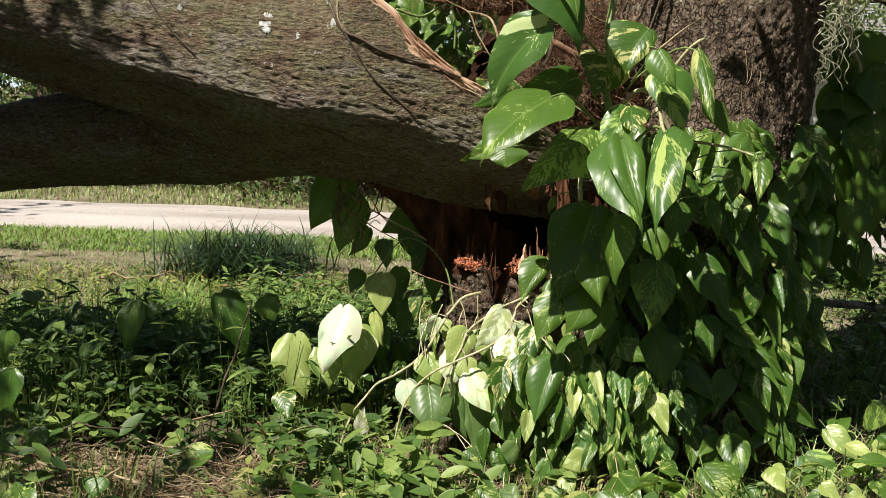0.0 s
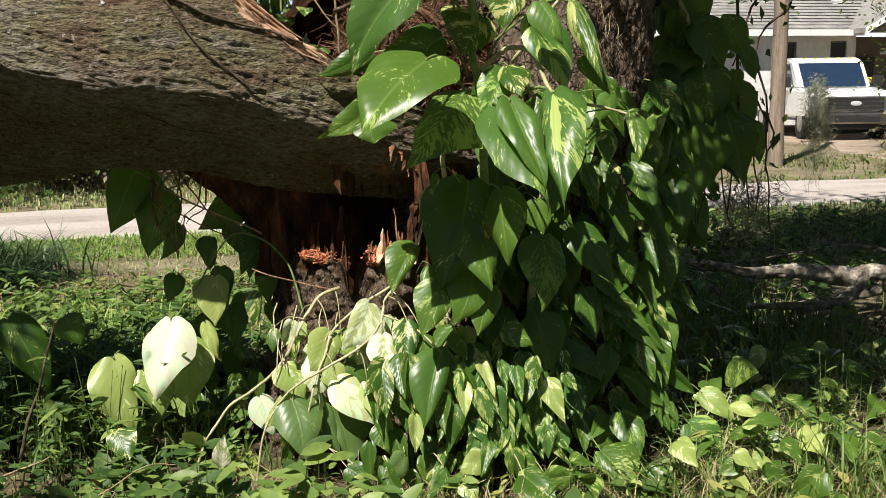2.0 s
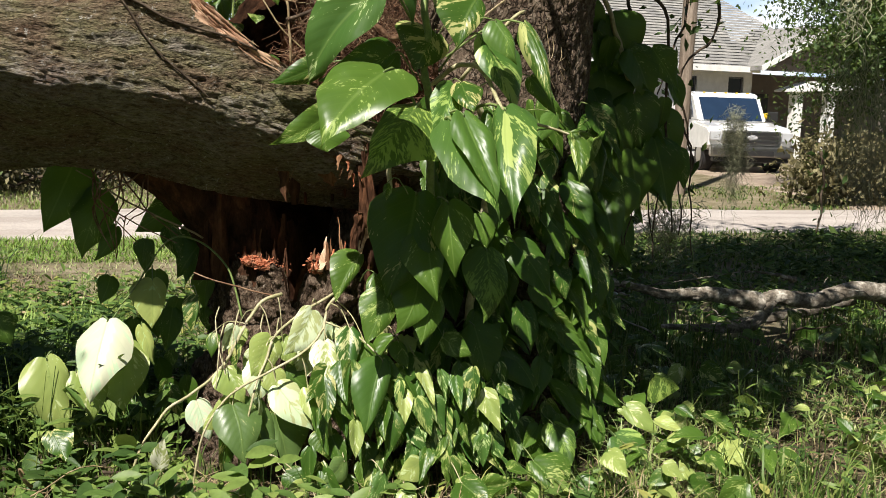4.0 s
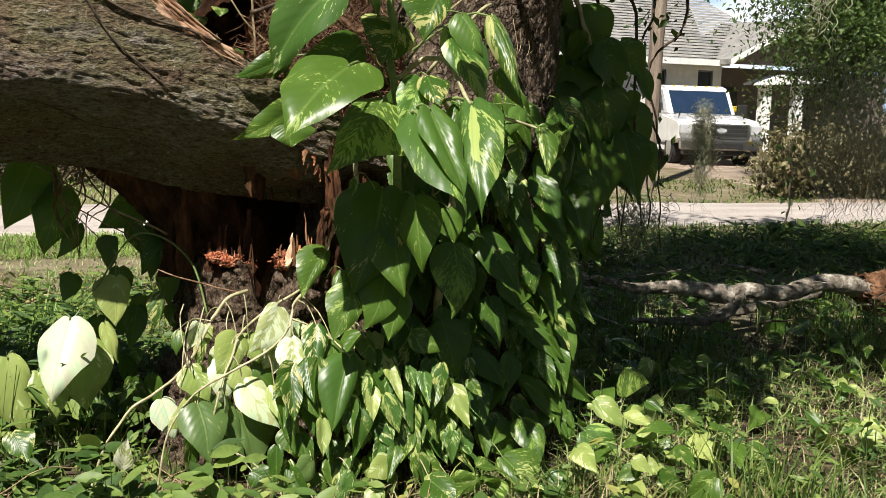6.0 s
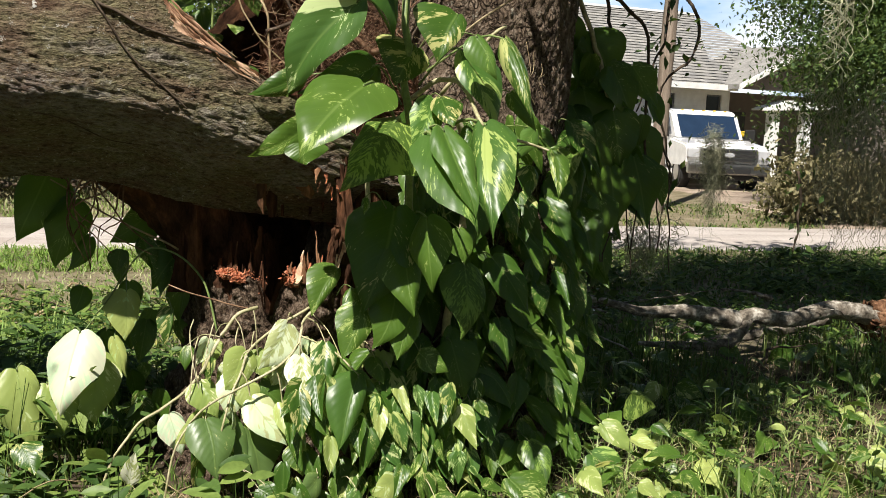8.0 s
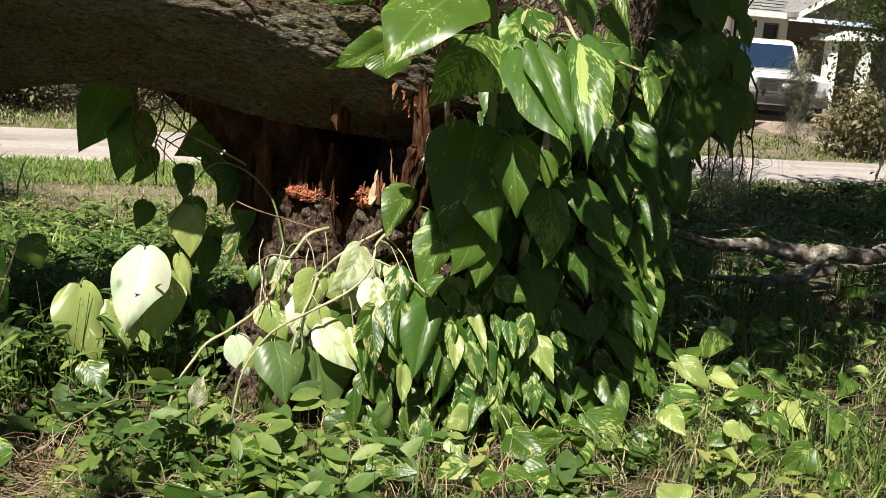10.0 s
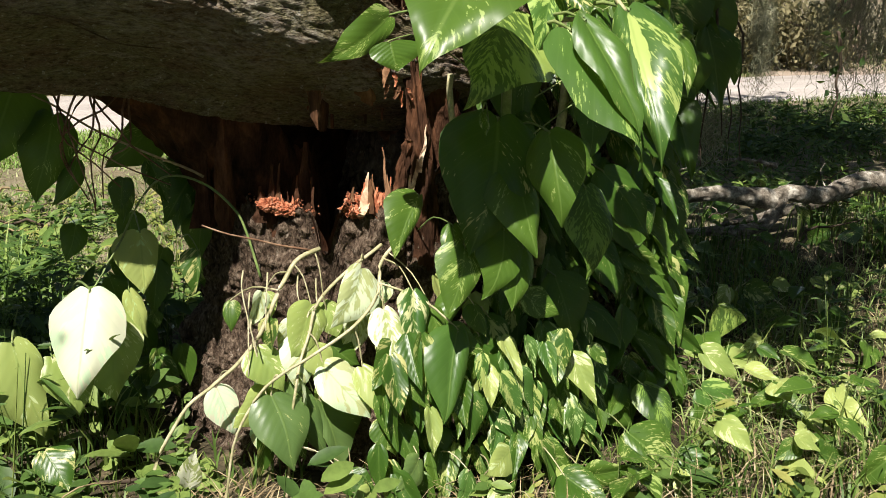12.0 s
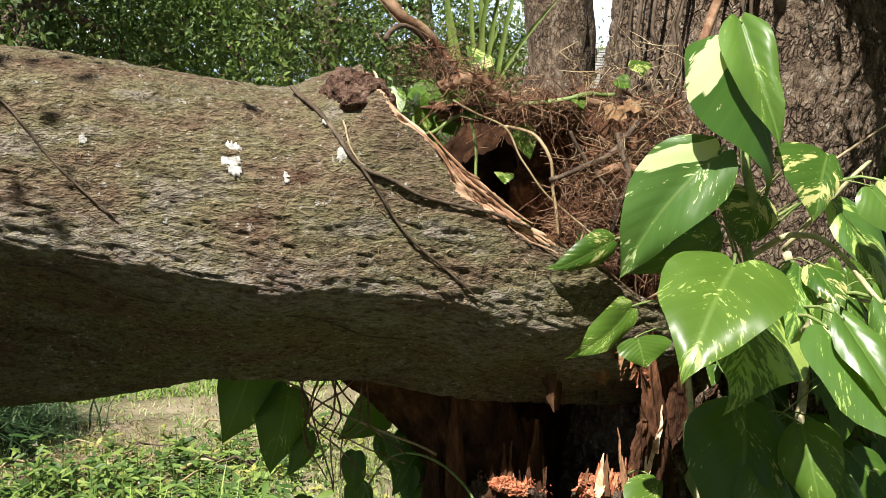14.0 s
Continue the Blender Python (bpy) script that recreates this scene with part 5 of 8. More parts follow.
blade(middle, (1.573, 4.620, 0.201), (1.544, 4.560, 0.051), (1.518, 4.590, 0.119), (1.586, 4.590, 0.130), "lime2")
blade(middle, (1.129, 4.340, 0.133), (1.201, 4.200, 0.010), (1.114, 4.270, 0.059), (1.254, 4.270, 0.091), "spot")
blade(middle, (1.268, 4.240, 0.075), (1.331, 4.140, -0.001), (1.253, 4.190, 0.028), (1.330, 4.190, 0.081), "green2")
blade(middle, (1.165, 4.100, 0.092), (1.112, 4.000, -0.064), (1.110, 4.050, 0.013), (1.186, 4.050, 0.029), "lime")
# sunlit leaves at the foot
blade(stump_vine, (0.515, 4.420, 0.556), (0.425, 4.300, 0.309), (0.390, 4.360, 0.451), (0.536, 4.360, 0.473), "green2")
blade(stump_vine, (0.590, 4.460, 0.617), (0.621, 4.420, 0.518), (0.547, 4.440, 0.574), (0.622, 4.440, 0.572), "spot")
blade(stump_vine, (0.667, 4.500, 0.556), (0.683, 4.410, 0.406), (0.627, 4.455, 0.488), (0.725, 4.455, 0.508), "half")
blade(stump_vine, (0.620, 4.470, 0.507), (0.581, 4.420, 0.373), (0.568, 4.445, 0.431), (0.654, 4.445, 0.439), "half")
blade(stump_vine, (0.632, 4.420, 0.358), (0.643, 4.380, 0.239), (0.591, 4.400, 0.306), (0.678, 4.400, 0.306), "half1")
blade(stump_vine, (0.769, 4.460, 0.424), (0.690, 4.370, 0.224), (0.670, 4.415, 0.302), (0.782, 4.415, 0.353), "half")
blade(stump_vine, (0.841, 4.450, 0.465), (0.885, 4.390, 0.354), (0.791, 4.420, 0.403), (0.910, 4.420, 0.421), "half")
blade(stump_vine, (0.952, 4.480, 0.485), (0.985, 4.460, 0.439), (0.926, 4.470, 0.445), (0.992, 4.470, 0.473), "half")
blade(stump_vine, (1.004, 4.480, 0.424), (0.970, 4.420, 0.341), (0.956, 4.450, 0.381), (1.004, 4.450, 0.379), "half")
blade(stump_vine, (0.909, 4.500, 0.255), (0.963, 4.450, 0.116), (0.882, 4.475, 0.181), (0.973, 4.475, 0.195), "half")
blade(stump_vine, (0.868, 4.480, 0.291), (0.836, 4.410, 0.137), (0.817, 4.445, 0.206), (0.872, 4.445, 0.226), "spot")
blade(stump_vine, (0.777, 4.420, 0.282), (0.773, 4.360, 0.196), (0.716, 4.390, 0.227), (0.794, 4.390, 0.241), "half1")
blade(stump_vine, (0.992, 4.460, 0.222), (1.010, 4.400, 0.103), (0.951, 4.430, 0.165), (1.043, 4.430, 0.169), "spot")
blade(stump_vine, (0.316, 4.520, 0.617), (0.340, 4.400, 0.454), (0.259, 4.460, 0.557), (0.372, 4.460, 0.548), "pale")
blade(stump_vine, (0.412, 4.520, 0.664), (0.385, 4.420, 0.495), (0.352, 4.470, 0.607), (0.454, 4.470, 0.600), "half1")
blade(stump_vine, (0.290, 4.630, 0.720), (0.173, 4.580, 0.562), (0.197, 4.605, 0.671), (0.329, 4.605, 0.608), "pale")
blade(stump_vine, (0.149, 4.590, 0.439), (0.281, 4.500, 0.282), (0.120, 4.545, 0.371), (0.268, 4.545, 0.369), "pale")
blade(stump_vine, (0.262, 4.550, 0.430), (0.329, 4.430, 0.248), (0.246, 4.490, 0.320), (0.319, 4.490, 0.357), "lime")
blade(stump_vine, (0.377, 4.530, 0.414), (0.380, 4.470, 0.272), (0.341, 4.500, 0.335), (0.406, 4.500, 0.337), "half")
blade(stump_vine, (-0.029, 4.680, 0.492), (0.031, 4.600, 0.374), (-0.091, 4.640, 0.444), (0.026, 4.640, 0.474), "lime")
blade(stump_vine, (0.139, 4.660, 0.615), (0.058, 4.600, 0.461), (0.047, 4.630, 0.571), (0.163, 4.630, 0.528), "lime")
blade(stump_vine, (0.105, 4.640, 0.527), (0.071, 4.580, 0.371), (0.030, 4.610, 0.460), (0.149, 4.610, 0.433), "pale")
blade(stump_vine, (-0.123, 4.790, 0.341), (-0.067, 4.760, 0.182), (-0.158, 4.775, 0.262), (-0.057, 4.775, 0.287), "white")
blade(stump_vine, (-0.002, 4.660, 0.358), (-0.127, 4.620, 0.279), (-0.092, 4.640, 0.351), (-0.024, 4.640, 0.268), "lime")
blade(stump_vine, (-0.020, 4.580, 0.375), (-0.003, 4.450, 0.189), (-0.091, 4.515, 0.274), (0.062, 4.515, 0.277), "green3")
blade(stump_vine, (0.151, 4.620, 0.312), (0.189, 4.550, 0.103), (0.129, 4.585, 0.229), (0.256, 4.585, 0.182), "green3")
blade(stump_vine, (0.055, 4.640, 0.384), (0.150, 4.560, 0.142), (0.052, 4.600, 0.250), (0.135, 4.600, 0.291), "green3")
blade(stump_vine, (0.205, 4.680, 0.480), (0.290, 4.640, 0.398), (0.210, 4.660, 0.418), (0.285, 4.660, 0.460), "green")
blade(stump_vine, (0.124, 4.620, 0.498), (0.156, 4.570, 0.389), (0.089, 4.595, 0.440), (0.181, 4.595, 0.443), "lime")
blade(stump_vine, (0.189, 4.680, 0.610), (0.224, 4.620, 0.507), (0.153, 4.650, 0.546), (0.240, 4.650, 0.562), "lime")
blade(stump_vine, (0.355, 4.560, 0.518), (0.311, 4.500, 0.414), (0.298, 4.530, 0.461), (0.366, 4.530, 0.455), "lime")
blade(stump_vine, (0.476, 4.520, 0.603), (0.484, 4.460, 0.518), (0.431, 4.490, 0.556), (0.514, 4.490, 0.558), "green")
blade(stump_vine, (0.042, 4.800, 0.626), (0.045, 4.760, 0.549), (0.020, 4.780, 0.581), (0.074, 4.780, 0.585), "lime")
blade(stump_vine, (-0.049, 4.860, 0.592), (-0.061, 4.820, 0.505), (-0.072, 4.840, 0.539), (-0.019, 4.840, 0.568), "spot")
blade(stump_vine, (0.442, 4.500, 0.376), (0.419, 4.450, 0.270), (0.393, 4.475, 0.318), (0.456, 4.475, 0.316), "lime")
blade(stump_vine, (0.311, 4.480, 0.287), (0.322, 4.420, 0.185), (0.267, 4.450, 0.222), (0.363, 4.450, 0.235), "spot")
blade(stump_vine, (0.548, 4.460, 0.383), (0.536, 4.400, 0.247), (0.501, 4.430, 0.310), (0.583, 4.430, 0.313), "green")
blade(stump_vine, (0.572, 4.420, 0.316), (0.551, 4.360, 0.215), (0.528, 4.390, 0.255), (0.599, 4.390, 0.265), "half")
blade(stump_vine, (0.624, 4.360, 0.244), (0.660, 4.300, 0.160), (0.601, 4.330, 0.201), (0.691, 4.330, 0.205), "half")
blade(stump_vine, (0.748, 4.160, 0.145), (0.826, 4.020, 0.092), (0.696, 4.090, 0.110), (0.824, 4.090, 0.153), "spot")
blade(stump_vine, (0.848, 4.180, 0.110), (0.953, 4.080, 0.156), (0.885, 4.130, 0.170), (0.894, 4.130, 0.085), "half")
blade(stump_vine, (0.934, 4.080, 0.039), (1.005, 3.980, -0.054), (0.912, 4.030, -0.023), (1.036, 4.030, 0.016), "half1")
blade(stump_vine, (1.016, 4.120, 0.044), (0.897, 4.050, 0.008), (0.931, 4.085, 0.054), (1.000, 4.085, -0.011), "green")
blade(stump_vine, (0.618, 4.360, 0.224), (0.634, 4.320, 0.172), (0.593, 4.340, 0.202), (0.665, 4.340, 0.202), "half")
blade(stump_vine, (0.645, 4.300, 0.186), (0.533, 4.240, 0.148), (0.562, 4.270, 0.190), (0.649, 4.270, 0.130), "lime")
blade(stump_vine, (0.149, 4.420, 0.148), (0.225, 4.360, 0.099), (0.148, 4.390, 0.098), (0.213, 4.390, 0.152), "spot")
blade(stump_vine, (0.217, 4.380, 0.115), (0.132, 4.320, 0.049), (0.150, 4.350, 0.103), (0.206, 4.350, 0.054), "lime")
blade(stump_vine, (0.352, 4.340, 0.201), (0.251, 4.280, 0.149), (0.281, 4.310, 0.205), (0.346, 4.310, 0.145), "green3")
blade(stump_vine, (0.176, 4.060, 0.126), (0.283, 3.980, 0.084), (0.196, 4.020, 0.077), (0.259, 4.020, 0.143), "spot")
blade(stump_vine, (0.189, 4.100, 0.119), (0.130, 4.040, 0.070), (0.145, 4.070, 0.111), (0.185, 4.070, 0.076), "lime")
blade(stump_vine, (0.285, 4.040, 0.127), (0.344, 3.960, 0.084), (0.279, 4.000, 0.086), (0.346, 4.000, 0.130), "green3")
blade(stump_vine, (0.706, 4.000, 0.084), (0.702, 3.940, -0.015), (0.667, 3.970, 0.035), (0.743, 3.970, 0.044), "green2")
blade(stump_vine, (0.585, 4.040, 0.113), (0.586, 3.980, 0.025), (0.553, 4.010, 0.067), (0.627, 4.010, 0.070), "half")
blade(stump_vine, (0.475, 4.260, 0.171), (0.409, 4.200, 0.084), (0.421, 4.230, 0.138), (0.477, 4.230, 0.113), "half1")
blade(stump_vine, (0.549, 4.220, 0.119), (0.569, 4.160, 0.065), (0.520, 4.190, 0.081), (0.586, 4.190, 0.102), "lime")
blade(stump_vine, (-1.010, 3.500, 0.058), (-0.855, 3.450, 0.117), (-0.935, 3.475, 0.136), (-0.920, 3.475, 0.024), "green2")
blade(stump_vine, (-0.642, 3.400, 0.148), (-0.653, 3.350, 0.082), (-0.689, 3.375, 0.109), (-0.611, 3.375, 0.120), "lime2")
blade(stump_vine, (-0.504, 3.400, 0.200), (-0.416, 3.350, 0.164), (-0.501, 3.375, 0.156), (-0.433, 3.375, 0.202), "spot")
blade(stump_vine, (-0.431, 3.400, 0.231), (-0.388, 3.340, 0.140), (-0.437, 3.370, 0.175), (-0.382, 3.370, 0.199), "lime")
# leaves of the loose runners
blade(left, (-0.437, 5.060, 0.620), (-0.528, 4.900, 0.341), (-0.572, 5.080, 0.454), (-0.351, 5.000, 0.547), "white")
blade(left, (-0.368, 5.140, 0.511), (-0.386, 5.040, 0.246), (-0.489, 5.090, 0.324), (-0.289, 5.090, 0.365), "lime")
blade(left, (-0.557, 5.100, 0.406), (-0.486, 5.020, 0.227), (-0.605, 5.060, 0.324), (-0.445, 5.060, 0.314), "lime")
blade(left, (-0.668, 5.100, 0.466), (-0.591, 5.020, 0.169), (-0.767, 5.060, 0.376), (-0.570, 5.060, 0.299), "lime")
blade(left, (-0.248, 5.180, 0.761), (-0.253, 5.120, 0.564), (-0.337, 5.150, 0.681), (-0.197, 5.150, 0.675), "lime")
blade(left, (-0.071, 5.140, 0.690), (-0.096, 5.100, 0.543), (-0.133, 5.120, 0.617), (-0.069, 5.120, 0.626), "half")
blade(left, (-0.296, 5.160, 0.572), (-0.254, 5.120, 0.412), (-0.305, 5.140, 0.485), (-0.250, 5.140, 0.496), "lime")
blade(left, (-0.531, 5.660, 1.220), (-0.669, 5.580, 0.918), (-0.690, 5.620, 1.034), (-0.451, 5.620, 1.064), "green")
blade(left, (-0.428, 5.600, 1.092), (-0.524, 5.540, 0.806), (-0.563, 5.570, 0.916), (-0.378, 5.570, 0.956), "green")
blade(left, (-0.362, 5.580, 0.934), (-0.455, 5.540, 0.786), (-0.451, 5.560, 0.854), (-0.352, 5.560, 0.875), "green")
blade(left, (-0.105, 5.500, 1.075), (-0.289, 5.440, 0.928), (-0.233, 5.470, 1.046), (-0.143, 5.470, 0.933), "green")
blade(left, (-0.395, 5.500, 0.724), (-0.442, 5.450, 0.614), (-0.457, 5.475, 0.677), (-0.371, 5.475, 0.664), "green")
blade(left, (0.036, 5.400, 0.944), (-0.128, 5.340, 0.738), (-0.128, 5.370, 0.858), (0.047, 5.370, 0.834), "green")
blade(left, (-1.542, 5.500, 0.522), (-1.572, 5.420, 0.270), (-1.612, 5.460, 0.400), (-1.478, 5.460, 0.437), "green")
blade(left, (-1.449, 5.500, 0.513), (-1.456, 5.460, 0.431), (-1.486, 5.480, 0.467), (-1.419, 5.480, 0.483), "green")
blade(left, (-1.086, 5.400, 0.594), (-0.935, 5.320, 0.280), (-1.088, 5.360, 0.414), (-0.940, 5.360, 0.473), "green")
blade(left, (-0.867, 5.400, 0.588), (-0.800, 5.360, 0.471), (-0.903, 5.380, 0.510), (-0.786, 5.380, 0.549), "green")
blade(left, (-1.580, 3.900, 0.132), (-1.601, 3.850, 0.010), (-1.619, 3.875, 0.071), (-1.544, 3.875, 0.094), "lime")
blade(left, (-1.631, 4.100, 0.248), (-1.651, 4.050, 0.162), (-1.680, 4.075, 0.203), (-1.611, 4.075, 0.211), "lime2")
blade(left, (-1.563, 4.200, 0.257), (-1.562, 4.150, 0.153), (-1.608, 4.175, 0.201), (-1.519, 4.175, 0.215), "spot")
blade(left, (-1.235, 3.900, 0.168), (-1.244, 3.850, 0.106), (-1.281, 3.875, 0.133), (-1.194, 3.875, 0.141), "green2")
blade(left, (-0.483, 3.700, 0.246), (-0.385, 3.650, 0.235), (-0.447, 3.675, 0.256), (-0.431, 3.675, 0.189), "green")
# leaves sprawling on the ground
blade(creeper, (1.616, 4.540, 0.132), (1.734, 4.440, -0.031), (1.589, 4.490, 0.041), (1.746, 4.490, 0.072), "half2")
blade(creeper, (1.574, 4.500, 0.087), (1.549, 4.440, -0.044), (1.532, 4.470, 0.023), (1.616, 4.470, 0.013), "half")
blade(creeper, (1.692, 4.360, -0.060), (1.759, 4.260, -0.143), (1.653, 4.310, -0.126), (1.766, 4.310, -0.085), "spot")
blade(creeper, (2.061, 4.960, 0.266), (2.154, 4.880, 0.217), (2.084, 4.920, 0.151), (2.110, 4.920, 0.268), "fleck")
blade(creeper, (1.768, 4.720, 0.203), (1.889, 4.620, 0.094), (1.773, 4.670, 0.143), (1.870, 4.670, 0.180), "lime")
blade(creeper, (2.307, 5.020, 0.022), (2.355, 4.960, -0.106), (2.262, 4.990, -0.044), (2.397, 4.990, -0.033), "half1")
blade(creeper, (2.114, 4.980, 0.049), (2.289, 4.940, 0.066), (2.183, 4.960, 0.096), (2.211, 4.960, 0.013), "fleck")
blade(creeper, (2.273, 4.780, -0.143), (2.071, 4.700, -0.211), (2.117, 4.740, -0.117), (2.245, 4.740, -0.246), "lime")
blade(creeper, (2.682, 4.980, -0.184), (2.431, 4.900, -0.178), (2.519, 4.940, -0.121), (2.592, 4.940, -0.225), "spot")
blade(creeper, (2.842, 5.080, -0.142), (2.640, 5.020, -0.170), (2.692, 5.050, -0.119), (2.794, 5.050, -0.207), "pale")
blade(creeper, (3.114, 5.140, -0.134), (2.924, 5.100, -0.144), (2.978, 5.120, -0.103), (3.051, 5.120, -0.194), "pale")
blade(creeper, (2.333, 4.960, -0.065), (2.316, 4.900, -0.172), (2.291, 4.930, -0.114), (2.353, 4.930, -0.112), "lime")
blade(creeper, (2.456, 5.060, -0.048), (2.515, 5.020, -0.112), (2.448, 5.040, -0.093), (2.510, 5.040, -0.067), "half1")
blade(creeper, (1.901, 4.600, -0.021), (1.945, 4.540, -0.134), (1.887, 4.570, -0.086), (1.947, 4.570, -0.069), "lime")
blade(creeper, (2.314, 4.720, -0.191), (2.385, 4.680, -0.239), (2.318, 4.700, -0.229), (2.388, 4.700, -0.204), "white")
blade(creeper, (1.625, 4.900, 0.353), (1.637, 4.840, 0.203), (1.583, 4.870, 0.285), (1.673, 4.870, 0.278), "spot")
blade(creeper, (1.566, 4.620, 0.200), (1.557, 4.560, 0.037), (1.522, 4.590, 0.114), (1.596, 4.590, 0.123), "lime2")
leaf(left, (-1.58, 5.60, 0.48), (-1.59, 5.55, 0.22), 0.13, "green")
leaf(left, (-1.96, 4.90, 0.48), (-1.97, 4.85, 0.35), 0.21, "green")
leaf(left, (-1.83, 4.60, 0.38), (-1.85, 4.55, 0.18), 0.17, "green")
leaf(left, (-0.66, 4.60, 0.32), (-0.62, 4.50, 0.24), 0.11, "half")
leaf(left, (-0.30, 4.50, 0.18), (-0.29, 4.45, 0.31), 0.07, "pale")
# leaves: right
leaf(right, (1.99, 5.45, 1.98), (2.13, 5.40, 1.71), 0.25, "green")
leaf(right, (2.09, 5.40, 1.82), (2.23, 5.34, 1.58), 0.25, "green")
leaf(right, (2.21, 5.40, 1.83), (2.37, 5.36, 1.62), 0.15, "green")
leaf(right, (1.97, 5.45, 1.70), (2.01, 5.40, 1.43), 0.25, "green")
leaf(right, (2.12, 5.40, 1.60), (2.16, 5.34, 1.32), 0.27, "green")
leaf(right, (2.30, 5.44, 1.52), (2.39, 5.38, 1.27), 0.19, "green")
leaf(right, (1.99, 5.40, 1.43), (2.03, 5.34, 1.13), 0.25, "green")
leaf(right, (2.23, 5.36, 1.38), (2.32, 5.30, 1.02), 0.22, "green")
leaf(right, (2.10, 5.36, 1.32), (2.13, 5.30, 1.01), 0.25, "green")
leaf(right, (2.39, 5.40, 1.33), (2.44, 5.36, 1.13), 0.11, "green")
leaf(right, (1.80, 5.20, 1.32), (1.82, 5.16, 1.09), 0.18, "green")
leaf(right, (2.05, 5.50, 1.96), (1.97, 5.46, 1.76), 0.19, "green")
leaf(right, (2.38, 5.50, 1.70), (2.46, 5.46, 1.53), 0.13, "green")
leaf(right, (2.02, 5.30, 1.18), (2.04, 5.26, 0.97), 0.18, "green")

# stems of the vines
stick("stem", [(0.75, 4.62, 0.7), (0.74, 4.55, 1.1), (0.70, 4.48, 1.5), (0.66, 4.46, 1.8), (0.70, 4.55, 2.2)], 0.018, 0.014, PETIOLE, crown, n=24, rough=0.03)
stick("stem", [(0.73, 4.56, 1.60), (0.78, 4.46, 1.665), (0.813, 4.42, 1.673), (0.834, 4.36, 1.666), (0.84, 4.26, 1.615), (0.834, 4.16, 1.546), (0.84, 4.12, 1.512)], 0.010, 0.007, STEM, crown, n=22, rough=0.006)
stick("stem", [(0.86, 4.48, 1.47), (1.041, 4.46, 1.47), (1.143, 4.47, 1.46), (1.217, 4.47, 1.445), (1.287, 4.46, 1.423)], 0.007, 0.005, STEM, crown, n=16, rough=0.008)
stick("stem", [(0.84, 4.54, 1.62), (0.966, 4.40, 1.832), (1.036, 4.40, 1.887)], 0.008, 0.006, STEM, crown, n=10, rough=0.006)
stick("dead_twig", [(0.86, 4.44, 1.84), (0.892, 4.42, 1.868), (0.951, 4.38, 1.922), (1.042, 4.34, 1.992)], 0.006, 0.003, STRAW, crown, n=12, rough=0.008)
stick("stem", [(1.0, 4.72, 0.1), (0.98, 4.68, 0.7), (1.02, 4.64, 1.3), (0.9, 4.6, 1.6)], 0.02, 0.014, STEM, middle, n=22, rough=0.03)
stick("stem", [(0.62, 4.70, 0.2), (0.60, 4.66, 0.6), (0.64, 4.64, 0.9), (0.60, 4.66, 1.3)], 0.012, 0.010, STEM, stump_vine, n=18, rough=0.03)
stick("stem", [(0.09, 4.98, 0.62), (0.065, 5.02, 0.745), (0.032, 5.05, 0.835), (-0.033, 5.10, 0.911), (-0.134, 5.15, 0.944), (-0.197, 5.2, 0.907), (-0.266, 5.2, 0.811), (-0.362, 5.12, 0.694), (-0.397, 5.1, 0.639), (-0.436, 5.07, 0.604)], 0.0048, 0.003, PETIOLE, left, n=40, rough=0.015)
stick("stem", [(-0.05, 5.1, 0.95), (-0.25, 5.15, 1.04), (-0.40, 5.18, 1.12), (-0.55, 5.2, 1.22)], 0.0045, 0.003, STRAW, left, n=16, rough=0.03)
stick("dead_twig", [(0.207, 4.84, 0.731), (0.082, 4.86, 0.774), (-0.055, 4.86, 0.809), (-0.12, 4.9, 0.837)], 0.004, 0.0025, ROOT, left, n=12, rough=0.03)
for q in range(10):
    pts = [(pick.uniform(-0.5, -0.25), 5.15 + pick.uniform(-0.05, 0.1), 1.22), (pick.uniform(-0.5, -0.2), 5.12, 1.08), (pick.uniform(-0.5, -0.15), 5.12, pick.uniform(0.85, 1.0))]
    stick("dead_twig", pts, 0.004, 0.002, ROOT, left, n=10, sides=4, rough=0.05)
stick("stem", [(1.75, 5.45, 2.4), (1.95, 5.45, 2.05), (2.1, 5.42, 1.7), (2.2, 5.4, 1.3)], 0.014, 0.010, STEM, right, n=16, rough=0.04)
stick("stem", [(1.9, 5.5, 2.2), (2.2, 5.45, 2.12), (2.3, 5.4, 1.9), (2.32, 5.4, 1.2)], 0.012, 0.006, TWIG, right, n=16, rough=0.04)
for q in range(8):
    x = 1.95 + q * 0.07
    stick("dead_twig", [(x, 5.42, 1.5), (x + 0.05, 5.4, 1.15), (x + pick.uniform(0, 0.12), 5.38, pick.uniform(0.75, 0.95))], 0.006, 0.003, TWIG, right, n=12, sides=5, rough=0.05)

# the smaller leaves between: long, pointed, folded, hanging at all angles
def hang(vine, x, y, z, ln, style, spin):
    a = pick.gauss(0, 0.45)
    way = Vector((math.sin(a), pick.uniform(-0.85, -0.2), -math.cos(a))).normalized()
    b = Vector((x, y, max(z + ln * 0.6, ln * 0.95)))
    leaf(vine, b, b + way * ln, ln * pick.uniform(0.42, 0.58), style, pick.choice((1, 3, 6, 7, 8, 6, 7)), petiole=pick.random() < 0.3, spin=spin)


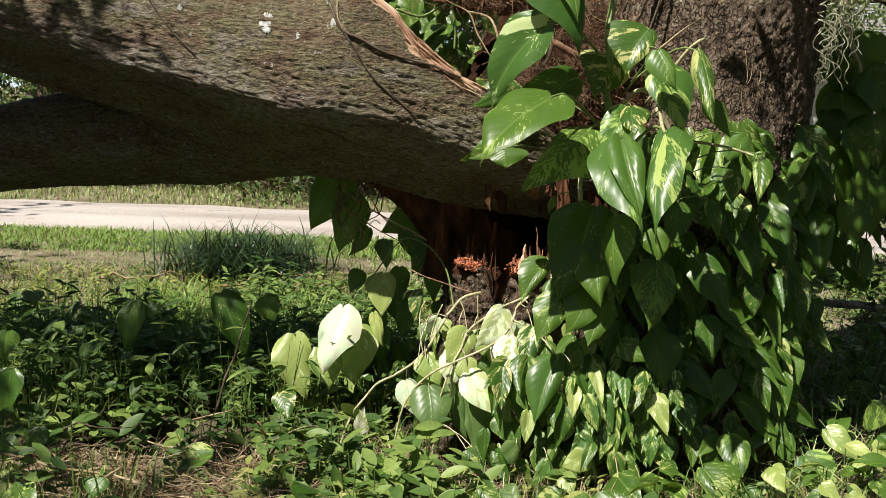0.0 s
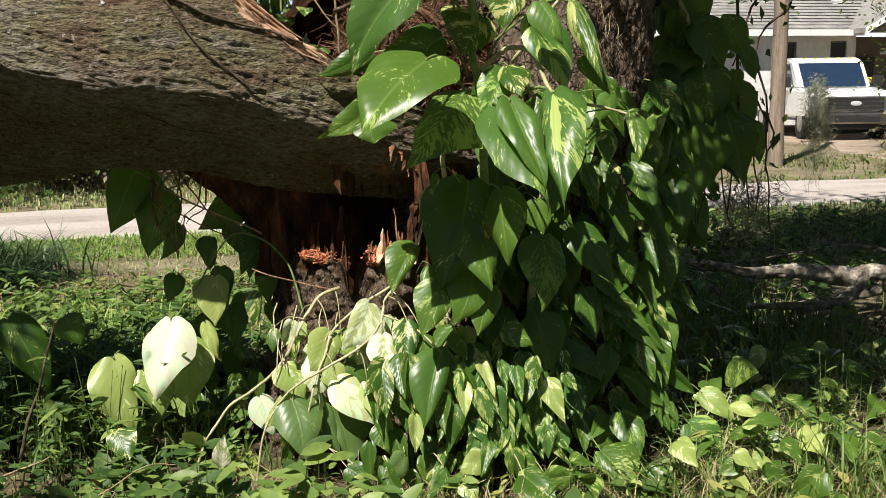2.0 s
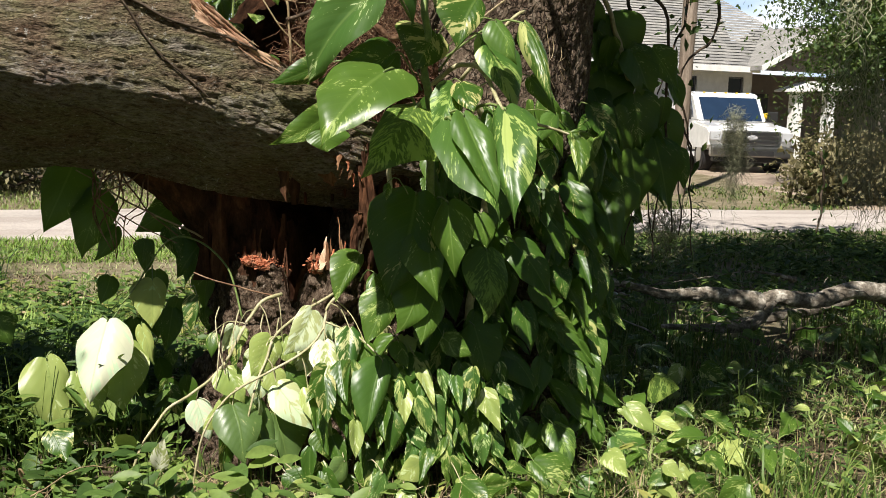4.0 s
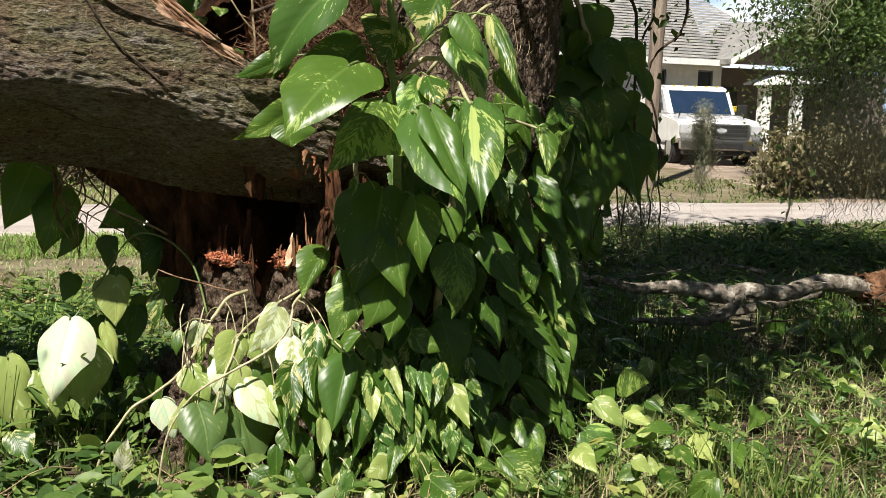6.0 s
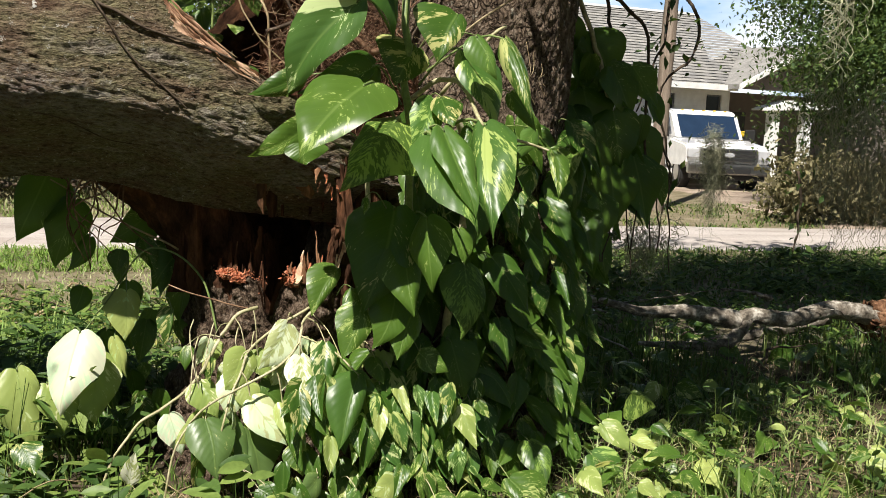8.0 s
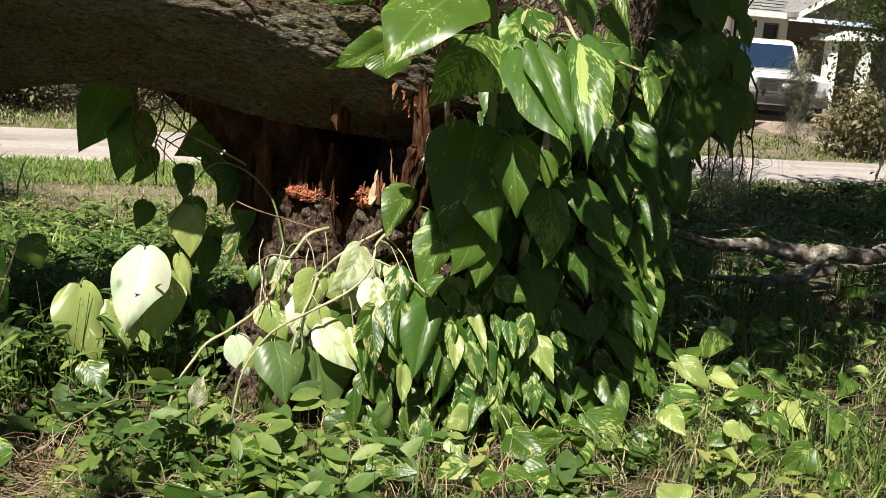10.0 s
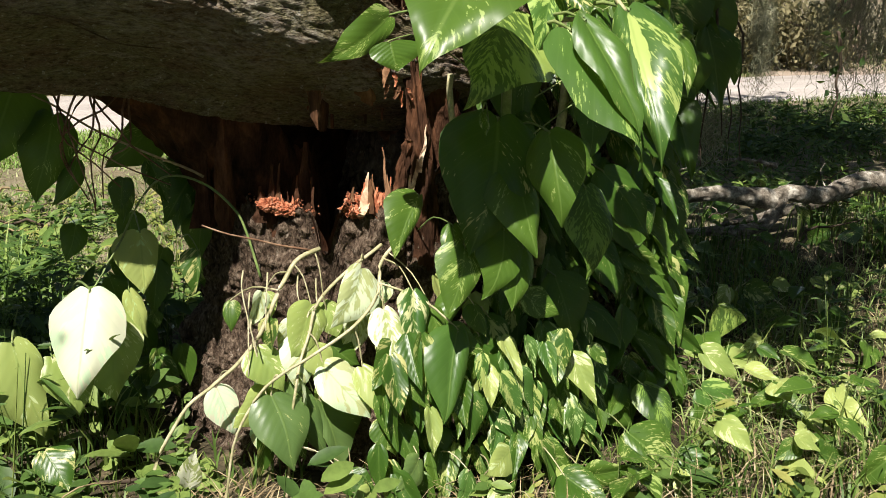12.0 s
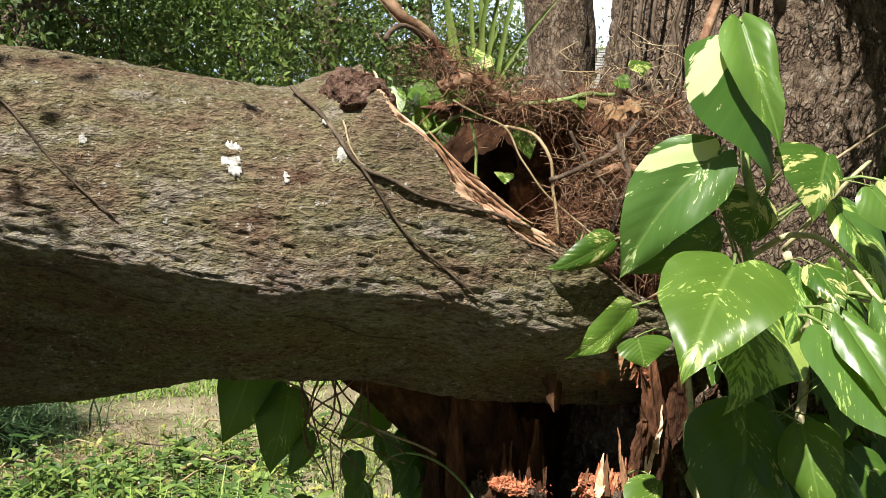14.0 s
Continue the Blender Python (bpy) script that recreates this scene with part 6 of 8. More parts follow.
for q in range(235):
    z = 0.06 + 1.35 * pick.random() ** 1.2
    lo, hi = 0.42 + 0.36 * min(1, z / 1.1), 1.85 - 0.02 * z
    x = lo + (hi - lo) * pick.random()
    if z < 0.5 and x > 1.0:
        continue
    y = 4.62 + 0.45 * max(0, (x - 1.25) / 0.6) ** 2 - 0.24 * (1 - min(1, z / 1.3)) + (0.12 if z > 0.38 else 0) + pick.uniform(-0.02, 0.20)
    style = pick.choices(("green", "spot", "half", "lime"), (5, 3, 3.5 if z < 0.6 else 1, 1.2 if x < 0.75 else 0))[0]
    hang(middle if x > 0.8 else stump_vine, x, y, z, (0.125 + 0.085 * min(1, z)) * pick.uniform(0.7, 1.5), style, 0.6)
for q in range(60):
    z, x = 0.03 + 0.42 * pick.random(), 0.22 + 0.80 * pick.random()
    y = 4.46 - 0.25 * (1 - z / 0.45) * pick.random() + (0.25 * ((x - 1.2) / 0.6) ** 2 if x > 1.2 else 0) + pick.uniform(-0.06, 0.06)
    style = pick.choices(("green", "spot", "half", "lime"), (4, 3, 4, 1.5))[0]
    hang(middle if x > 0.8 else stump_vine, x, y, z, 0.145 * pick.uniform(0.6, 1.4), style, 0.55)
# dark leaves low on the shaded side, close to the trunk
for q in range(75):
    z, x = pick.uniform(0.12, 0.62), pick.uniform(0.92, 1.62)
    y = 4.66 + 0.45 * max(0, (x - 1.25) / 0.6) ** 2 - 0.16 * (1 - z / 0.62) + pick.uniform(-0.04, 0.04)
    hang(middle, x, y, z, 0.17 * pick.uniform(0.7, 1.3), pick.choice(("green", "green", "green", "spot")), 0.5)
# small cream-sided leaves that hang in the sun along the foot
for q in range(34):
    z, x = pick.uniform(0.10, 0.46), pick.uniform(0.48, 1.02)
    hang(stump_vine, x, 4.37 + pick.uniform(-0.05, 0.06) + 0.08 * z, z, 0.125 * pick.uniform(0.7, 1.25), pick.choice(("half1", "half1", "half", "lime", "half2")), 0.5)
for q in range(24):
    z, x = pick.uniform(0.18, 0.60), pick.uniform(-0.06, 0.58)
    y = 4.72 - 0.16 * (1 - z / 0.66) + pick.uniform(-0.05, 0.06)
    ln = 0.13 * pick.uniform(0.7, 1.3)
    leaf(stump_vine, (x, y, z + ln * 0.5), (x + pick.uniform(-0.06, 0.06), y - pick.uniform(0.0, 0.06), z - ln * 0.4), ln * pick.uniform(0.5, 0.75), pick.choice(("pale", "pale", "lime", "half")), pick.choice((1, 3, 5, 6, 7)), spin=0.8)
for q in range(26):
    x, z = pick.uniform(-0.34, 0.06), pick.uniform(0.05, 0.95)
    y, ln = 5.42 + pick.uniform(-0.1, 0.2), 0.15 * pick.uniform(0.6, 1.3)
    leaf(left, (x, y, z + ln * 0.5), (x + pick.uniform(-0.06, 0.06), y - pick.uniform(0.0, 0.06), z - ln * 0.5), ln * pick.uniform(0.5, 0.75), pick.choice(("green", "green", "spot")), spin=0.6)
for q in range(7):
    x, z = pick.uniform(-0.05, 0.42), pick.uniform(0.56, 0.72)
    stick("stem", [(x, 4.74, z), (x - 0.02, 4.68, z - 0.06), (x - pick.uniform(-0.02, 0.06), 4.62, z - pick.uniform(0.12, 0.3))], 0.003, 0.002, STEM, stump_vine, n=10, sides=5, rough=0.02)
for q in range(34):
    x, z = pick.uniform(1.75, 2.3), pick.uniform(0.95, 2.1)
    ln = pick.uniform(0.16, 0.3)
    leaf(right, (x, 5.45 + pick.uniform(-0.1, 0.25), z), (x + pick.uniform(-0.05, 0.12), 5.4 + pick.uniform(-0.1, 0.2), z - ln), ln * 0.6, "green", petiole=pick.random() < 0.5, spin=0.6)


# ---- roots and leaf mould in the fork ----
def fork_tangle():
    base = thing("root_tangle", (0.35, 5.2, 1.5), "tangled reddish roots and leaf mould in the torn fork", "roots")
    bm = bmesh.new()
    bmesh.ops.create_icosphere(bm, subdivisions=6, radius=1.0)
    p = np.array([q.co[:] for q in bm.verts])
    n = 0.75 + 0.4 * vnoise(p * 2 + 3, 41) + 0.25 * vnoise(p * 6, 42) + 0.12 * vnoise(p * 17, 43)
    for q, s in zip(bm.verts, n):
        q.co = Vector((0.64 + q.co.x * 0.32 * s, 5.32 + q.co.y * 0.36 * s, 1.52 + q.co.z * 0.46 * s))
    bm_part("leaf_mould", bm, HUMUS, base, "", True)
    # a mat of roots roofing the dark hole
    bm = bmesh.new()
    bmesh.ops.create_icosphere(bm, subdivisions=5, radius=1.0)
    p = np.array([q.co[:] for q in bm.verts])
    n = 0.7 + 0.5 * vnoise(p * 2.5 + 8, 44) + 0.35 * vnoise(p * 7, 45)
    for q, s in zip(bm.verts, n):
        q.co = Vector((0.24 + q.co.x * 0.22 * s, 5.20 + q.co.y * 0.19 * s, 2.055 + q.co.z * 0.04 * s))
    bm_part("root_mat", bm, HUMUS, base, "", True)
    rng = np.random.default_rng(9)
    for k in range(120):
        a = np.array([rng.uniform(0.26, 0.85), rng.uniform(4.80, 5.05), rng.uniform(1.45, 2.12)])
        d = np.array([rng.uniform(-0.25, 0.2), rng.uniform(-0.05, 0.08), rng.uniform(-0.3, 0.1)])
        stick("root", [a, a + d * 0.5 + rng.uniform(-0.05, 0.05, 3), a + d], rng.uniform(0.0015, 0.0055), 0.001, ROOT, base, n=14, sides=4, rough=0.10)
    for pts, r in (([(-0.10, 5.0, 2.10), (0.02, 4.98, 2.14), (0.18, 4.97, 2.05), (0.42, 4.95, 2.07), (0.68, 4.95, 2.02)], 0.022), ([(-0.30, 4.95, 2.42), (-0.18, 4.98, 2.30), (-0.06, 5.0, 2.20), (0.05, 5.02, 2.08)], 0.020),
                   ([(0.44, 4.80, 1.96), (0.47, 4.79, 1.85), (0.42, 4.80, 1.75), (0.40, 4.82, 1.6)], 0.010), ([(0.30, 4.85, 1.98), (0.40, 4.82, 1.80), (0.56, 4.82, 1.62)], 0.006),
                   ([(0.36, 4.85, 1.84), (0.50, 4.8, 1.86), (0.62, 4.8, 1.78), (0.78, 4.78, 1.83)], 0.017), ([(0.9, 4.9, 2.5), (0.78, 4.88, 2.25), (0.70, 4.86, 2.1)], 0.018), ([(-0.28, 4.9, 2.24), (-0.22, 4.95, 2.30), (-0.14, 4.98, 2.24), (0.0, 5.0, 2.12)], 0.009)):
        stick("root", pts, r, r * 0.7, ROOT if r > 0.015 else TWIG, base, n=30, sides=8, rough=0.05)
    # ragged fibres round the thick roots
    n = 2200
    c = along([(-0.14, 5.0, 2.22), (0.0, 4.98, 2.12), (0.2, 4.96, 2.06), (0.45, 4.95, 2.06), (0.7, 4.93, 2.0), (0.68, 4.9, 1.85), (0.40, 4.86, 1.85), (0.36, 4.84, 1.65), (0.6, 4.85, 1.65), (0.62, 4.84, 1.85)], n)
    d = rng.standard_normal((n, 3)) * np.array([0.06, 0.05, 0.05])
    a = c + rng.standard_normal((n, 3)) * np.where(np.arange(n) > 1100, 0.06, 0.03)[:, None]
    paths = np.stack([a, a + d * 0.35 + rng.standard_normal((n, 3)) * 0.014, a + d * 0.7 + rng.standard_normal((n, 3)) * 0.016, a + d + rng.standard_normal((n, 3)) * 0.014 + np.array([0, 0, -0.02])], 1)
    v, f = tubes(paths, np.tile([0.0016, 0.0014, 0.0011, 0.0005], (n, 1)), 3)
    part("root_fibre", mesh_of("root_fibre", v, f, ROOT), base, kind="stuff")
    n = 260
    a = np.stack([rng.uniform(0.30, 0.85, n), rng.uniform(4.78, 5.0, n), rng.uniform(1.75, 2.25, n)], 1)
    d = rng.standard_normal((n, 3)) * 0.05
    paths = np.stack([a, a + d * 0.5 + rng.standard_normal((n, 3)) * 0.015, a + d], 1)
    v, f = tubes(paths, np.tile([0.0016, 0.0014, 0.0006], (n, 1)), 3)
    part("dry_strand", mesh_of("dry_strand", v, f, STRAW), base, kind="stuff")
    for x, y, z, ln in ((0.10, 5.05, 2.22, 0.14), (0.20, 5.0, 2.0, 0.12), (0.14, 5.0, 1.85, 0.10), (0.48, 4.9, 2.14, 0.10), (0.55, 4.9, 2.2, 0.12), (0.03, 5.02, 2.05, 0.10), (0.34, 4.9, 2.08, 0.09), (0.20, 5.05, 1.7, 0.14), (0.36, 4.86, 1.66, 0.06)):
        leaf(crown, (x, y, z), (x + pick.uniform(-0.06, 0.08), y - 0.03, z - ln * pick.uniform(0.2, 0.9)), ln * 0.7, pick.choice(("green", "half")), petiole=False)
    for k in range(60):
        x, y, z = pick.uniform(-0.25, 0.10), pick.uniform(5.2, 5.75), pick.uniform(1.75, 2.15)
        ln = pick.uniform(0.1, 0.2)
        leaf(crown, (x, y, z), (x + pick.uniform(-0.1, 0.1), y - 0.05, z - ln * pick.uniform(0.3, 0.9)), ln * 0.7, pick.choice(("green", "spot")), petiole=False, spin=0.7)
    stick("vine", [(0.03, 5.0, 2.09), (0.10, 4.98, 2.05), (0.19, 4.95, 2.06), (0.29, 4.92, 2.075), (0.38, 4.9, 2.10), (0.48, 4.9, 2.1)], 0.009, 0.007, PETIOLE, base, "green vine stem", n=30, rough=0.03)
    stick("vine", [(-0.05, 4.95, 2.07), (0.02, 4.93, 2.03), (0.11, 4.9, 1.98), (0.15, 4.87, 1.89), (0.20, 4.85, 1.81), (0.28, 4.82, 1.72), (0.37, 4.8, 1.64)], 0.0035, 0.003, STRAW, base, n=40, sides=6, rough=0.02)
    stick("vine", [(0.10, 4.94, 1.99), (0.19, 4.9, 1.97), (0.22, 4.85, 1.90), (0.235, 4.84, 1.80), (0.24, 4.8, 1.66)], 0.006, 0.0045, STRAW, base, n=30, sides=6, rough=0.02)
    stick("vine", [(0.22, 4.84, 1.83), (0.32, 4.82, 1.86), (0.42, 4.82, 1.90), (0.52, 4.84, 2.0)], 0.008, 0.010, TWIG, base, n=24, sides=6, rough=0.03)
    stick("vine", [(0.03, 5.02, 2.04), (0.05, 5.0, 1.93), (0.045, 5.0, 1.84)], 0.005, 0.005, PETIOLE, base, n=14, rough=0.02)
    stick("vine", [(-0.22, 4.95, 1.99), (-0.12, 5.0, 1.98), (0.0, 5.02, 2.02), (0.06, 5.02, 2.04)], 0.006, 0.005, PETIOLE, base, n=14, rough=0.02)
    for x, y, z, w in ((0.44, 4.84, 2.03, 0.05), (0.50, 4.84, 2.05, 0.04)):
        pts = np.array([(x + w * (i - 1.5) / 2, y - 0.012 * ((i + j) % 2), z + w * 0.45 * (j - 1) + 0.01 * (i % 2)) for j in range(3) for i in range(4)])
        k = np.arange(12).reshape(3, 4)
        part("dead_leaf", mesh_of("dead_leaf", pts, np.stack([k[:-1, :-1], k[:-1, 1:], k[1:, 1:], k[1:, :-1]], -1).reshape(-1, 4), DEAD), base, "curled tan dead leaf")
    # a vine lying over the fallen trunk
    vine = thing("dead_vine", (-0.3, 4.7, 1.9), "thin brown dead vine draped over the fallen trunk", "vine")

    def on_log(x, dz):
        z = 1.62 - (x + 0.1) * 0.2 + dz
        return (x, log_face(x, z) - 0.002, z)
    def lie(points, r0, r1, mat):
        line = along(points, 46)
        line = [(x, log_face(x, z) - r0 * 0.7, z) for x, _, z in line]
        y = np.convolve(np.pad([q[1] for q in line], 3, mode="edge"), np.ones(7) / 7, "valid")
        stick("vine", [(q[0], yy, q[2]) for q, yy in zip(line, y)], r0, r1, mat, vine, n=60, sides=6, rough=0.012)
    lie([(-0.56, 4.8, 2.10), (-0.49, 4.7, 1.98), (-0.43, 4.7, 1.88), (-0.34, 4.7, 1.84), (-0.24, 4.7, 1.79), (-0.07, 4.7, 1.75), (0.07, 4.7, 1.70)], 0.0065, 0.0045, TWIG)
    lie([(-0.43, 4.7, 1.88), (-0.38, 4.7, 1.81), (-0.29, 4.7, 1.68), (-0.18, 4.7, 1.59), (-0.10, 4.7, 1.52)], 0.0045, 0.003, TWIG)
    lie([(-0.46, 4.7, 2.0), (-0.45, 4.7, 1.93), (-0.42, 4.7, 1.87)], 0.003, 0.002, STRAW)
    lie([on_log(-1.45, 0.26), on_log(-1.3, 0.18), on_log(-1.18, 0.05), on_log(-1.05, -0.05)], 0.004, 0.0025, TWIG)
    lie([on_log(-0.62, -0.24), on_log(-0.5, -0.25), on_log(-0.36, -0.28), on_log(-0.24, -0.27)], 0.0028, 0.002, TWIG)
    lie([on_log(-1.4, -0.24), on_log(-1.2, -0.22), on_log(-1.0, -0.26), on_log(-0.9, -0.25)], 0.0028, 0.002, TWIG)
    # small dry flecks of fern root on the bark
    n = 190
    x = rng.uniform(-2.2, 0.1, n)
    dz = rng.uniform(-0.1, 0.42, n)
    cz = 1.62 - (x + 0.1) * 0.2
    yy = np.array([log_face(p, q) for p, q in zip(x, cz + dz)]) - 0.001
    a = np.stack([x, yy, cz + dz], 1)
    d = np.stack([rng.normal(0, 0.02, n), -np.abs(rng.normal(0, 0.006, n)), rng.normal(0, 0.012, n)], 1)
    v, f = tubes(np.stack([a, a + d * 0.6, a + d], 1), np.tile([0.0011, 0.0009, 0.0005], (n, 1)), 3)
    part("bark_fleck", mesh_of("bark_fleck", v, f, STRAW), vine, "dry pale root flecks", kind="stuff")


fork_tangle()


# ---- plants on the ground ----
def blades(name, x, y, h, w, mat, label, seed, category="grass", lean=0.6, kind="stuff"):
    """Grass: bent, tapering blades with a fold, from the places x, y."""
    rng = np.random.default_rng(seed)
    n = len(x)
    a = rng.uniform(0, 2 * np.pi, n)
    d = np.stack([np.cos(a), np.sin(a), 0 * a], 1)
    side = np.stack([-np.sin(a), np.cos(a), 0 * a], 1)
    p = np.stack([x, y, ground_z(x, y) - 0.01], 1)
    k = rng.uniform(0.2, 1.0, n) * lean
    rows = []
    for u, wide in ((0, 0.8), (0.35, 1.0), (0.7, 0.7)):
        c = p + d * (k * h * u ** 2)[:, None] + np.array([0, 0, 1.0]) * (h * (u - 0.35 * k * u ** 2.5))[:, None]
        rows += [c - side * (w * wide / 2)[:, None], c + side * (w * wide / 2)[:, None]]
    rows.append(p + d * (k * h)[:, None] + np.array([0, 0, 1.0]) * (h * (1 - 0.35 * k))[:, None])
    v = np.stack(rows, 1).reshape(-1, 3)
    o = (np.arange(n) * 7)[:, None]
    tri = np.array([(0, 1, 3), (0, 3, 2), (2, 3, 5), (2, 5, 4), (4, 5, 6)])
    f = (tri[None] + o[:, :, None]).reshape(-1, 3)
    return tagged(new(name, mesh_of(name, v, f, mat)), label, category, kind=kind)


OVAL = np.array([(0, 0, 0), (0.13, 0.14, 0.03), (0.22, 0.36, 0.05), (0.22, 0.58, 0.045), (0.13, 0.82, 0.01), (0, 1, -0.06), (-0.13, 0.82, 0.01), (-0.22, 0.58, 0.045), (-0.22, 0.36, 0.05), (-0.13, 0.14, 0.03), (0, 0.3, -0.01), (0, 0.68, -0.005)])
OVAL_F = [(0, 1, 10), (1, 2, 10), (2, 11, 10), (2, 3, 11), (3, 4, 11), (4, 5, 11), (5, 6, 11), (6, 7, 11), (7, 8, 11), (8, 10, 11), (8, 9, 10), (9, 0, 10)]


def weeds(name, x, y, height, size, per, mat, label, seed, wide=1.0):
    """Low broad-leaved weeds: leaf pairs up short stems."""
    rng = np.random.default_rng(seed)
    n = len(x)
    g = ground_z(x, y)
    px, py, ph = np.repeat(x, per), np.repeat(y, per), np.repeat(height, per)
    u = rng.uniform(0.15, 1.0, n * per)
    a = rng.uniform(0, 2 * np.pi, n * per)
    bend = np.repeat(rng.normal(0, 0.25, (n, 2)), per, 0) * (ph * u)[:, None]
    p = np.stack([px + bend[:, 0], py + bend[:, 1], np.repeat(g, per) + ph * u], 1)
    way = np.stack([np.cos(a), np.sin(a), rng.normal(0.15, 0.35, n * per)], 1)
    up = np.stack([rng.normal(0, 0.3, n * per), rng.normal(-0.25, 0.3, n * per), np.ones(n * per)], 1)
    s = np.repeat(size, per) * rng.uniform(0.6, 1.25, n * per)
    v, f = scatter(OVAL, OVAL_F, p, turned(way, up), np.stack([s * wide, s, s], 1))
    stems = np.stack([np.stack([x, y, g - 0.01], 1), np.stack([x, y, g], 1) + np.stack([bend[::per, 0] * 0.6, bend[::per, 1] * 0.6, height * 0.95], 1)], 1)
    sv, sf = tubes(stems, np.tile([0.003, 0.0015], (n, 1)), 3)
    me = mesh_of(name, np.concatenate([v, sv]), f.tolist() + (sf + len(v)).tolist(), mat)
    return tagged(new(name, me), label, "weeds", kind="stuff")


def strew(n, x0, x1, y0, y1, seed, clump=0.0, leafy=False):
    rng = np.random.default_rng(seed)
    x, y = rng.uniform(x0, x1, int(n * 2.2)), rng.uniform(y0, y1, int(n * 2.2))
    if clump:
        keep = vnoise(np.stack([x * 1.6, y * 1.6, x * 0], 1), seed) > clump * rng.uniform(0.6, 1.3, len(x))
        x, y = x[keep], y[keep]
    free = ((x - 0.75) / 0.95) ** 2 + ((y - 5.35) / 0.6) ** 2 > 1
    if leafy:
        free &= rng.uniform(0, 1, len(x)) < np.where((x < -0.7) & (y < 4.7), 0.45, np.where((x > 0.12) & (y < 4.7), 0.12, 1.0))
    return x[free][:n], y[free][:n]


def ground_plants():
    r = np.random.default_rng(100)
    x, y = strew(13000, -3.6, 5.5, 3.0, 7.2, 1, 0.46)
    blades("grass", x, y, r.uniform(0.08, 0.36, len(x)) * np.where((x > -1.0) & (x < 1.8) & (y < 5.1), 0.42, 1.0), r.uniform(0.004, 0.012, len(x)), GRASS, "lush green grass blades among the weeds", 2)
    x, y = strew(720, -3.0, 1.9, 3.2, 6.6, 3, 0.4, True)
    weeds("weeds", x, y, r.uniform(0.08, 0.34, len(x)) * np.where((x > -0.9) & (y < 5.1), 0.42, 1.0), 0.045 + 0.10 * r.uniform(0, 1, len(x)) ** 2, 9, WEED, "low leafy green weeds covering the ground", 4)
    x, y = strew(46, -0.6, 0.12, 3.3, 4.25, 121)
    weeds("weeds", x, y, r.uniform(0.14, 0.36, len(x)), r.uniform(0.07, 0.12, len(x)), 13, WEED, "bushy sunlit weeds with oval leaves before the stump", 122, 0.85)
    x, y = strew(110, -3.0, -0.6, 4.9, 6.2, 75, 0.4, True)
    weeds("weeds", x, y, r.uniform(0.2, 0.5, len(x)), r.uniform(0.07, 0.14, len(x)), 12, WEED, "taller lance-leaved weeds", 76, 0.45)
    x, y = strew(230, -0.9, 2.4, 3.2, 4.4, 5, 0.0, True)
    weeds("weeds", x, y, r.uniform(0.04, 0.14, len(x)), r.uniform(0.04, 0.08, len(x)), 8, WEED_PALE, "yellow-green sunlit weeds before the stump", 6)
    x, y = strew(420, -4.5, 1.0, 5.6, 6.6, 7, 0.45)
    weeds("weeds", x, y, r.uniform(0.05, 0.16, len(x)), r.uniform(0.05, 0.10, len(x)), 9, WEED, "dark green weeds beyond the fallen trunk", 8, 0.7)
    x, y = strew(150, -1.9, -0.2, 5.7, 6.7, 151, 0.3)
    weeds("weeds", x, y, r.uniform(0.22, 0.46, len(x)), r.uniform(0.06, 0.12, len(x)), 13, WEED, "tall leafy weeds beside the stump", 152, 0.6)
    # thin grass and straw on the trodden ground this side of the stump
    for mat, n, lab, cat, seed in ((GRASS, 9000, "thin short grass on trodden ground", "grass", 161), (STRAW, 6000, "dry straw on trodden ground", "straw", 162)):
        q = np.random.default_rng(seed)
        x, y = strew(n, -4.5, 5.0, -1.0, 3.3, seed, 0.35)
        blades("grass" if mat == GRASS else "dry_straw", x, y, q.uniform(0.02, 0.10, len(x)), q.uniform(0.003, 0.009, len(x)), mat, lab, seed + 5, cat, 2.0)
    x, y = strew(24000, -9.0, 3.0, 10.55, 12.15, 9)
    blades("lawn", x, y, r.uniform(0.04, 0.10, len(x)), r.uniform(0.006, 0.014, len(x)), VERGE, "bright green grass strip along the road", 110, lean=1.4)
    x, y = strew(3500, -9.0, 3.0, 9.8, 10.7, 112)
    blades("lawn", x, y, r.uniform(0.03, 0.08, len(x)), r.uniform(0.006, 0.012, len(x)), LAWN, "thin grass on a worn strip", 113, lean=1.8)
    x, y = strew(30000, -9.0, 3.0, 6.6, 9.9, 111, 0.34)
    blades("lawn", x, y, r.uniform(0.025, 0.08, len(x)), r.uniform(0.005, 0.011, len(x)), LAWN, "short sunlit lawn with dry patches", 10, lean=1.7)
    x, y = strew(18000, 2.0, 16.0, 8.2, 11.9, 11, 0.05)
    blades("lawn", x, y, r.uniform(0.04, 0.13, len(x)), r.uniform(0.007, 0.015, len(x)), GRASS, "green grass strip beside the road", 12, lean=1.3)
    x, y = strew(7000, 7, 22, 14.3, 19.0, 131, 0.5)
    blades("lawn", x, y, r.uniform(0.04, 0.12, len(x)), r.uniform(0.012, 0.022, len(x)), GRASS, "sparse grass beside the drive", 132, lean=1.4)
    x, y = strew(16000, -14, 7, 14.9, 19.0, 13, 0.12)
    blades("lawn", x, y, r.uniform(0.04, 0.12, len(x)), r.uniform(0.012, 0.024, len(x)), LAWN, "rough grass verge across the road", 14)
    x, y = strew(13000, -3.2, -0.1, 3.0, 4.6, 15, 0.35)
    blades("dry_straw", x, y, r.uniform(0.04, 0.20, len(x)), r.uniform(0.003, 0.006, len(x)), STRAW, "dry straw and dead stalks on the ground", 16, "straw", 3.0)
    x, y = strew(6500, -5, -0.6, 6.6, 9.9, 17, 0.3)
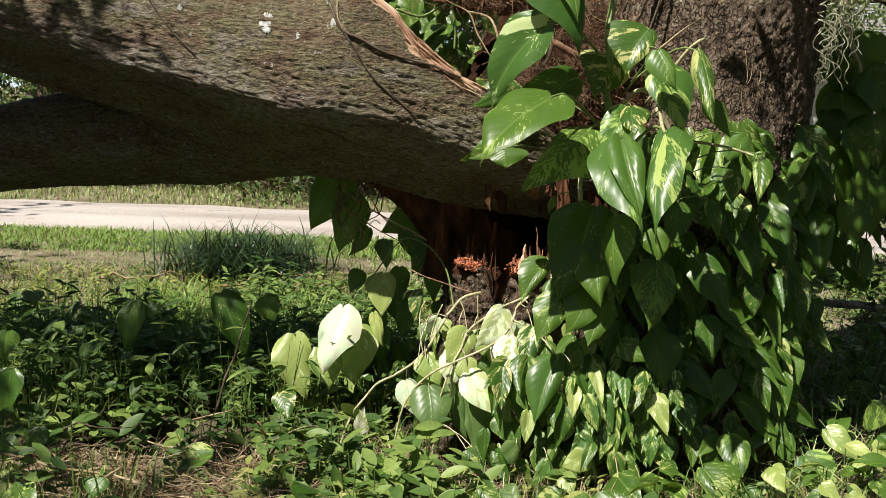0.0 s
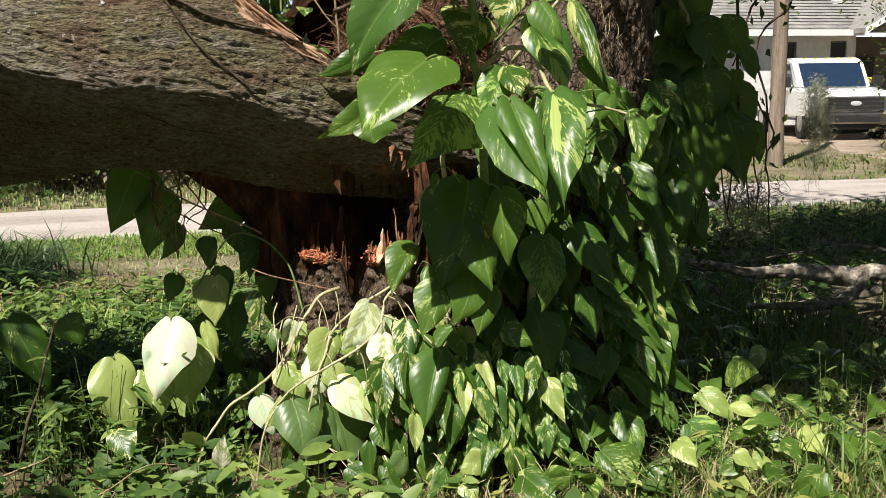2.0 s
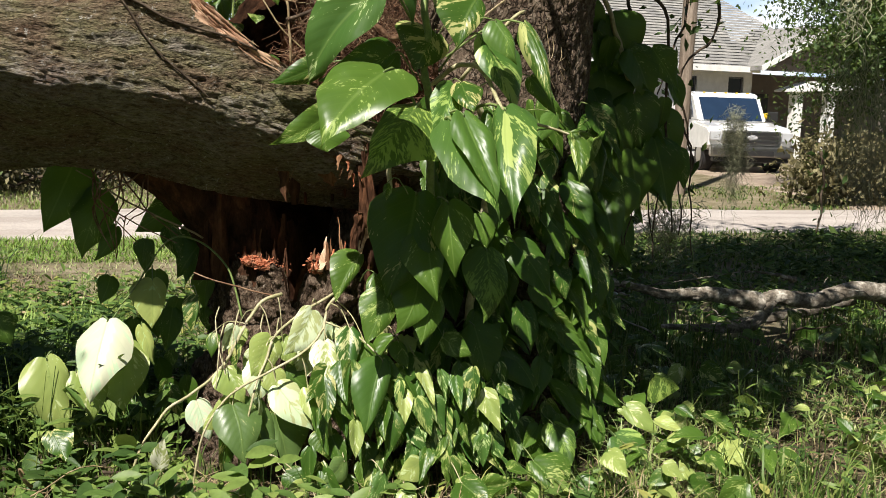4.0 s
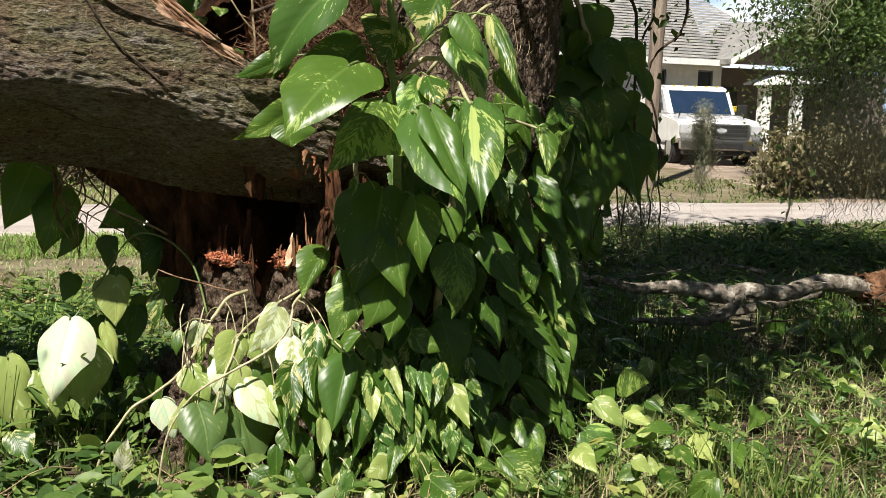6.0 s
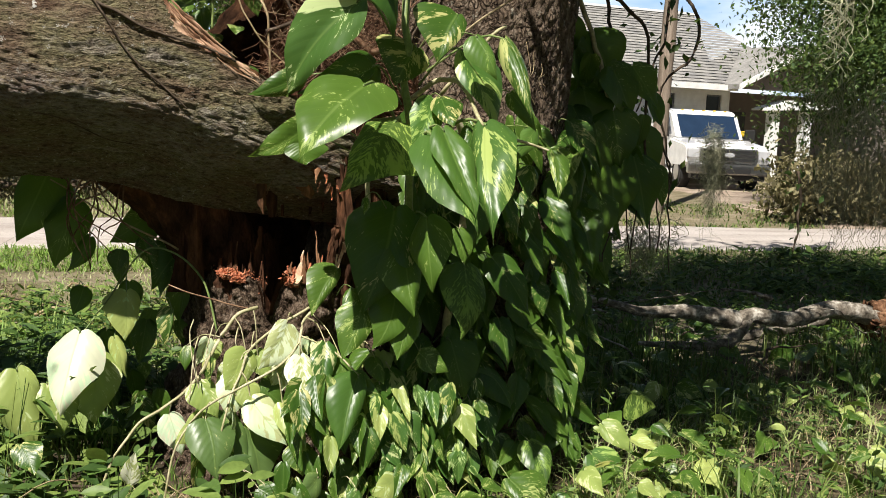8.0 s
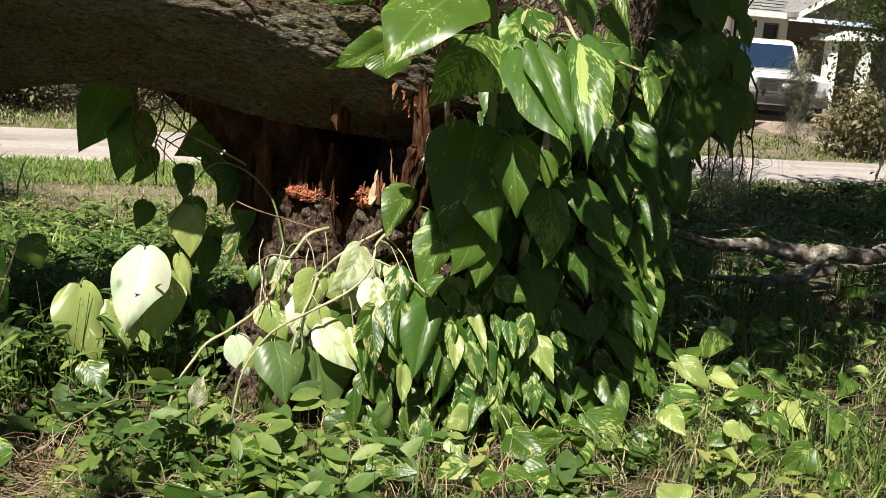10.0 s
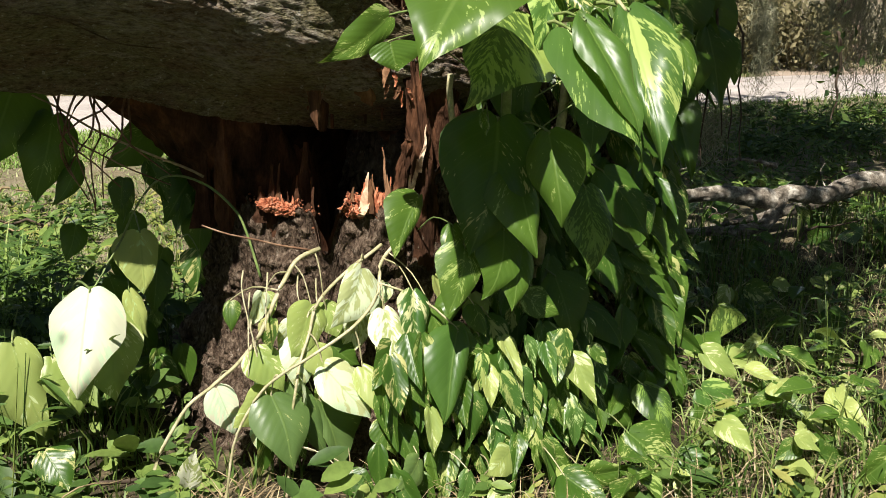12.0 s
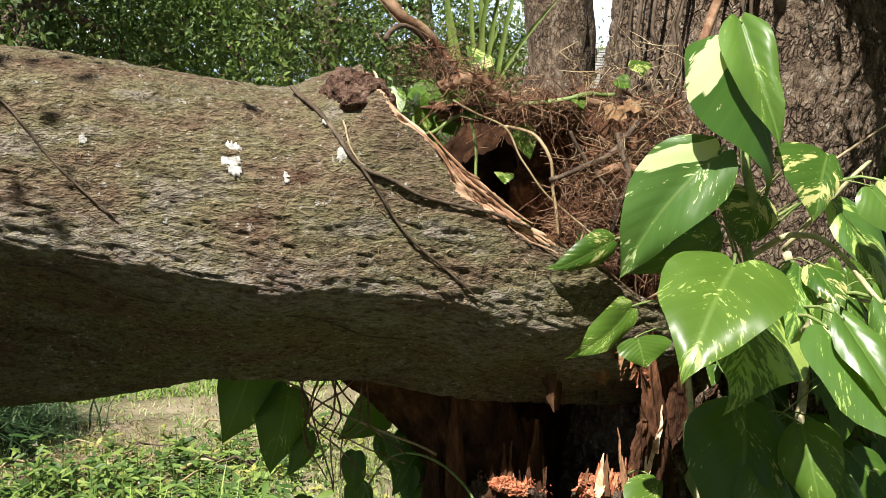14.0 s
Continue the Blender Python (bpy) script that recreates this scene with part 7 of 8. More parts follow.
    blades("dry_straw", x, y, r.uniform(0.03, 0.10, len(x)), r.uniform(0.004, 0.008, len(x)), STRAW, "dry grass litter on the lawn", 18, "straw", 2.2)
    x, y = strew(3600, 1.4, 5.4, 3.5, 6.4, 19, 0.2)
    blades("dry_straw", x, y, r.uniform(0.04, 0.2, len(x)), r.uniform(0.003, 0.006, len(x)), STRAW, "dry stalks among the creeping pothos", 20, "straw", 1.8)
    x, y = strew(1500, -0.8, 2.3, 3.2, 4.3, 93, 0.45)
    blades("grass", x, y, r.uniform(0.06, 0.24, len(x)), r.uniform(0.004, 0.010, len(x)), GRASS, "sunlit grass blades before the stump", 94, lean=1.4)
    x, y = strew(2200, -0.8, 2.6, 3.2, 4.6, 95, 0.4)
    blades("dry_straw", x, y, r.uniform(0.04, 0.2, len(x)), r.uniform(0.003, 0.006, len(x)), STRAW, "dry straw among the creeping leaves", 96, "straw", 2.0)
    x, y = strew(2600, 1.5, 5.2, 3.4, 5.9, 91, 0.4)
    blades("grass", x, y, r.uniform(0.06, 0.26, len(x)), r.uniform(0.004, 0.010, len(x)), LAWN, "bright sunlit grass blades and straw", 92, lean=1.8)
    x, y = strew(420, 1.7, 5.6, 3.1, 8.0, 71, 0.35)
    weeds("weeds", x, y, r.uniform(0.08, 0.4, len(x)), r.uniform(0.04, 0.10, len(x)), 9, WEED, "straggling green weeds between the fallen limbs", 72, 0.6)
    x, y = strew(800, -4.5, 1.2, 6.6, 9.4, 81, 0.2)
    weeds("weeds", x, y, r.uniform(0.03, 0.14, len(x)), r.uniform(0.03, 0.07, len(x)), 8, WEED_PALE, "small sunlit weeds on the lawn", 82, 0.8)
    x, y = strew(9000, -5.0, 1.5, 6.4, 9.6, 83, 0.3)
    blades("grass", x, y, r.uniform(0.03, 0.11, len(x)), r.uniform(0.004, 0.009, len(x)), GRASS, "sunlit grass beyond the fallen trunk", 84, lean=1.2)
    x, y = strew(420, -1.5, 0.4, 6.1, 8.6, 97, 0.4)
    weeds("weeds", x, y, r.uniform(0.08, 0.34, len(x)), r.uniform(0.05, 0.11, len(x)), 10, WEED, "leafy weeds behind the stump", 98, 0.7)
    x, y = strew(950, 3.0, 11.0, 7.3, 11.0, 99, 0.35)
    weeds("weeds", x, y, r.uniform(0.06, 0.24, len(x)), r.uniform(0.06, 0.13, len(x)), 11, WEED, "dark bushy weeds by the road", 101, 0.7)
    q = np.random.default_rng(8)
    x, y = q.normal(-1.0, 0.28, 900), q.normal(8.7, 0.3, 900)
    blades("dry_straw", x, y, q.uniform(0.05, 0.22, 900), q.uniform(0.004, 0.008, 900), STRAW, "heap of bleached dry stalks on the lawn", 103, "straw", 2.4)
    # pothos creeping over the ground on the sunny side
    for seed, (n, x0, x1, y0, y1, sz, lab) in enumerate(((150, 1.5, 4.4, 4.0, 5.5, 0.13, "creeping pothos with yellow-flecked leaves on the ground"), (120, -1.8, 2.1, 3.1, 4.3, 0.14, "creeping pothos at the foot of the stump"), (150, 2.0, 5.5, 5.6, 7.5, 0.15, "shaded pothos creeping round the fallen limb"))):
        vine = thing("creeping_pothos", ((x0 + x1) / 2, (y0 + y1) / 2, 0), lab, "vine", "pothos on the ground")
        x, y = strew(n, x0, x1, y0, y1, 30 + seed, 0.2)
        rr = np.random.default_rng(60 + seed)
        g = ground_z(x, y)
        for px, py, pz in zip(x, y, g):
            a, ln = rr.uniform(0, 2 * math.pi), sz * rr.uniform(0.6, 1.35)
            p = Vector((px, py, pz + rr.uniform(0.06, 0.22)))
            way = Vector((math.cos(a), math.sin(a) - 0.5, rr.normal(-0.35, 0.3))).normalized()
            style = ("green", "spot", "green")[seed] if rr.random() < 0.45 else ("lime", "lime", "spot")[seed] if rr.random() < 0.5 else "half"
            leaf(vine, p, p + way * ln, ln * rr.uniform(0.55, 0.8), style, int(rr.choice([0, 1, 3, 6, 7, 8])), petiole=False, facing=Vector((-0.1, -0.45, 1.0)), spin=0.6)
            st = along([(px + 0.01, py + 0.02, pz - 0.02), p + Vector((0, 0.01, -0.03)), p], 4)
            v, f = tubes(st[None], np.full((1, 4), 0.0022), 4)
            part("leaf_stalk", mesh_of("leaf_stalk", v, f, PETIOLE), vine)
    x, y = strew(2600, -2.6, -0.3, 5.7, 7.6, 141, 0.45)
    blades("grass", x, y, r.uniform(0.16, 0.46, len(x)), r.uniform(0.006, 0.013, len(x)), VERGE, "long sunlit grass beyond the fallen trunk", 142, lean=1.1)
    # a tangle of dead vine and rusty litter
    n = 2600
    a = np.stack([r.normal(-0.85, 0.38, n), r.normal(3.85, 0.28, n), np.abs(r.normal(0.03, 0.05, n))], 1)
    d = r.standard_normal((n, 3)) * np.array([0.09, 0.07, 0.02])
    paths = np.stack([a, a + d * 0.4 + r.standard_normal((n, 3)) * 0.02, a + d * 0.8 + r.standard_normal((n, 3)) * 0.02, a + d * 1.2], 1)
    for name, lo, hi, mat, lab in (("dead_vine_tangle", 0, 1900, STRAW, "bleached tangle of dead vines on the ground"), ("leaf_litter", 1900, n, ROOT, "rusty brown leaf litter and rootlets")):
        v, f = tubes(paths[lo:hi], np.tile([0.0022, 0.002, 0.0018, 0.0010], (hi - lo, 1)), 3)
        tagged(new(name, mesh_of(name, v, f, mat)), lab, "litter", kind="stuff")
    # tuft of lilyturf by the road
    rr = np.random.default_rng(5)
    n = 1200
    x, y = -1.75 + rr.normal(0, 0.27, n), 9.6 + rr.normal(0, 0.22, n)
    blades("lilyturf", x, y, rr.uniform(0.3, 0.62, n), rr.uniform(0.010, 0.018, n), LILY, "large tuft of dark arching lilyturf blades", 33, "grass tuft", 2.1)


ground_plants()


# ---- fallen limb with pale bark, and litter ----
def fallen_limb():
    base = thing("fallen_limb", (4.0, 6.4, 0), "pale lichen-grey limb lying on the ground with a broken rusty end", "branch")
    def limb(points, radii, seed):
        part("limb", trunk_mesh("limb", points, [0.98 * q for q in radii], BARK_PALE, 0.008, (0.05, 0.025), 36, 0.02, seed, 0.02), base)

    limb([(4.92, 6.42, 0.29), (4.5, 6.38, 0.35), (4.15, 6.34, 0.30), (3.85, 6.36, 0.33), (3.68, 6.36, 0.29)], [0.085, 0.075, 0.07, 0.066, 0.06], 41)
    limb([(3.72, 6.36, 0.30), (3.35, 6.40, 0.36), (3.05, 6.44, 0.36), (2.75, 6.52, 0.43), (2.4, 6.62, 0.44)], [0.055, 0.047, 0.042, 0.035, 0.025], 42)
    limb([(3.8, 6.36, 0.30), (3.62, 6.30, 0.17), (3.35, 6.33, 0.15), (3.0, 6.38, 0.17)], [0.05, 0.042, 0.034, 0.022], 43)
    limb([(4.65, 6.55, 0.26), (4.25, 6.6, 0.17), (3.85, 6.58, 0.13), (3.35, 6.6, 0.10)], [0.045, 0.038, 0.03, 0.018], 44)
    limb([(5.0, 7.6, 0.20), (4.6, 7.6, 0.28), (4.1, 7.6, 0.24), (3.5, 7.6, 0.18)], [0.02, 0.018, 0.016, 0.01], 45)
    me = trunk_mesh("broken_end", [(5.45, 6.54, 0.04), (5.2, 6.48, 0.15), (5.0, 6.44, 0.25), (4.84, 6.42, 0.30)], [0.20, 0.19, 0.15, 0.085], SPLINT, 0.035, (0.3, 0.025), 70, 0.015, 3, 0.08)
    part("broken_end", me, base, "rusty brown splintered wood")
    rng = np.random.default_rng(17)
    for k in range(40):
        a = np.array([rng.uniform(2.4, 5.8), rng.uniform(5.9, 8.2), rng.uniform(0.02, 0.25)])
        d = np.array([rng.uniform(-0.6, 0.6), rng.uniform(-0.3, 0.3), rng.uniform(-0.05, 0.25)])
        stick("twig", [a, a + d * 0.5 + rng.uniform(-0.08, 0.08, 3), a + d], rng.uniform(0.004, 0.012), 0.002, BARK_PALE if k % 3 == 0 else TWIG, base, n=12, sides=5, rough=0.12)
    lit = thing("broken_sticks", (-1.5, 4.4, 0), "bare broken sticks lying in the grass", "sticks")
    for k in range(40):
        a = np.array([rng.uniform(-2.2, -0.4), rng.uniform(4.0, 4.9), rng.uniform(0.02, 0.10)])
        d = np.array([rng.uniform(-0.5, 0.5), rng.uniform(-0.2, 0.2), rng.uniform(-0.02, 0.10)])
        stick("stick", [a, a + d * 0.5 + rng.uniform(-0.05, 0.05, 3), a + d], rng.uniform(0.003, 0.009), 0.002, STRAW if k % 2 else TWIG, lit, n=10, sides=5, rough=0.08)
    stick("stick", [(-2.1, 4.1, 0.16), (-1.75, 4.05, 0.20), (-1.4, 4.0, 0.16), (-1.05, 3.95, 0.12), (-0.8, 3.9, 0.06)], 0.007, 0.004, STRAW, lit, n=20, sides=6, rough=0.03)
    stick("stick", [(-1.35, 3.9, 0.03), (-1.25, 3.9, 0.13), (-1.15, 3.92, 0.20)], 0.006, 0.004, STRAW, lit, n=10, sides=6, rough=0.02)
    for k in range(14):
        a = np.array([rng.uniform(-3.5, 0.2), rng.uniform(7.2, 9.5), 0.04])
        d = np.array([rng.uniform(-0.8, 0.8), rng.uniform(-0.2, 0.2), rng.uniform(0, 0.12)])
        stick("stick", [a, a + d * 0.5 + rng.uniform(-0.05, 0.05, 3), a + d], rng.uniform(0.006, 0.016), 0.003, STRAW if k % 2 else TWIG, lit, n=10, sides=5, rough=0.1)
    stick("stick", [(-1.05, 5.2, 0.05), (-0.98, 5.2, 0.35), (-0.9, 5.2, 0.62)], 0.008, 0.004, TWIG, lit, n=14, rough=0.05)


fallen_limb()


def strap_plant():
    base = thing("strap_leaved_plant", (0.46, 6.0, 1.9), "tuft of long bright green strap leaves behind the fork", "plant")
    rng = np.random.default_rng(3)
    for k in range(9):
        a = np.array([0.46 + rng.uniform(-0.06, 0.06), 6.0, 2.0])
        e = a + np.array([rng.uniform(-0.22, 0.45), rng.uniform(-0.1, 0.1), rng.uniform(0.45, 0.9)])
        c = along([a, (a + e) / 2 + np.array([rng.uniform(-0.05, 0.02), 0, 0.06]), e], 9)
        w = 0.011 * np.array([0.7, 0.9, 1, 1, 0.95, 0.85, 0.6, 0.35, 0.03])
        v = np.concatenate([c - np.stack([w, 0 * w, 0 * w], 1), c + np.stack([0 * w, w * 0.5, 0 * w], 1), c + np.stack([w, 0 * w, 0 * w], 1)])
        q = np.arange(27).reshape(3, 9)
        f = np.stack([q[:-1, :-1], q[:-1, 1:], q[1:, 1:], q[1:, :-1]], -1).reshape(-1, 4)
        part("strap_leaf", mesh_of("strap_leaf", v, f, GRASS), base)
    stick("vine", [(0.2, 5.4, 1.7), (0.32, 5.7, 1.95), (0.45, 5.95, 2.02)], 0.02, 0.015, STEM, base, n=12, rough=0.03)


strap_plant()

feeder = thing("aerial_roots", (1.35, 4.9, 1.55), "thin pale aerial roots dangling from the vine", "roots")
for q in range(5):
    x = 1.28 + 0.03 * q
    stick("rootlet", [(x, 4.72, 1.86 - 0.03 * q), (x + pick.uniform(-0.03, 0.03), 4.70, 1.72), (x + pick.uniform(-0.03, 0.04), 4.70, 1.55 + 0.04 * q)], 0.0016, 0.0009, STRAW, feeder, n=18, sides=4, rough=0.08)


# ---- hanging moss ----
def moss(name, places, length, n, seed, label, spread=0.06, thick=0.0022, group=""):
    rng = np.random.default_rng(seed)
    pts = np.asarray(places, float)
    a = pts[rng.integers(0, len(pts), n)] + rng.standard_normal((n, 3)) * np.array([spread, spread, spread])
    m = 15
    u = np.linspace(0, 1, m)
    ln = length * rng.uniform(0.35, 1.0, n)
    ph = rng.uniform(0, 6.28, (n, 2))
    paths = np.zeros((n, m, 3))
    amp = rng.uniform(0.012, 0.05, n) * min(1, length * 2)
    turns = rng.uniform(8, 22, n)
    for k in range(m):
        paths[:, k] = a + np.stack([amp * np.sin(u[k] * turns + ph[:, 0]) + 0.10 * length * u[k] * np.sin(ph[:, 1] * 3), amp * np.cos(u[k] * turns + ph[:, 1]), -ln * u[k] + 0.3 * amp * np.sin(u[k] * turns * 1.3)], 1)
    v, f = tubes(paths, np.tile(np.linspace(thick, thick * 0.5, m), (n, 1)), 3)
    return tagged(new(name, mesh_of(name, v, f, MOSS)), label, "moss", group, "stuff")


moss("spanish_moss", [(0.87, 2.4, 1.92), (0.86, 2.4, 1.86), (0.84, 2.38, 1.80)], 0.14, 46, 1, "pale tangled strands of hanging moss", 0.018, 0.0016)
moss("spanish_moss", [(3.17, 6.0, 1.52), (3.20, 6.0, 1.45), (3.18, 6.0, 1.35)], 0.46, 190, 2, "grey-green veil of moss before the drive", 0.03, 0.0013)
moss("spanish_moss", [(5.75 + 0.16 * k, 8.0 + 0.1 * math.sin(k * 2), 1.75 + 0.25 * math.sin(k * 1.7)) for k in range(10)] + [(5.9 + 0.14 * k, 8.1, 1.25 + 0.2 * math.sin(k * 2.3)) for k in range(9)], 0.6, 800, 3, "thick curtain of pale hanging moss in sun", 0.13, 0.0027)
moss("spanish_moss", [(2.45, 5.6, 0.95), (2.55, 5.7, 0.95), (2.65, 5.8, 0.9)], 0.22, 160, 4, "moss caught on hanging twigs", 0.08)


def hanging_branch():
    base = thing("hanging_branch", (2.9, 6.2, 1.0), "dark drooping branch with small leathery leaves", "branch")
    rng = np.random.default_rng(23)
    ends = []
    for pts in ([(2.75, 6.3, 2.9), (2.95, 6.25, 2.3), (2.85, 6.2, 1.9), (2.75, 6.2, 1.6)], [(2.95, 6.25, 2.4), (3.12, 6.2, 2.15), (3.1, 6.2, 1.95), (2.9, 6.2, 1.72), (3.0, 6.2, 1.3), (2.98, 6.2, 1.0)], [(2.4, 6.2, 2.5), (2.55, 6.2, 2.0), (2.5, 6.2, 1.5), (2.6, 6.2, 0.9)],
                [(2.5, 6.2, 1.1), (2.6, 6.2, 0.8), (2.62, 6.2, 0.6)], [(2.2, 6.0, 1.2), (2.3, 6.0, 0.8), (2.42, 6.0, 0.55)], [(4.05, 6.3, 1.3), (4.1, 6.3, 1.0), (4.08, 6.3, 0.75)]):
        stick("branchlet", pts, 0.012, 0.004, TWIG, base, n=24, sides=6, rough=0.06)
        ends += list(along(pts, 24))
    ends = np.array(ends)
    leaves_cloud("foliage", ends[rng.integers(0, len(ends), 260)], 0.06, 0.075, OAK, base, 5)


hanging_branch()


# ---- distance: sky, trees, house, vehicles, pole ----
def far_sky():
    """Bright hazy sky far behind everything."""
    m, nt, b = nodes_of("hazy_sky")
    e = nt.nodes.new("ShaderNodeEmission")
    col = ramp(nt, noise_of(nt, stretched(nt, (0.01, 0.01, 0.03)), 1.2, 5), [(0.4, (0.36, 0.55, 0.85)), (0.62, (0.85, 0.9, 0.95))])
    nt.links.new(col, e.inputs[0])
    e.inputs[1].default_value = 0.8
    nt.links.new(e.outputs[0], nt.nodes["Material Output"].inputs[0])
    a = np.linspace(-0.75, 1.05, 25)
    v = np.concatenate([np.stack([np.sin(a) * 300, np.cos(a) * 300, a * 0 + z], 1) for z in (-1.0, 110.0)])
    k = np.arange(50).reshape(2, 25)
    f = np.stack([k[:-1, :-1], k[:-1, 1:], k[1:, 1:], k[1:, :-1]], -1).reshape(-1, 4)
    tagged(new("backdrop", mesh_of("backdrop", v, f, m)), "pale blue hazy sky with thin cloud", "sky", kind="structure")


far_sky()
for k, (x, y, h, g, cr, n, lean) in enumerate(((-1.6, 18.5, 9, 0.30, 3.2, 9500, (0.3, 0)), (0.75, 22.0, 10, 0.30, 3.4, 9500, (-0.3, 0)), (-7.5, 21.0, 9, 0.32, 3.6, 8000, (0, 0)), (4.2, 25.0, 11, 0.34, 4.0, 9500, (0.4, 0)),
                                               (-3.5, 27.0, 12, 0.35, 4.4, 9500, (0, 0)), (8.0, 29.0, 11, 0.34, 4.2, 8000, (0, 0)), (1.8, 33.0, 13, 0.36, 5.0, 9500, (0, 0)), (-11, 30.0, 12, 0.36, 5.0, 8000, (0, 0)), (6.5, 40.0, 14, 0.4, 6.0, 8000, (0, 0)))):
    tree((x, y, 0), h, g, cr, int(n * 2.4), 200 + k, "leafy tree with a grey trunk across the road", OAK_SUNNY if k % 2 else OAK, lean=lean, low=-0.25, leaf=0.125, group="trees across the road", hang=4.0)
# unseen trees behind and beside the path, added to block sky light and dapple the fallen trunk
for k, (x, y, h, cr) in enumerate(((-6.5, 0.5, 8.0, 3.6), (5.5, -3.0, 7.0, 3.0), (-2.5, -9.0, 7.5, 3.6), (4.0, -9.5, 7.5, 3.6), (-9.5, -5.0, 8.0, 3.6), (10.5, -1.0, 8.0, 3.8), (11.5, 6.0, 8.0, 3.4), (-10.5, 6.5, 8.0, 3.6))):
    tree((x, y, 0), h, 0.3, cr, 3800, 400 + k, "unseen leafy oak added to hold back sky light", low=-0.1, leaf=0.27, group="oaks round the clearing")
# bough out of view, added to throw shade on the log's left end
edge = thing("shade_bough", (-2.0, 3.4, 3.9), "unseen leafy oak bough added to shade the fallen trunk", "bough")
stick("limb", [(-6.45, 0.95, 3.2), (-5.45, 1.85, 4.1), (-4.05, 2.92, 4.3), (-2.7, 3.72, 4.1)], 0.09, 0.02, BARK_TREE, edge, n=24, sides=8, rough=0.15)
leaves_cloud("foliage", along([(-4.05, 2.92, 4.3), (-3.35, 3.42, 4.25), (-2.7, 3.72, 4.1)], 60)[np.random.default_rng(5).integers(0, 60, 2200)], 0.24, 0.07, OAK, edge, 8)
tree((1.85, 8.1, 0), 9, 0.24, 2.6, 2500, 301, "grey-barked tree standing behind the fork", low=0.6, leaf=0.12)
tree((14.9, 15.9, 0), 6.5, 0.26, 3.1, 46000, 302, "dark leafy oak by the drive with low hanging limbs", low=0.15, leaf=0.095, hang=1.5)
tree((20.8, 16.8, 0), 7.5, 0.3, 3.4, 9000, 303, "dark oak beyond the drive", low=-0.2, leaf=0.16, hang=3.0)


def brush(place, size, n, seed, label, mat=None):
    """A heap of cut branches with wilting leaves."""
    rng = np.random.default_rng(seed)
    base = thing("brush_pile", place, label, "brush pile")
    ends = []
    for k in range(16):
        a = np.array(place) + rng.uniform(-0.7, 0.7, 3) * np.array(size) * (1, 1, 0) + (0, 0, rng.uniform(0, size[2] * 0.4))
        b = a + rng.uniform(-1, 1, 3) * np.array(size) * (0.8, 0.5, 0.3) + (0, 0, size[2] * 0.5)
        stick("cut_branch", [a, (a + b) / 2 + (0, 0, 0.1), b], 0.03, 0.008, TWIG, base, n=8, sides=5, rough=0.2)
        ends += list(along([a, (a + b) / 2 + (0, 0, 0.1), b], 10))
    ends = np.array(ends)
    leaves_cloud("wilting_leaves", ends[rng.integers(0, len(ends), n)], 0.2, 0.11, mat or OAK_DRY, base, seed, droop=0.6)


brush((12.3, 15.2, 0), (1.7, 0.9, 1.0), 6500, 1, "heap of cut branches with wilting leaves by the drive")
brush((15.5, 16.6, 0), (1.6, 0.9, 0.9), 2600, 2, "long heap of wilting branches across the road")
brush((-1.0, 17.6, 0), (3.5, 0.9, 0.5), 5000, 3, "low heap of grey cut brush across the road")
brush((-7.5, 17.8, 0), (3.5, 0.9, 0.5), 5000, 4, "low heap of grey cut brush across the road")
brush((3.6, 17.0, 0), (2.6, 0.9, 0.8), 4000, 5, "low brush beside the pole", OAK)


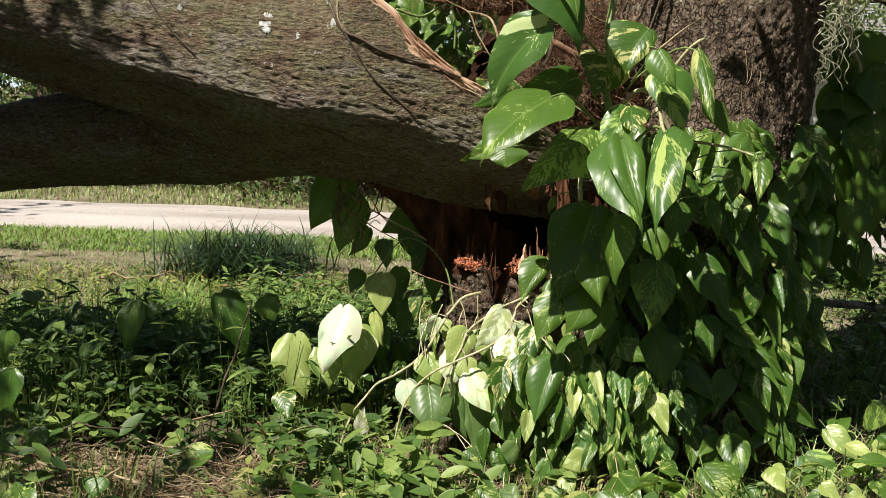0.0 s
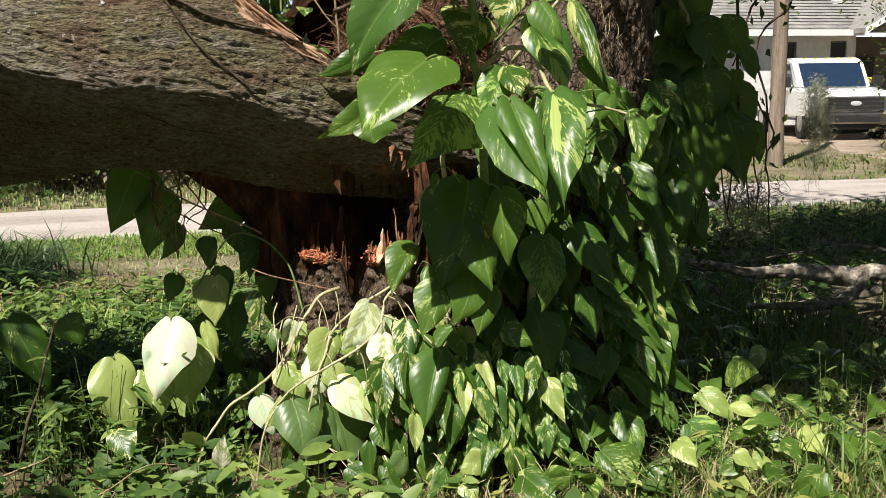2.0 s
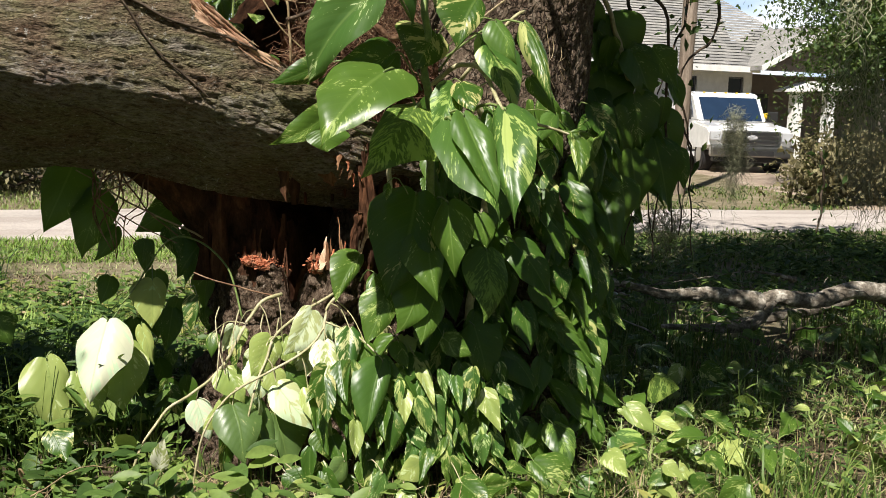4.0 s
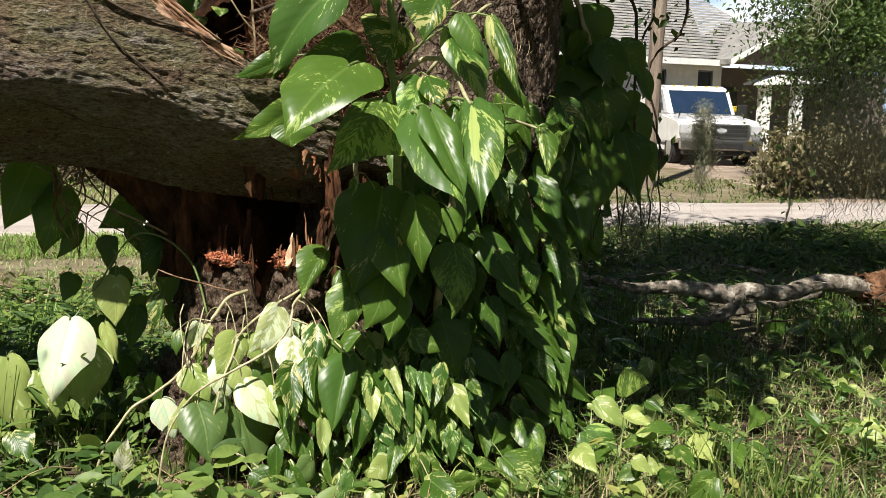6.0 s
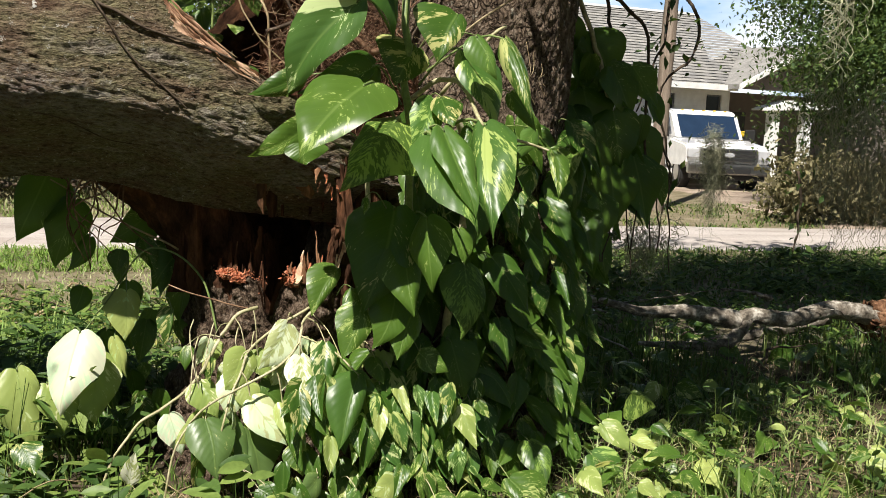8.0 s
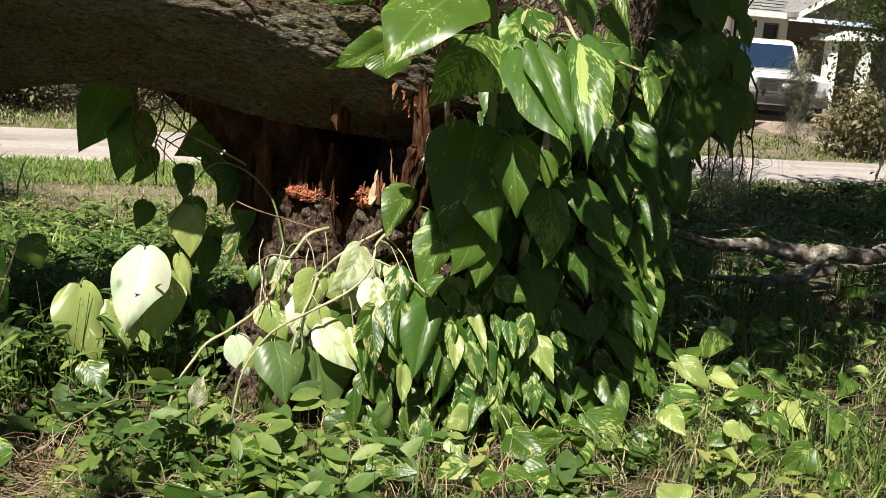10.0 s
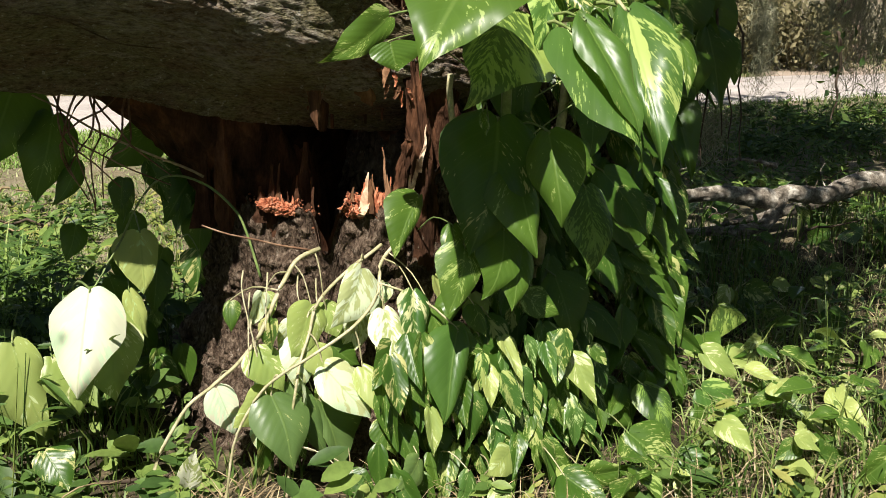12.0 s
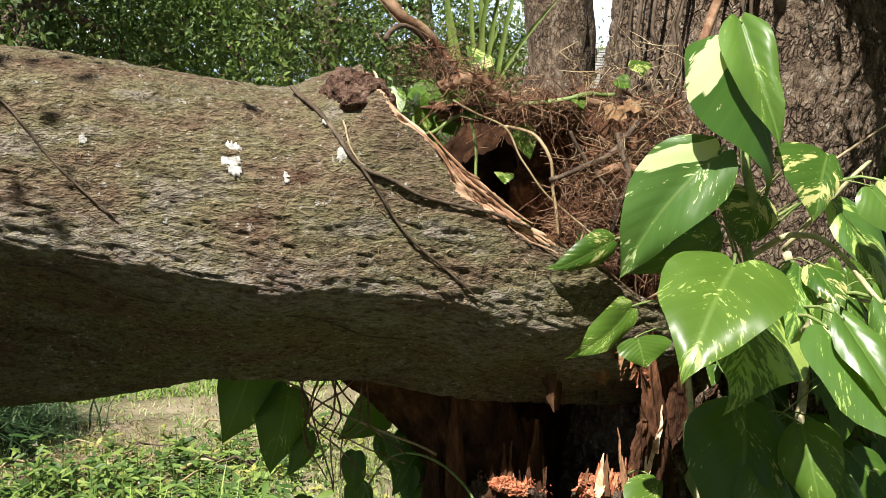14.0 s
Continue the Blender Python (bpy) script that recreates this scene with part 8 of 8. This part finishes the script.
def house():
    base = thing("house", (20.0, 32.0, 0), "white single-storey house with a grey shingled hip roof", "house")
    y = 30.0
    # front wall with a window opening through it
    for lo, hi in (((8, y, 0), (18.35, y + 0.25, 2.72)), ((18.95, y, 0), (20.12, y + 0.25, 2.72)), ((20.7, y, 0), (20.95, y + 0.25, 2.72)), ((20.12, y, 0), (20.7, y + 0.25, 1.75)), ((20.12, y, 2.52), (20.7, y + 0.25, 2.72)),
                   ((18.35, y, 0), (18.95, y + 0.25, 1.4)), ((18.35, y, 2.5), (18.95, y + 0.25, 2.72))):
        box_part("wall", lo, hi, WHITE_WALL, base)
    box_part("wall", (20.95, y + 0.25, 0), (21.2, y + 5, 2.72), WHITE_WALL, base)
    box_part("wall", (20.95, y + 2.2, 0), (30, y + 2.45, 2.72), PORCH, base, "shaded porch wall")
    for x0, x1, z0, z1 in ((20.12, 20.7, 1.75, 2.52), (18.35, 18.95, 1.4, 2.5)):
        w = thing("window", (x0, y, z0), "", "window")
        w.parent = base
        w.matrix_basis = Matrix.Translation(Vector((x0, y, z0)) - Vector(base.location))
        del w["category"]
        for lo, hi in (((x0, y + 0.06, z0), (x0 + 0.05, y + 0.14, z1)), ((x1 - 0.05, y + 0.06, z0), (x1, y + 0.14, z1)), ((x0 + 0.05, y + 0.06, z1 - 0.05), (x1 - 0.05, y + 0.14, z1)), ((x0 + 0.05, y + 0.06, z0), (x1 - 0.05, y + 0.14, z0 + 0.05))):
            box_part("frame", lo, hi, GREY_BIN, w)
        box_part("pane", (x0 + 0.05, y + 0.09, z0 + 0.05), (x1 - 0.05, y + 0.11, z1 - 0.05), DARK_GLASS, w)
    # main roof in courses of shingles
    x0, x1, ye, yr, ze, zr = 7.2, 24.5, y - 0.5, y + 5.2, 2.78, 5.55
    n = 26
    v, f = [], []
    for k in range(n):
        a, b = k / n, (k + 1) / n
        xa, xb = x0 + 2.0 * a, x1 - 1.5 * a
        m = 30
        for j in range(m):
            xl, xr = xa + (xb - xa) * j / m, xa + (xb - xa) * (j + 1) / m
            o = len(v)
            ya, yb, za, zb = ye + (yr - ye) * a - 0.03, ye + (yr - ye) * b, ze + (zr - ze) * a + 0.015, ze + (zr - ze) * b
            v += [(xl, ya, za), (xr, ya, za), (xr, yb, zb), (xl, yb, zb)]
            f.append((o, o + 1, o + 2, o + 3))
    part("shingles", mesh_of("shingles", np.array(v), f, ROOF, smooth=False), base, "grey shingles in courses", kind="stuff")
    slab_part("roof_back", [(x0, 0), (x1, 0), (x1 - 1.5, 1), (x0 + 2, 1)], 0, 0.1, ROOF, base, "", 0).matrix_basis = Matrix.Translation(Vector((0, yr + 0.05, ze)) - Vector(base.location)) @ Matrix.Diagonal((1, 1, zr - ze - 0.05, 1))
    box_part("fascia", (x0, ye - 0.06, 2.66), (20.9, ye, 2.84), WHITE_TRIM, base)
    box_part("ridge_cap", (x0 + 2, yr - 0.15, zr - 0.02), (x1 - 1.5, yr + 0.2, zr + 0.06), WHITE_TRIM, base)
    # porch gable that stands forward on the right
    slab_part("porch_roof", [(20.5, 2.72), (23.2, 4.1), (27.4, 2.72), (27.4, 2.86), (23.2, 4.26), (20.5, 2.86)], y - 1.2, y + 3.0, ROOF, base, "grey shingled porch gable")
    slab_part("barge_board", [(20.45, 2.70), (23.2, 4.08), (27.45, 2.70), (27.45, 2.86), (23.2, 4.28), (20.45, 2.86)], y - 1.26, y - 1.2, WHITE_TRIM, base)
    slab_part("gable", [(21.0, 2.74), (23.2, 3.95), (27.0, 2.74)], y - 0.7, y - 0.6, PORCH, base, "shaded gable")
    slab_part("carport_roof", [(21.75, 2.16), (22.75, 2.46), (24.6, 2.40), (24.6, 2.26), (21.75, 2.10)], y - 1.0, y - 0.2, WHITE_TRIM, base, "white canopy")
    for x in (22.1, 23.4):
        box_part("post", (x, y - 0.8, 0), (x + 0.32, y - 0.5, 2.2), WHITE_TRIM, base)
    box_part("door", (22.5, y + 2.12, 0), (23.3, y + 2.19, 2.05), BLACK, base, "dark doorway")


house()


def wheel(vehicle, x, y, r, w):
    hub = thing("wheel", (x, y, r), "", "wheel")
    del hub["category"]
    hub.parent = vehicle
    hub.matrix_basis = Matrix.Translation(Vector((x, y, r)) - Vector(vehicle.location))
    for name, rr, ww, mat in (("tyre", r, w, TYRE), ("rim", r * 0.62, w + 0.02, CHROME)):
        bm = bmesh.new()
        bmesh.ops.create_cone(bm, cap_ends=True, segments=28, radius1=rr, radius2=rr, depth=ww)
        bmesh.ops.rotate(bm, verts=bm.verts, matrix=Matrix.Rotation(math.pi / 2, 3, "Y"))
        bmesh.ops.translate(bm, verts=bm.verts, vec=(x, y, r))
        bmesh.ops.bevel(bm, geom=[e for e in bm.edges if len(e.link_faces) == 2 and e.calc_face_angle() > 1], offset=0.03, segments=2, affect="EDGES")
        bm_part(name, bm, mat, hub, "", False)


def pickup():
    x, y = 15.3, 22.0
    t = thing("pickup_truck", (x, y + 2.8, 0), "white full-size pickup truck parked nose to the road", "pickup truck")
    w = 1.0
    slab_part("body", [(y + 0.08, 0.62), (y + 0.05, 0.98), (y + 0.25, 1.10), (y + 1.45, 1.20), (y + 3.6, 1.22), (y + 5.7, 1.22), (y + 5.75, 0.6), (y + 4.9, 0.55), (y + 1.5, 0.5), (y + 0.6, 0.52)], x - w, x + w, WHITE_PAINT, t, "white painted body", 0.05, "x")
    slab_part("cab", [(y + 1.45, 1.18), (y + 2.15, 1.86), (y + 2.5, 1.93), (y + 3.7, 1.92), (y + 3.95, 1.2)], x - w * 0.86, x + w * 0.86, WHITE_PAINT, t, "white cab", 0.06, "x")
    slab_part("windscreen", [(y + 1.52, 1.24), (y + 2.10, 1.80), (y + 2.14, 1.80), (y + 1.58, 1.24)], x - w * 0.74, x + w * 0.74, CAR_GLASS, t, "blue-tinted windscreen", 0, "x").location.y -= 0.035
    for s in (-1, 1):
        slab_part("side_window", [(y + 2.0, 1.28), (y + 2.35, 1.78), (y + 3.6, 1.78), (y + 3.7, 1.28)], x + s * w * 0.845, x + s * w * 0.872, CAR_GLASS, t, "", 0, "x")
        box_part("headlight", (x + s * 0.86 - 0.13, y - 0.03, 0.78), (x + s * 0.86 + 0.13, y + 0.12, 0.99), LAMP, t, "clear headlight", 0.02)
        box_part("fog_light", (x + s * 0.72 - 0.1, y - 0.12, 0.42), (x + s * 0.72 + 0.1, y - 0.06, 0.5), LAMP, t, "", 0.015)
        box_part("mirror", (x + s * 1.0 - 0.02 + (0 if s > 0 else -0.22), y + 1.75, 1.22), (x + s * 1.0 + 0.02 + (0.22 if s > 0 else 0), y + 1.85, 1.48), BLACK, t, "", 0.02)
        for yy in (y + 0.95, y + 4.6):
            wheel(t, x + s * 0.84, yy, 0.40, 0.26)
    box_part("grille", (x - 0.70, y - 0.05, 0.70), (x + 0.70, y + 0.1, 1.02), CHROME, t, "chrome barred grille", 0.03)
    for k in range(3):
        box_part("grille_slot", (x - 0.63, y - 0.062, 0.735 + k * 0.095), (x + 0.63, y - 0.045, 0.795 + k * 0.095), BLACK, t)
    bm = bmesh.new()
    bmesh.ops.create_uvsphere(bm, u_segments=20, v_segments=10, radius=1)
    for q in bm.verts:
        q.co = Vector((x + q.co.x * 0.13, y - 0.07 + q.co.y * 0.02, 0.86 + q.co.z * 0.06))
    bm_part("badge", bm, LAMP, t, "plain oval badge", True)
    box_part("bumper", (x - 0.99, y - 0.16, 0.40), (x + 0.99, y + 0.1, 0.66), CHROME, t, "dull chrome bumper", 0.05)
    box_part("air_intake", (x - 0.5, y - 0.175, 0.44), (x + 0.5, y - 0.155, 0.56), BLACK, t)
    box_part("valance", (x - 0.9, y - 0.08, 0.28), (x + 0.9, y + 0.2, 0.41), BLACK, t, "", 0.03)
    box_part("hood_seam", (x - 0.6, y + 0.6, 1.135), (x + 0.6, y + 1.3, 1.165), WHITE_PAINT, t, "raised hood", 0.015)
    for k in range(5):
        box_part("roof_light", (x - 0.59 + k * 0.28, y + 2.2, 1.90), (x - 0.53 + k * 0.28, y + 2.26, 1.935), YELLOW, t, "", 0.01)
    t.location.x += 0.87
    t.rotation_euler = (0, 0, radians(-18))


pickup()


def sedan():
    x, y = 18.0, 25.0
    t = thing("car", (x, y + 2.2, 0), "dark blue saloon car parked beside the pickup", "car")
    slab_part("body", [(y, 0.30), (y, 0.60), (y + 0.15, 0.72), (y + 1.2, 0.88), (y + 4.5, 0.92), (y + 4.6, 0.4), (y + 4.0, 0.28), (y + 0.4, 0.26)], x - 0.9, x + 0.9, BLUE_PAINT, t, "dark blue paint", 0.06, "x")
    slab_part("cabin", [(y + 1.1, 0.86), (y + 1.9, 1.36), (y + 3.2, 1.40), (y + 4.0, 0.9)], x - 0.75, x + 0.75, CAR_GLASS, t, "dark windows", 0.06, "x")
    slab_part("car_roof", [(y + 1.85, 1.36), (y + 2.0, 1.43), (y + 3.2, 1.44), (y + 3.4, 1.36)], x - 0.72, x + 0.72, BLUE_PAINT, t, "", 0.03, "x")
    for s in (-1, 1):
        box_part("headlight", (x + s * 0.66 - 0.16, y - 0.03, 0.56), (x + s * 0.66 + 0.16, y + 0.1, 0.68), LAMP, t, "", 0.02)
        for yy in (y + 0.8, y + 3.6):
            wheel(t, x + s * 0.76, yy, 0.31, 0.2)
    box_part("grille", (x - 0.4, y - 0.02, 0.42), (x + 0.4, y + 0.08, 0.6), BLACK, t, "", 0.02)


sedan()


def litter_bin():
    t = thing("wheeled_bin", (19.9, 28.0, 0), "grey wheeled bin with a bright yellow lid", "bin")
    bm = bmesh.new()
    box(bm, (19.55, 27.7, 0.05), (20.25, 28.4, 1.25), 0.04)
    for q in bm.verts:
        if q.co.z < 0.6:
            q.co.x, q.co.y = 19.9 + (q.co.x - 19.9) * 0.82, 28.05 + (q.co.y - 28.05) * 0.82
    bm_part("bin_body", bm, GREY_BIN, t)
    box_part("lid", (19.5, 27.64, 1.26), (20.3, 28.45, 1.42), YELLOW, t, "yellow plastic lid", 0.04)


litter_bin()


def pole():
    t = thing("utility_pole", (10.0, 17.0, 0), "weathered brown wooden utility pole", "utility pole")
    part("shaft", trunk_mesh("shaft", [(9.98, 17, -0.1), (9.99, 17, 1.5), (10.03, 17, 4), (10.1, 17, 9)], [0.135, 0.13, 0.12, 0.10], POLE_WOOD, 0.006, (0.5, 0.03), 36, 0.12, 5, 0.01), t)


pole()
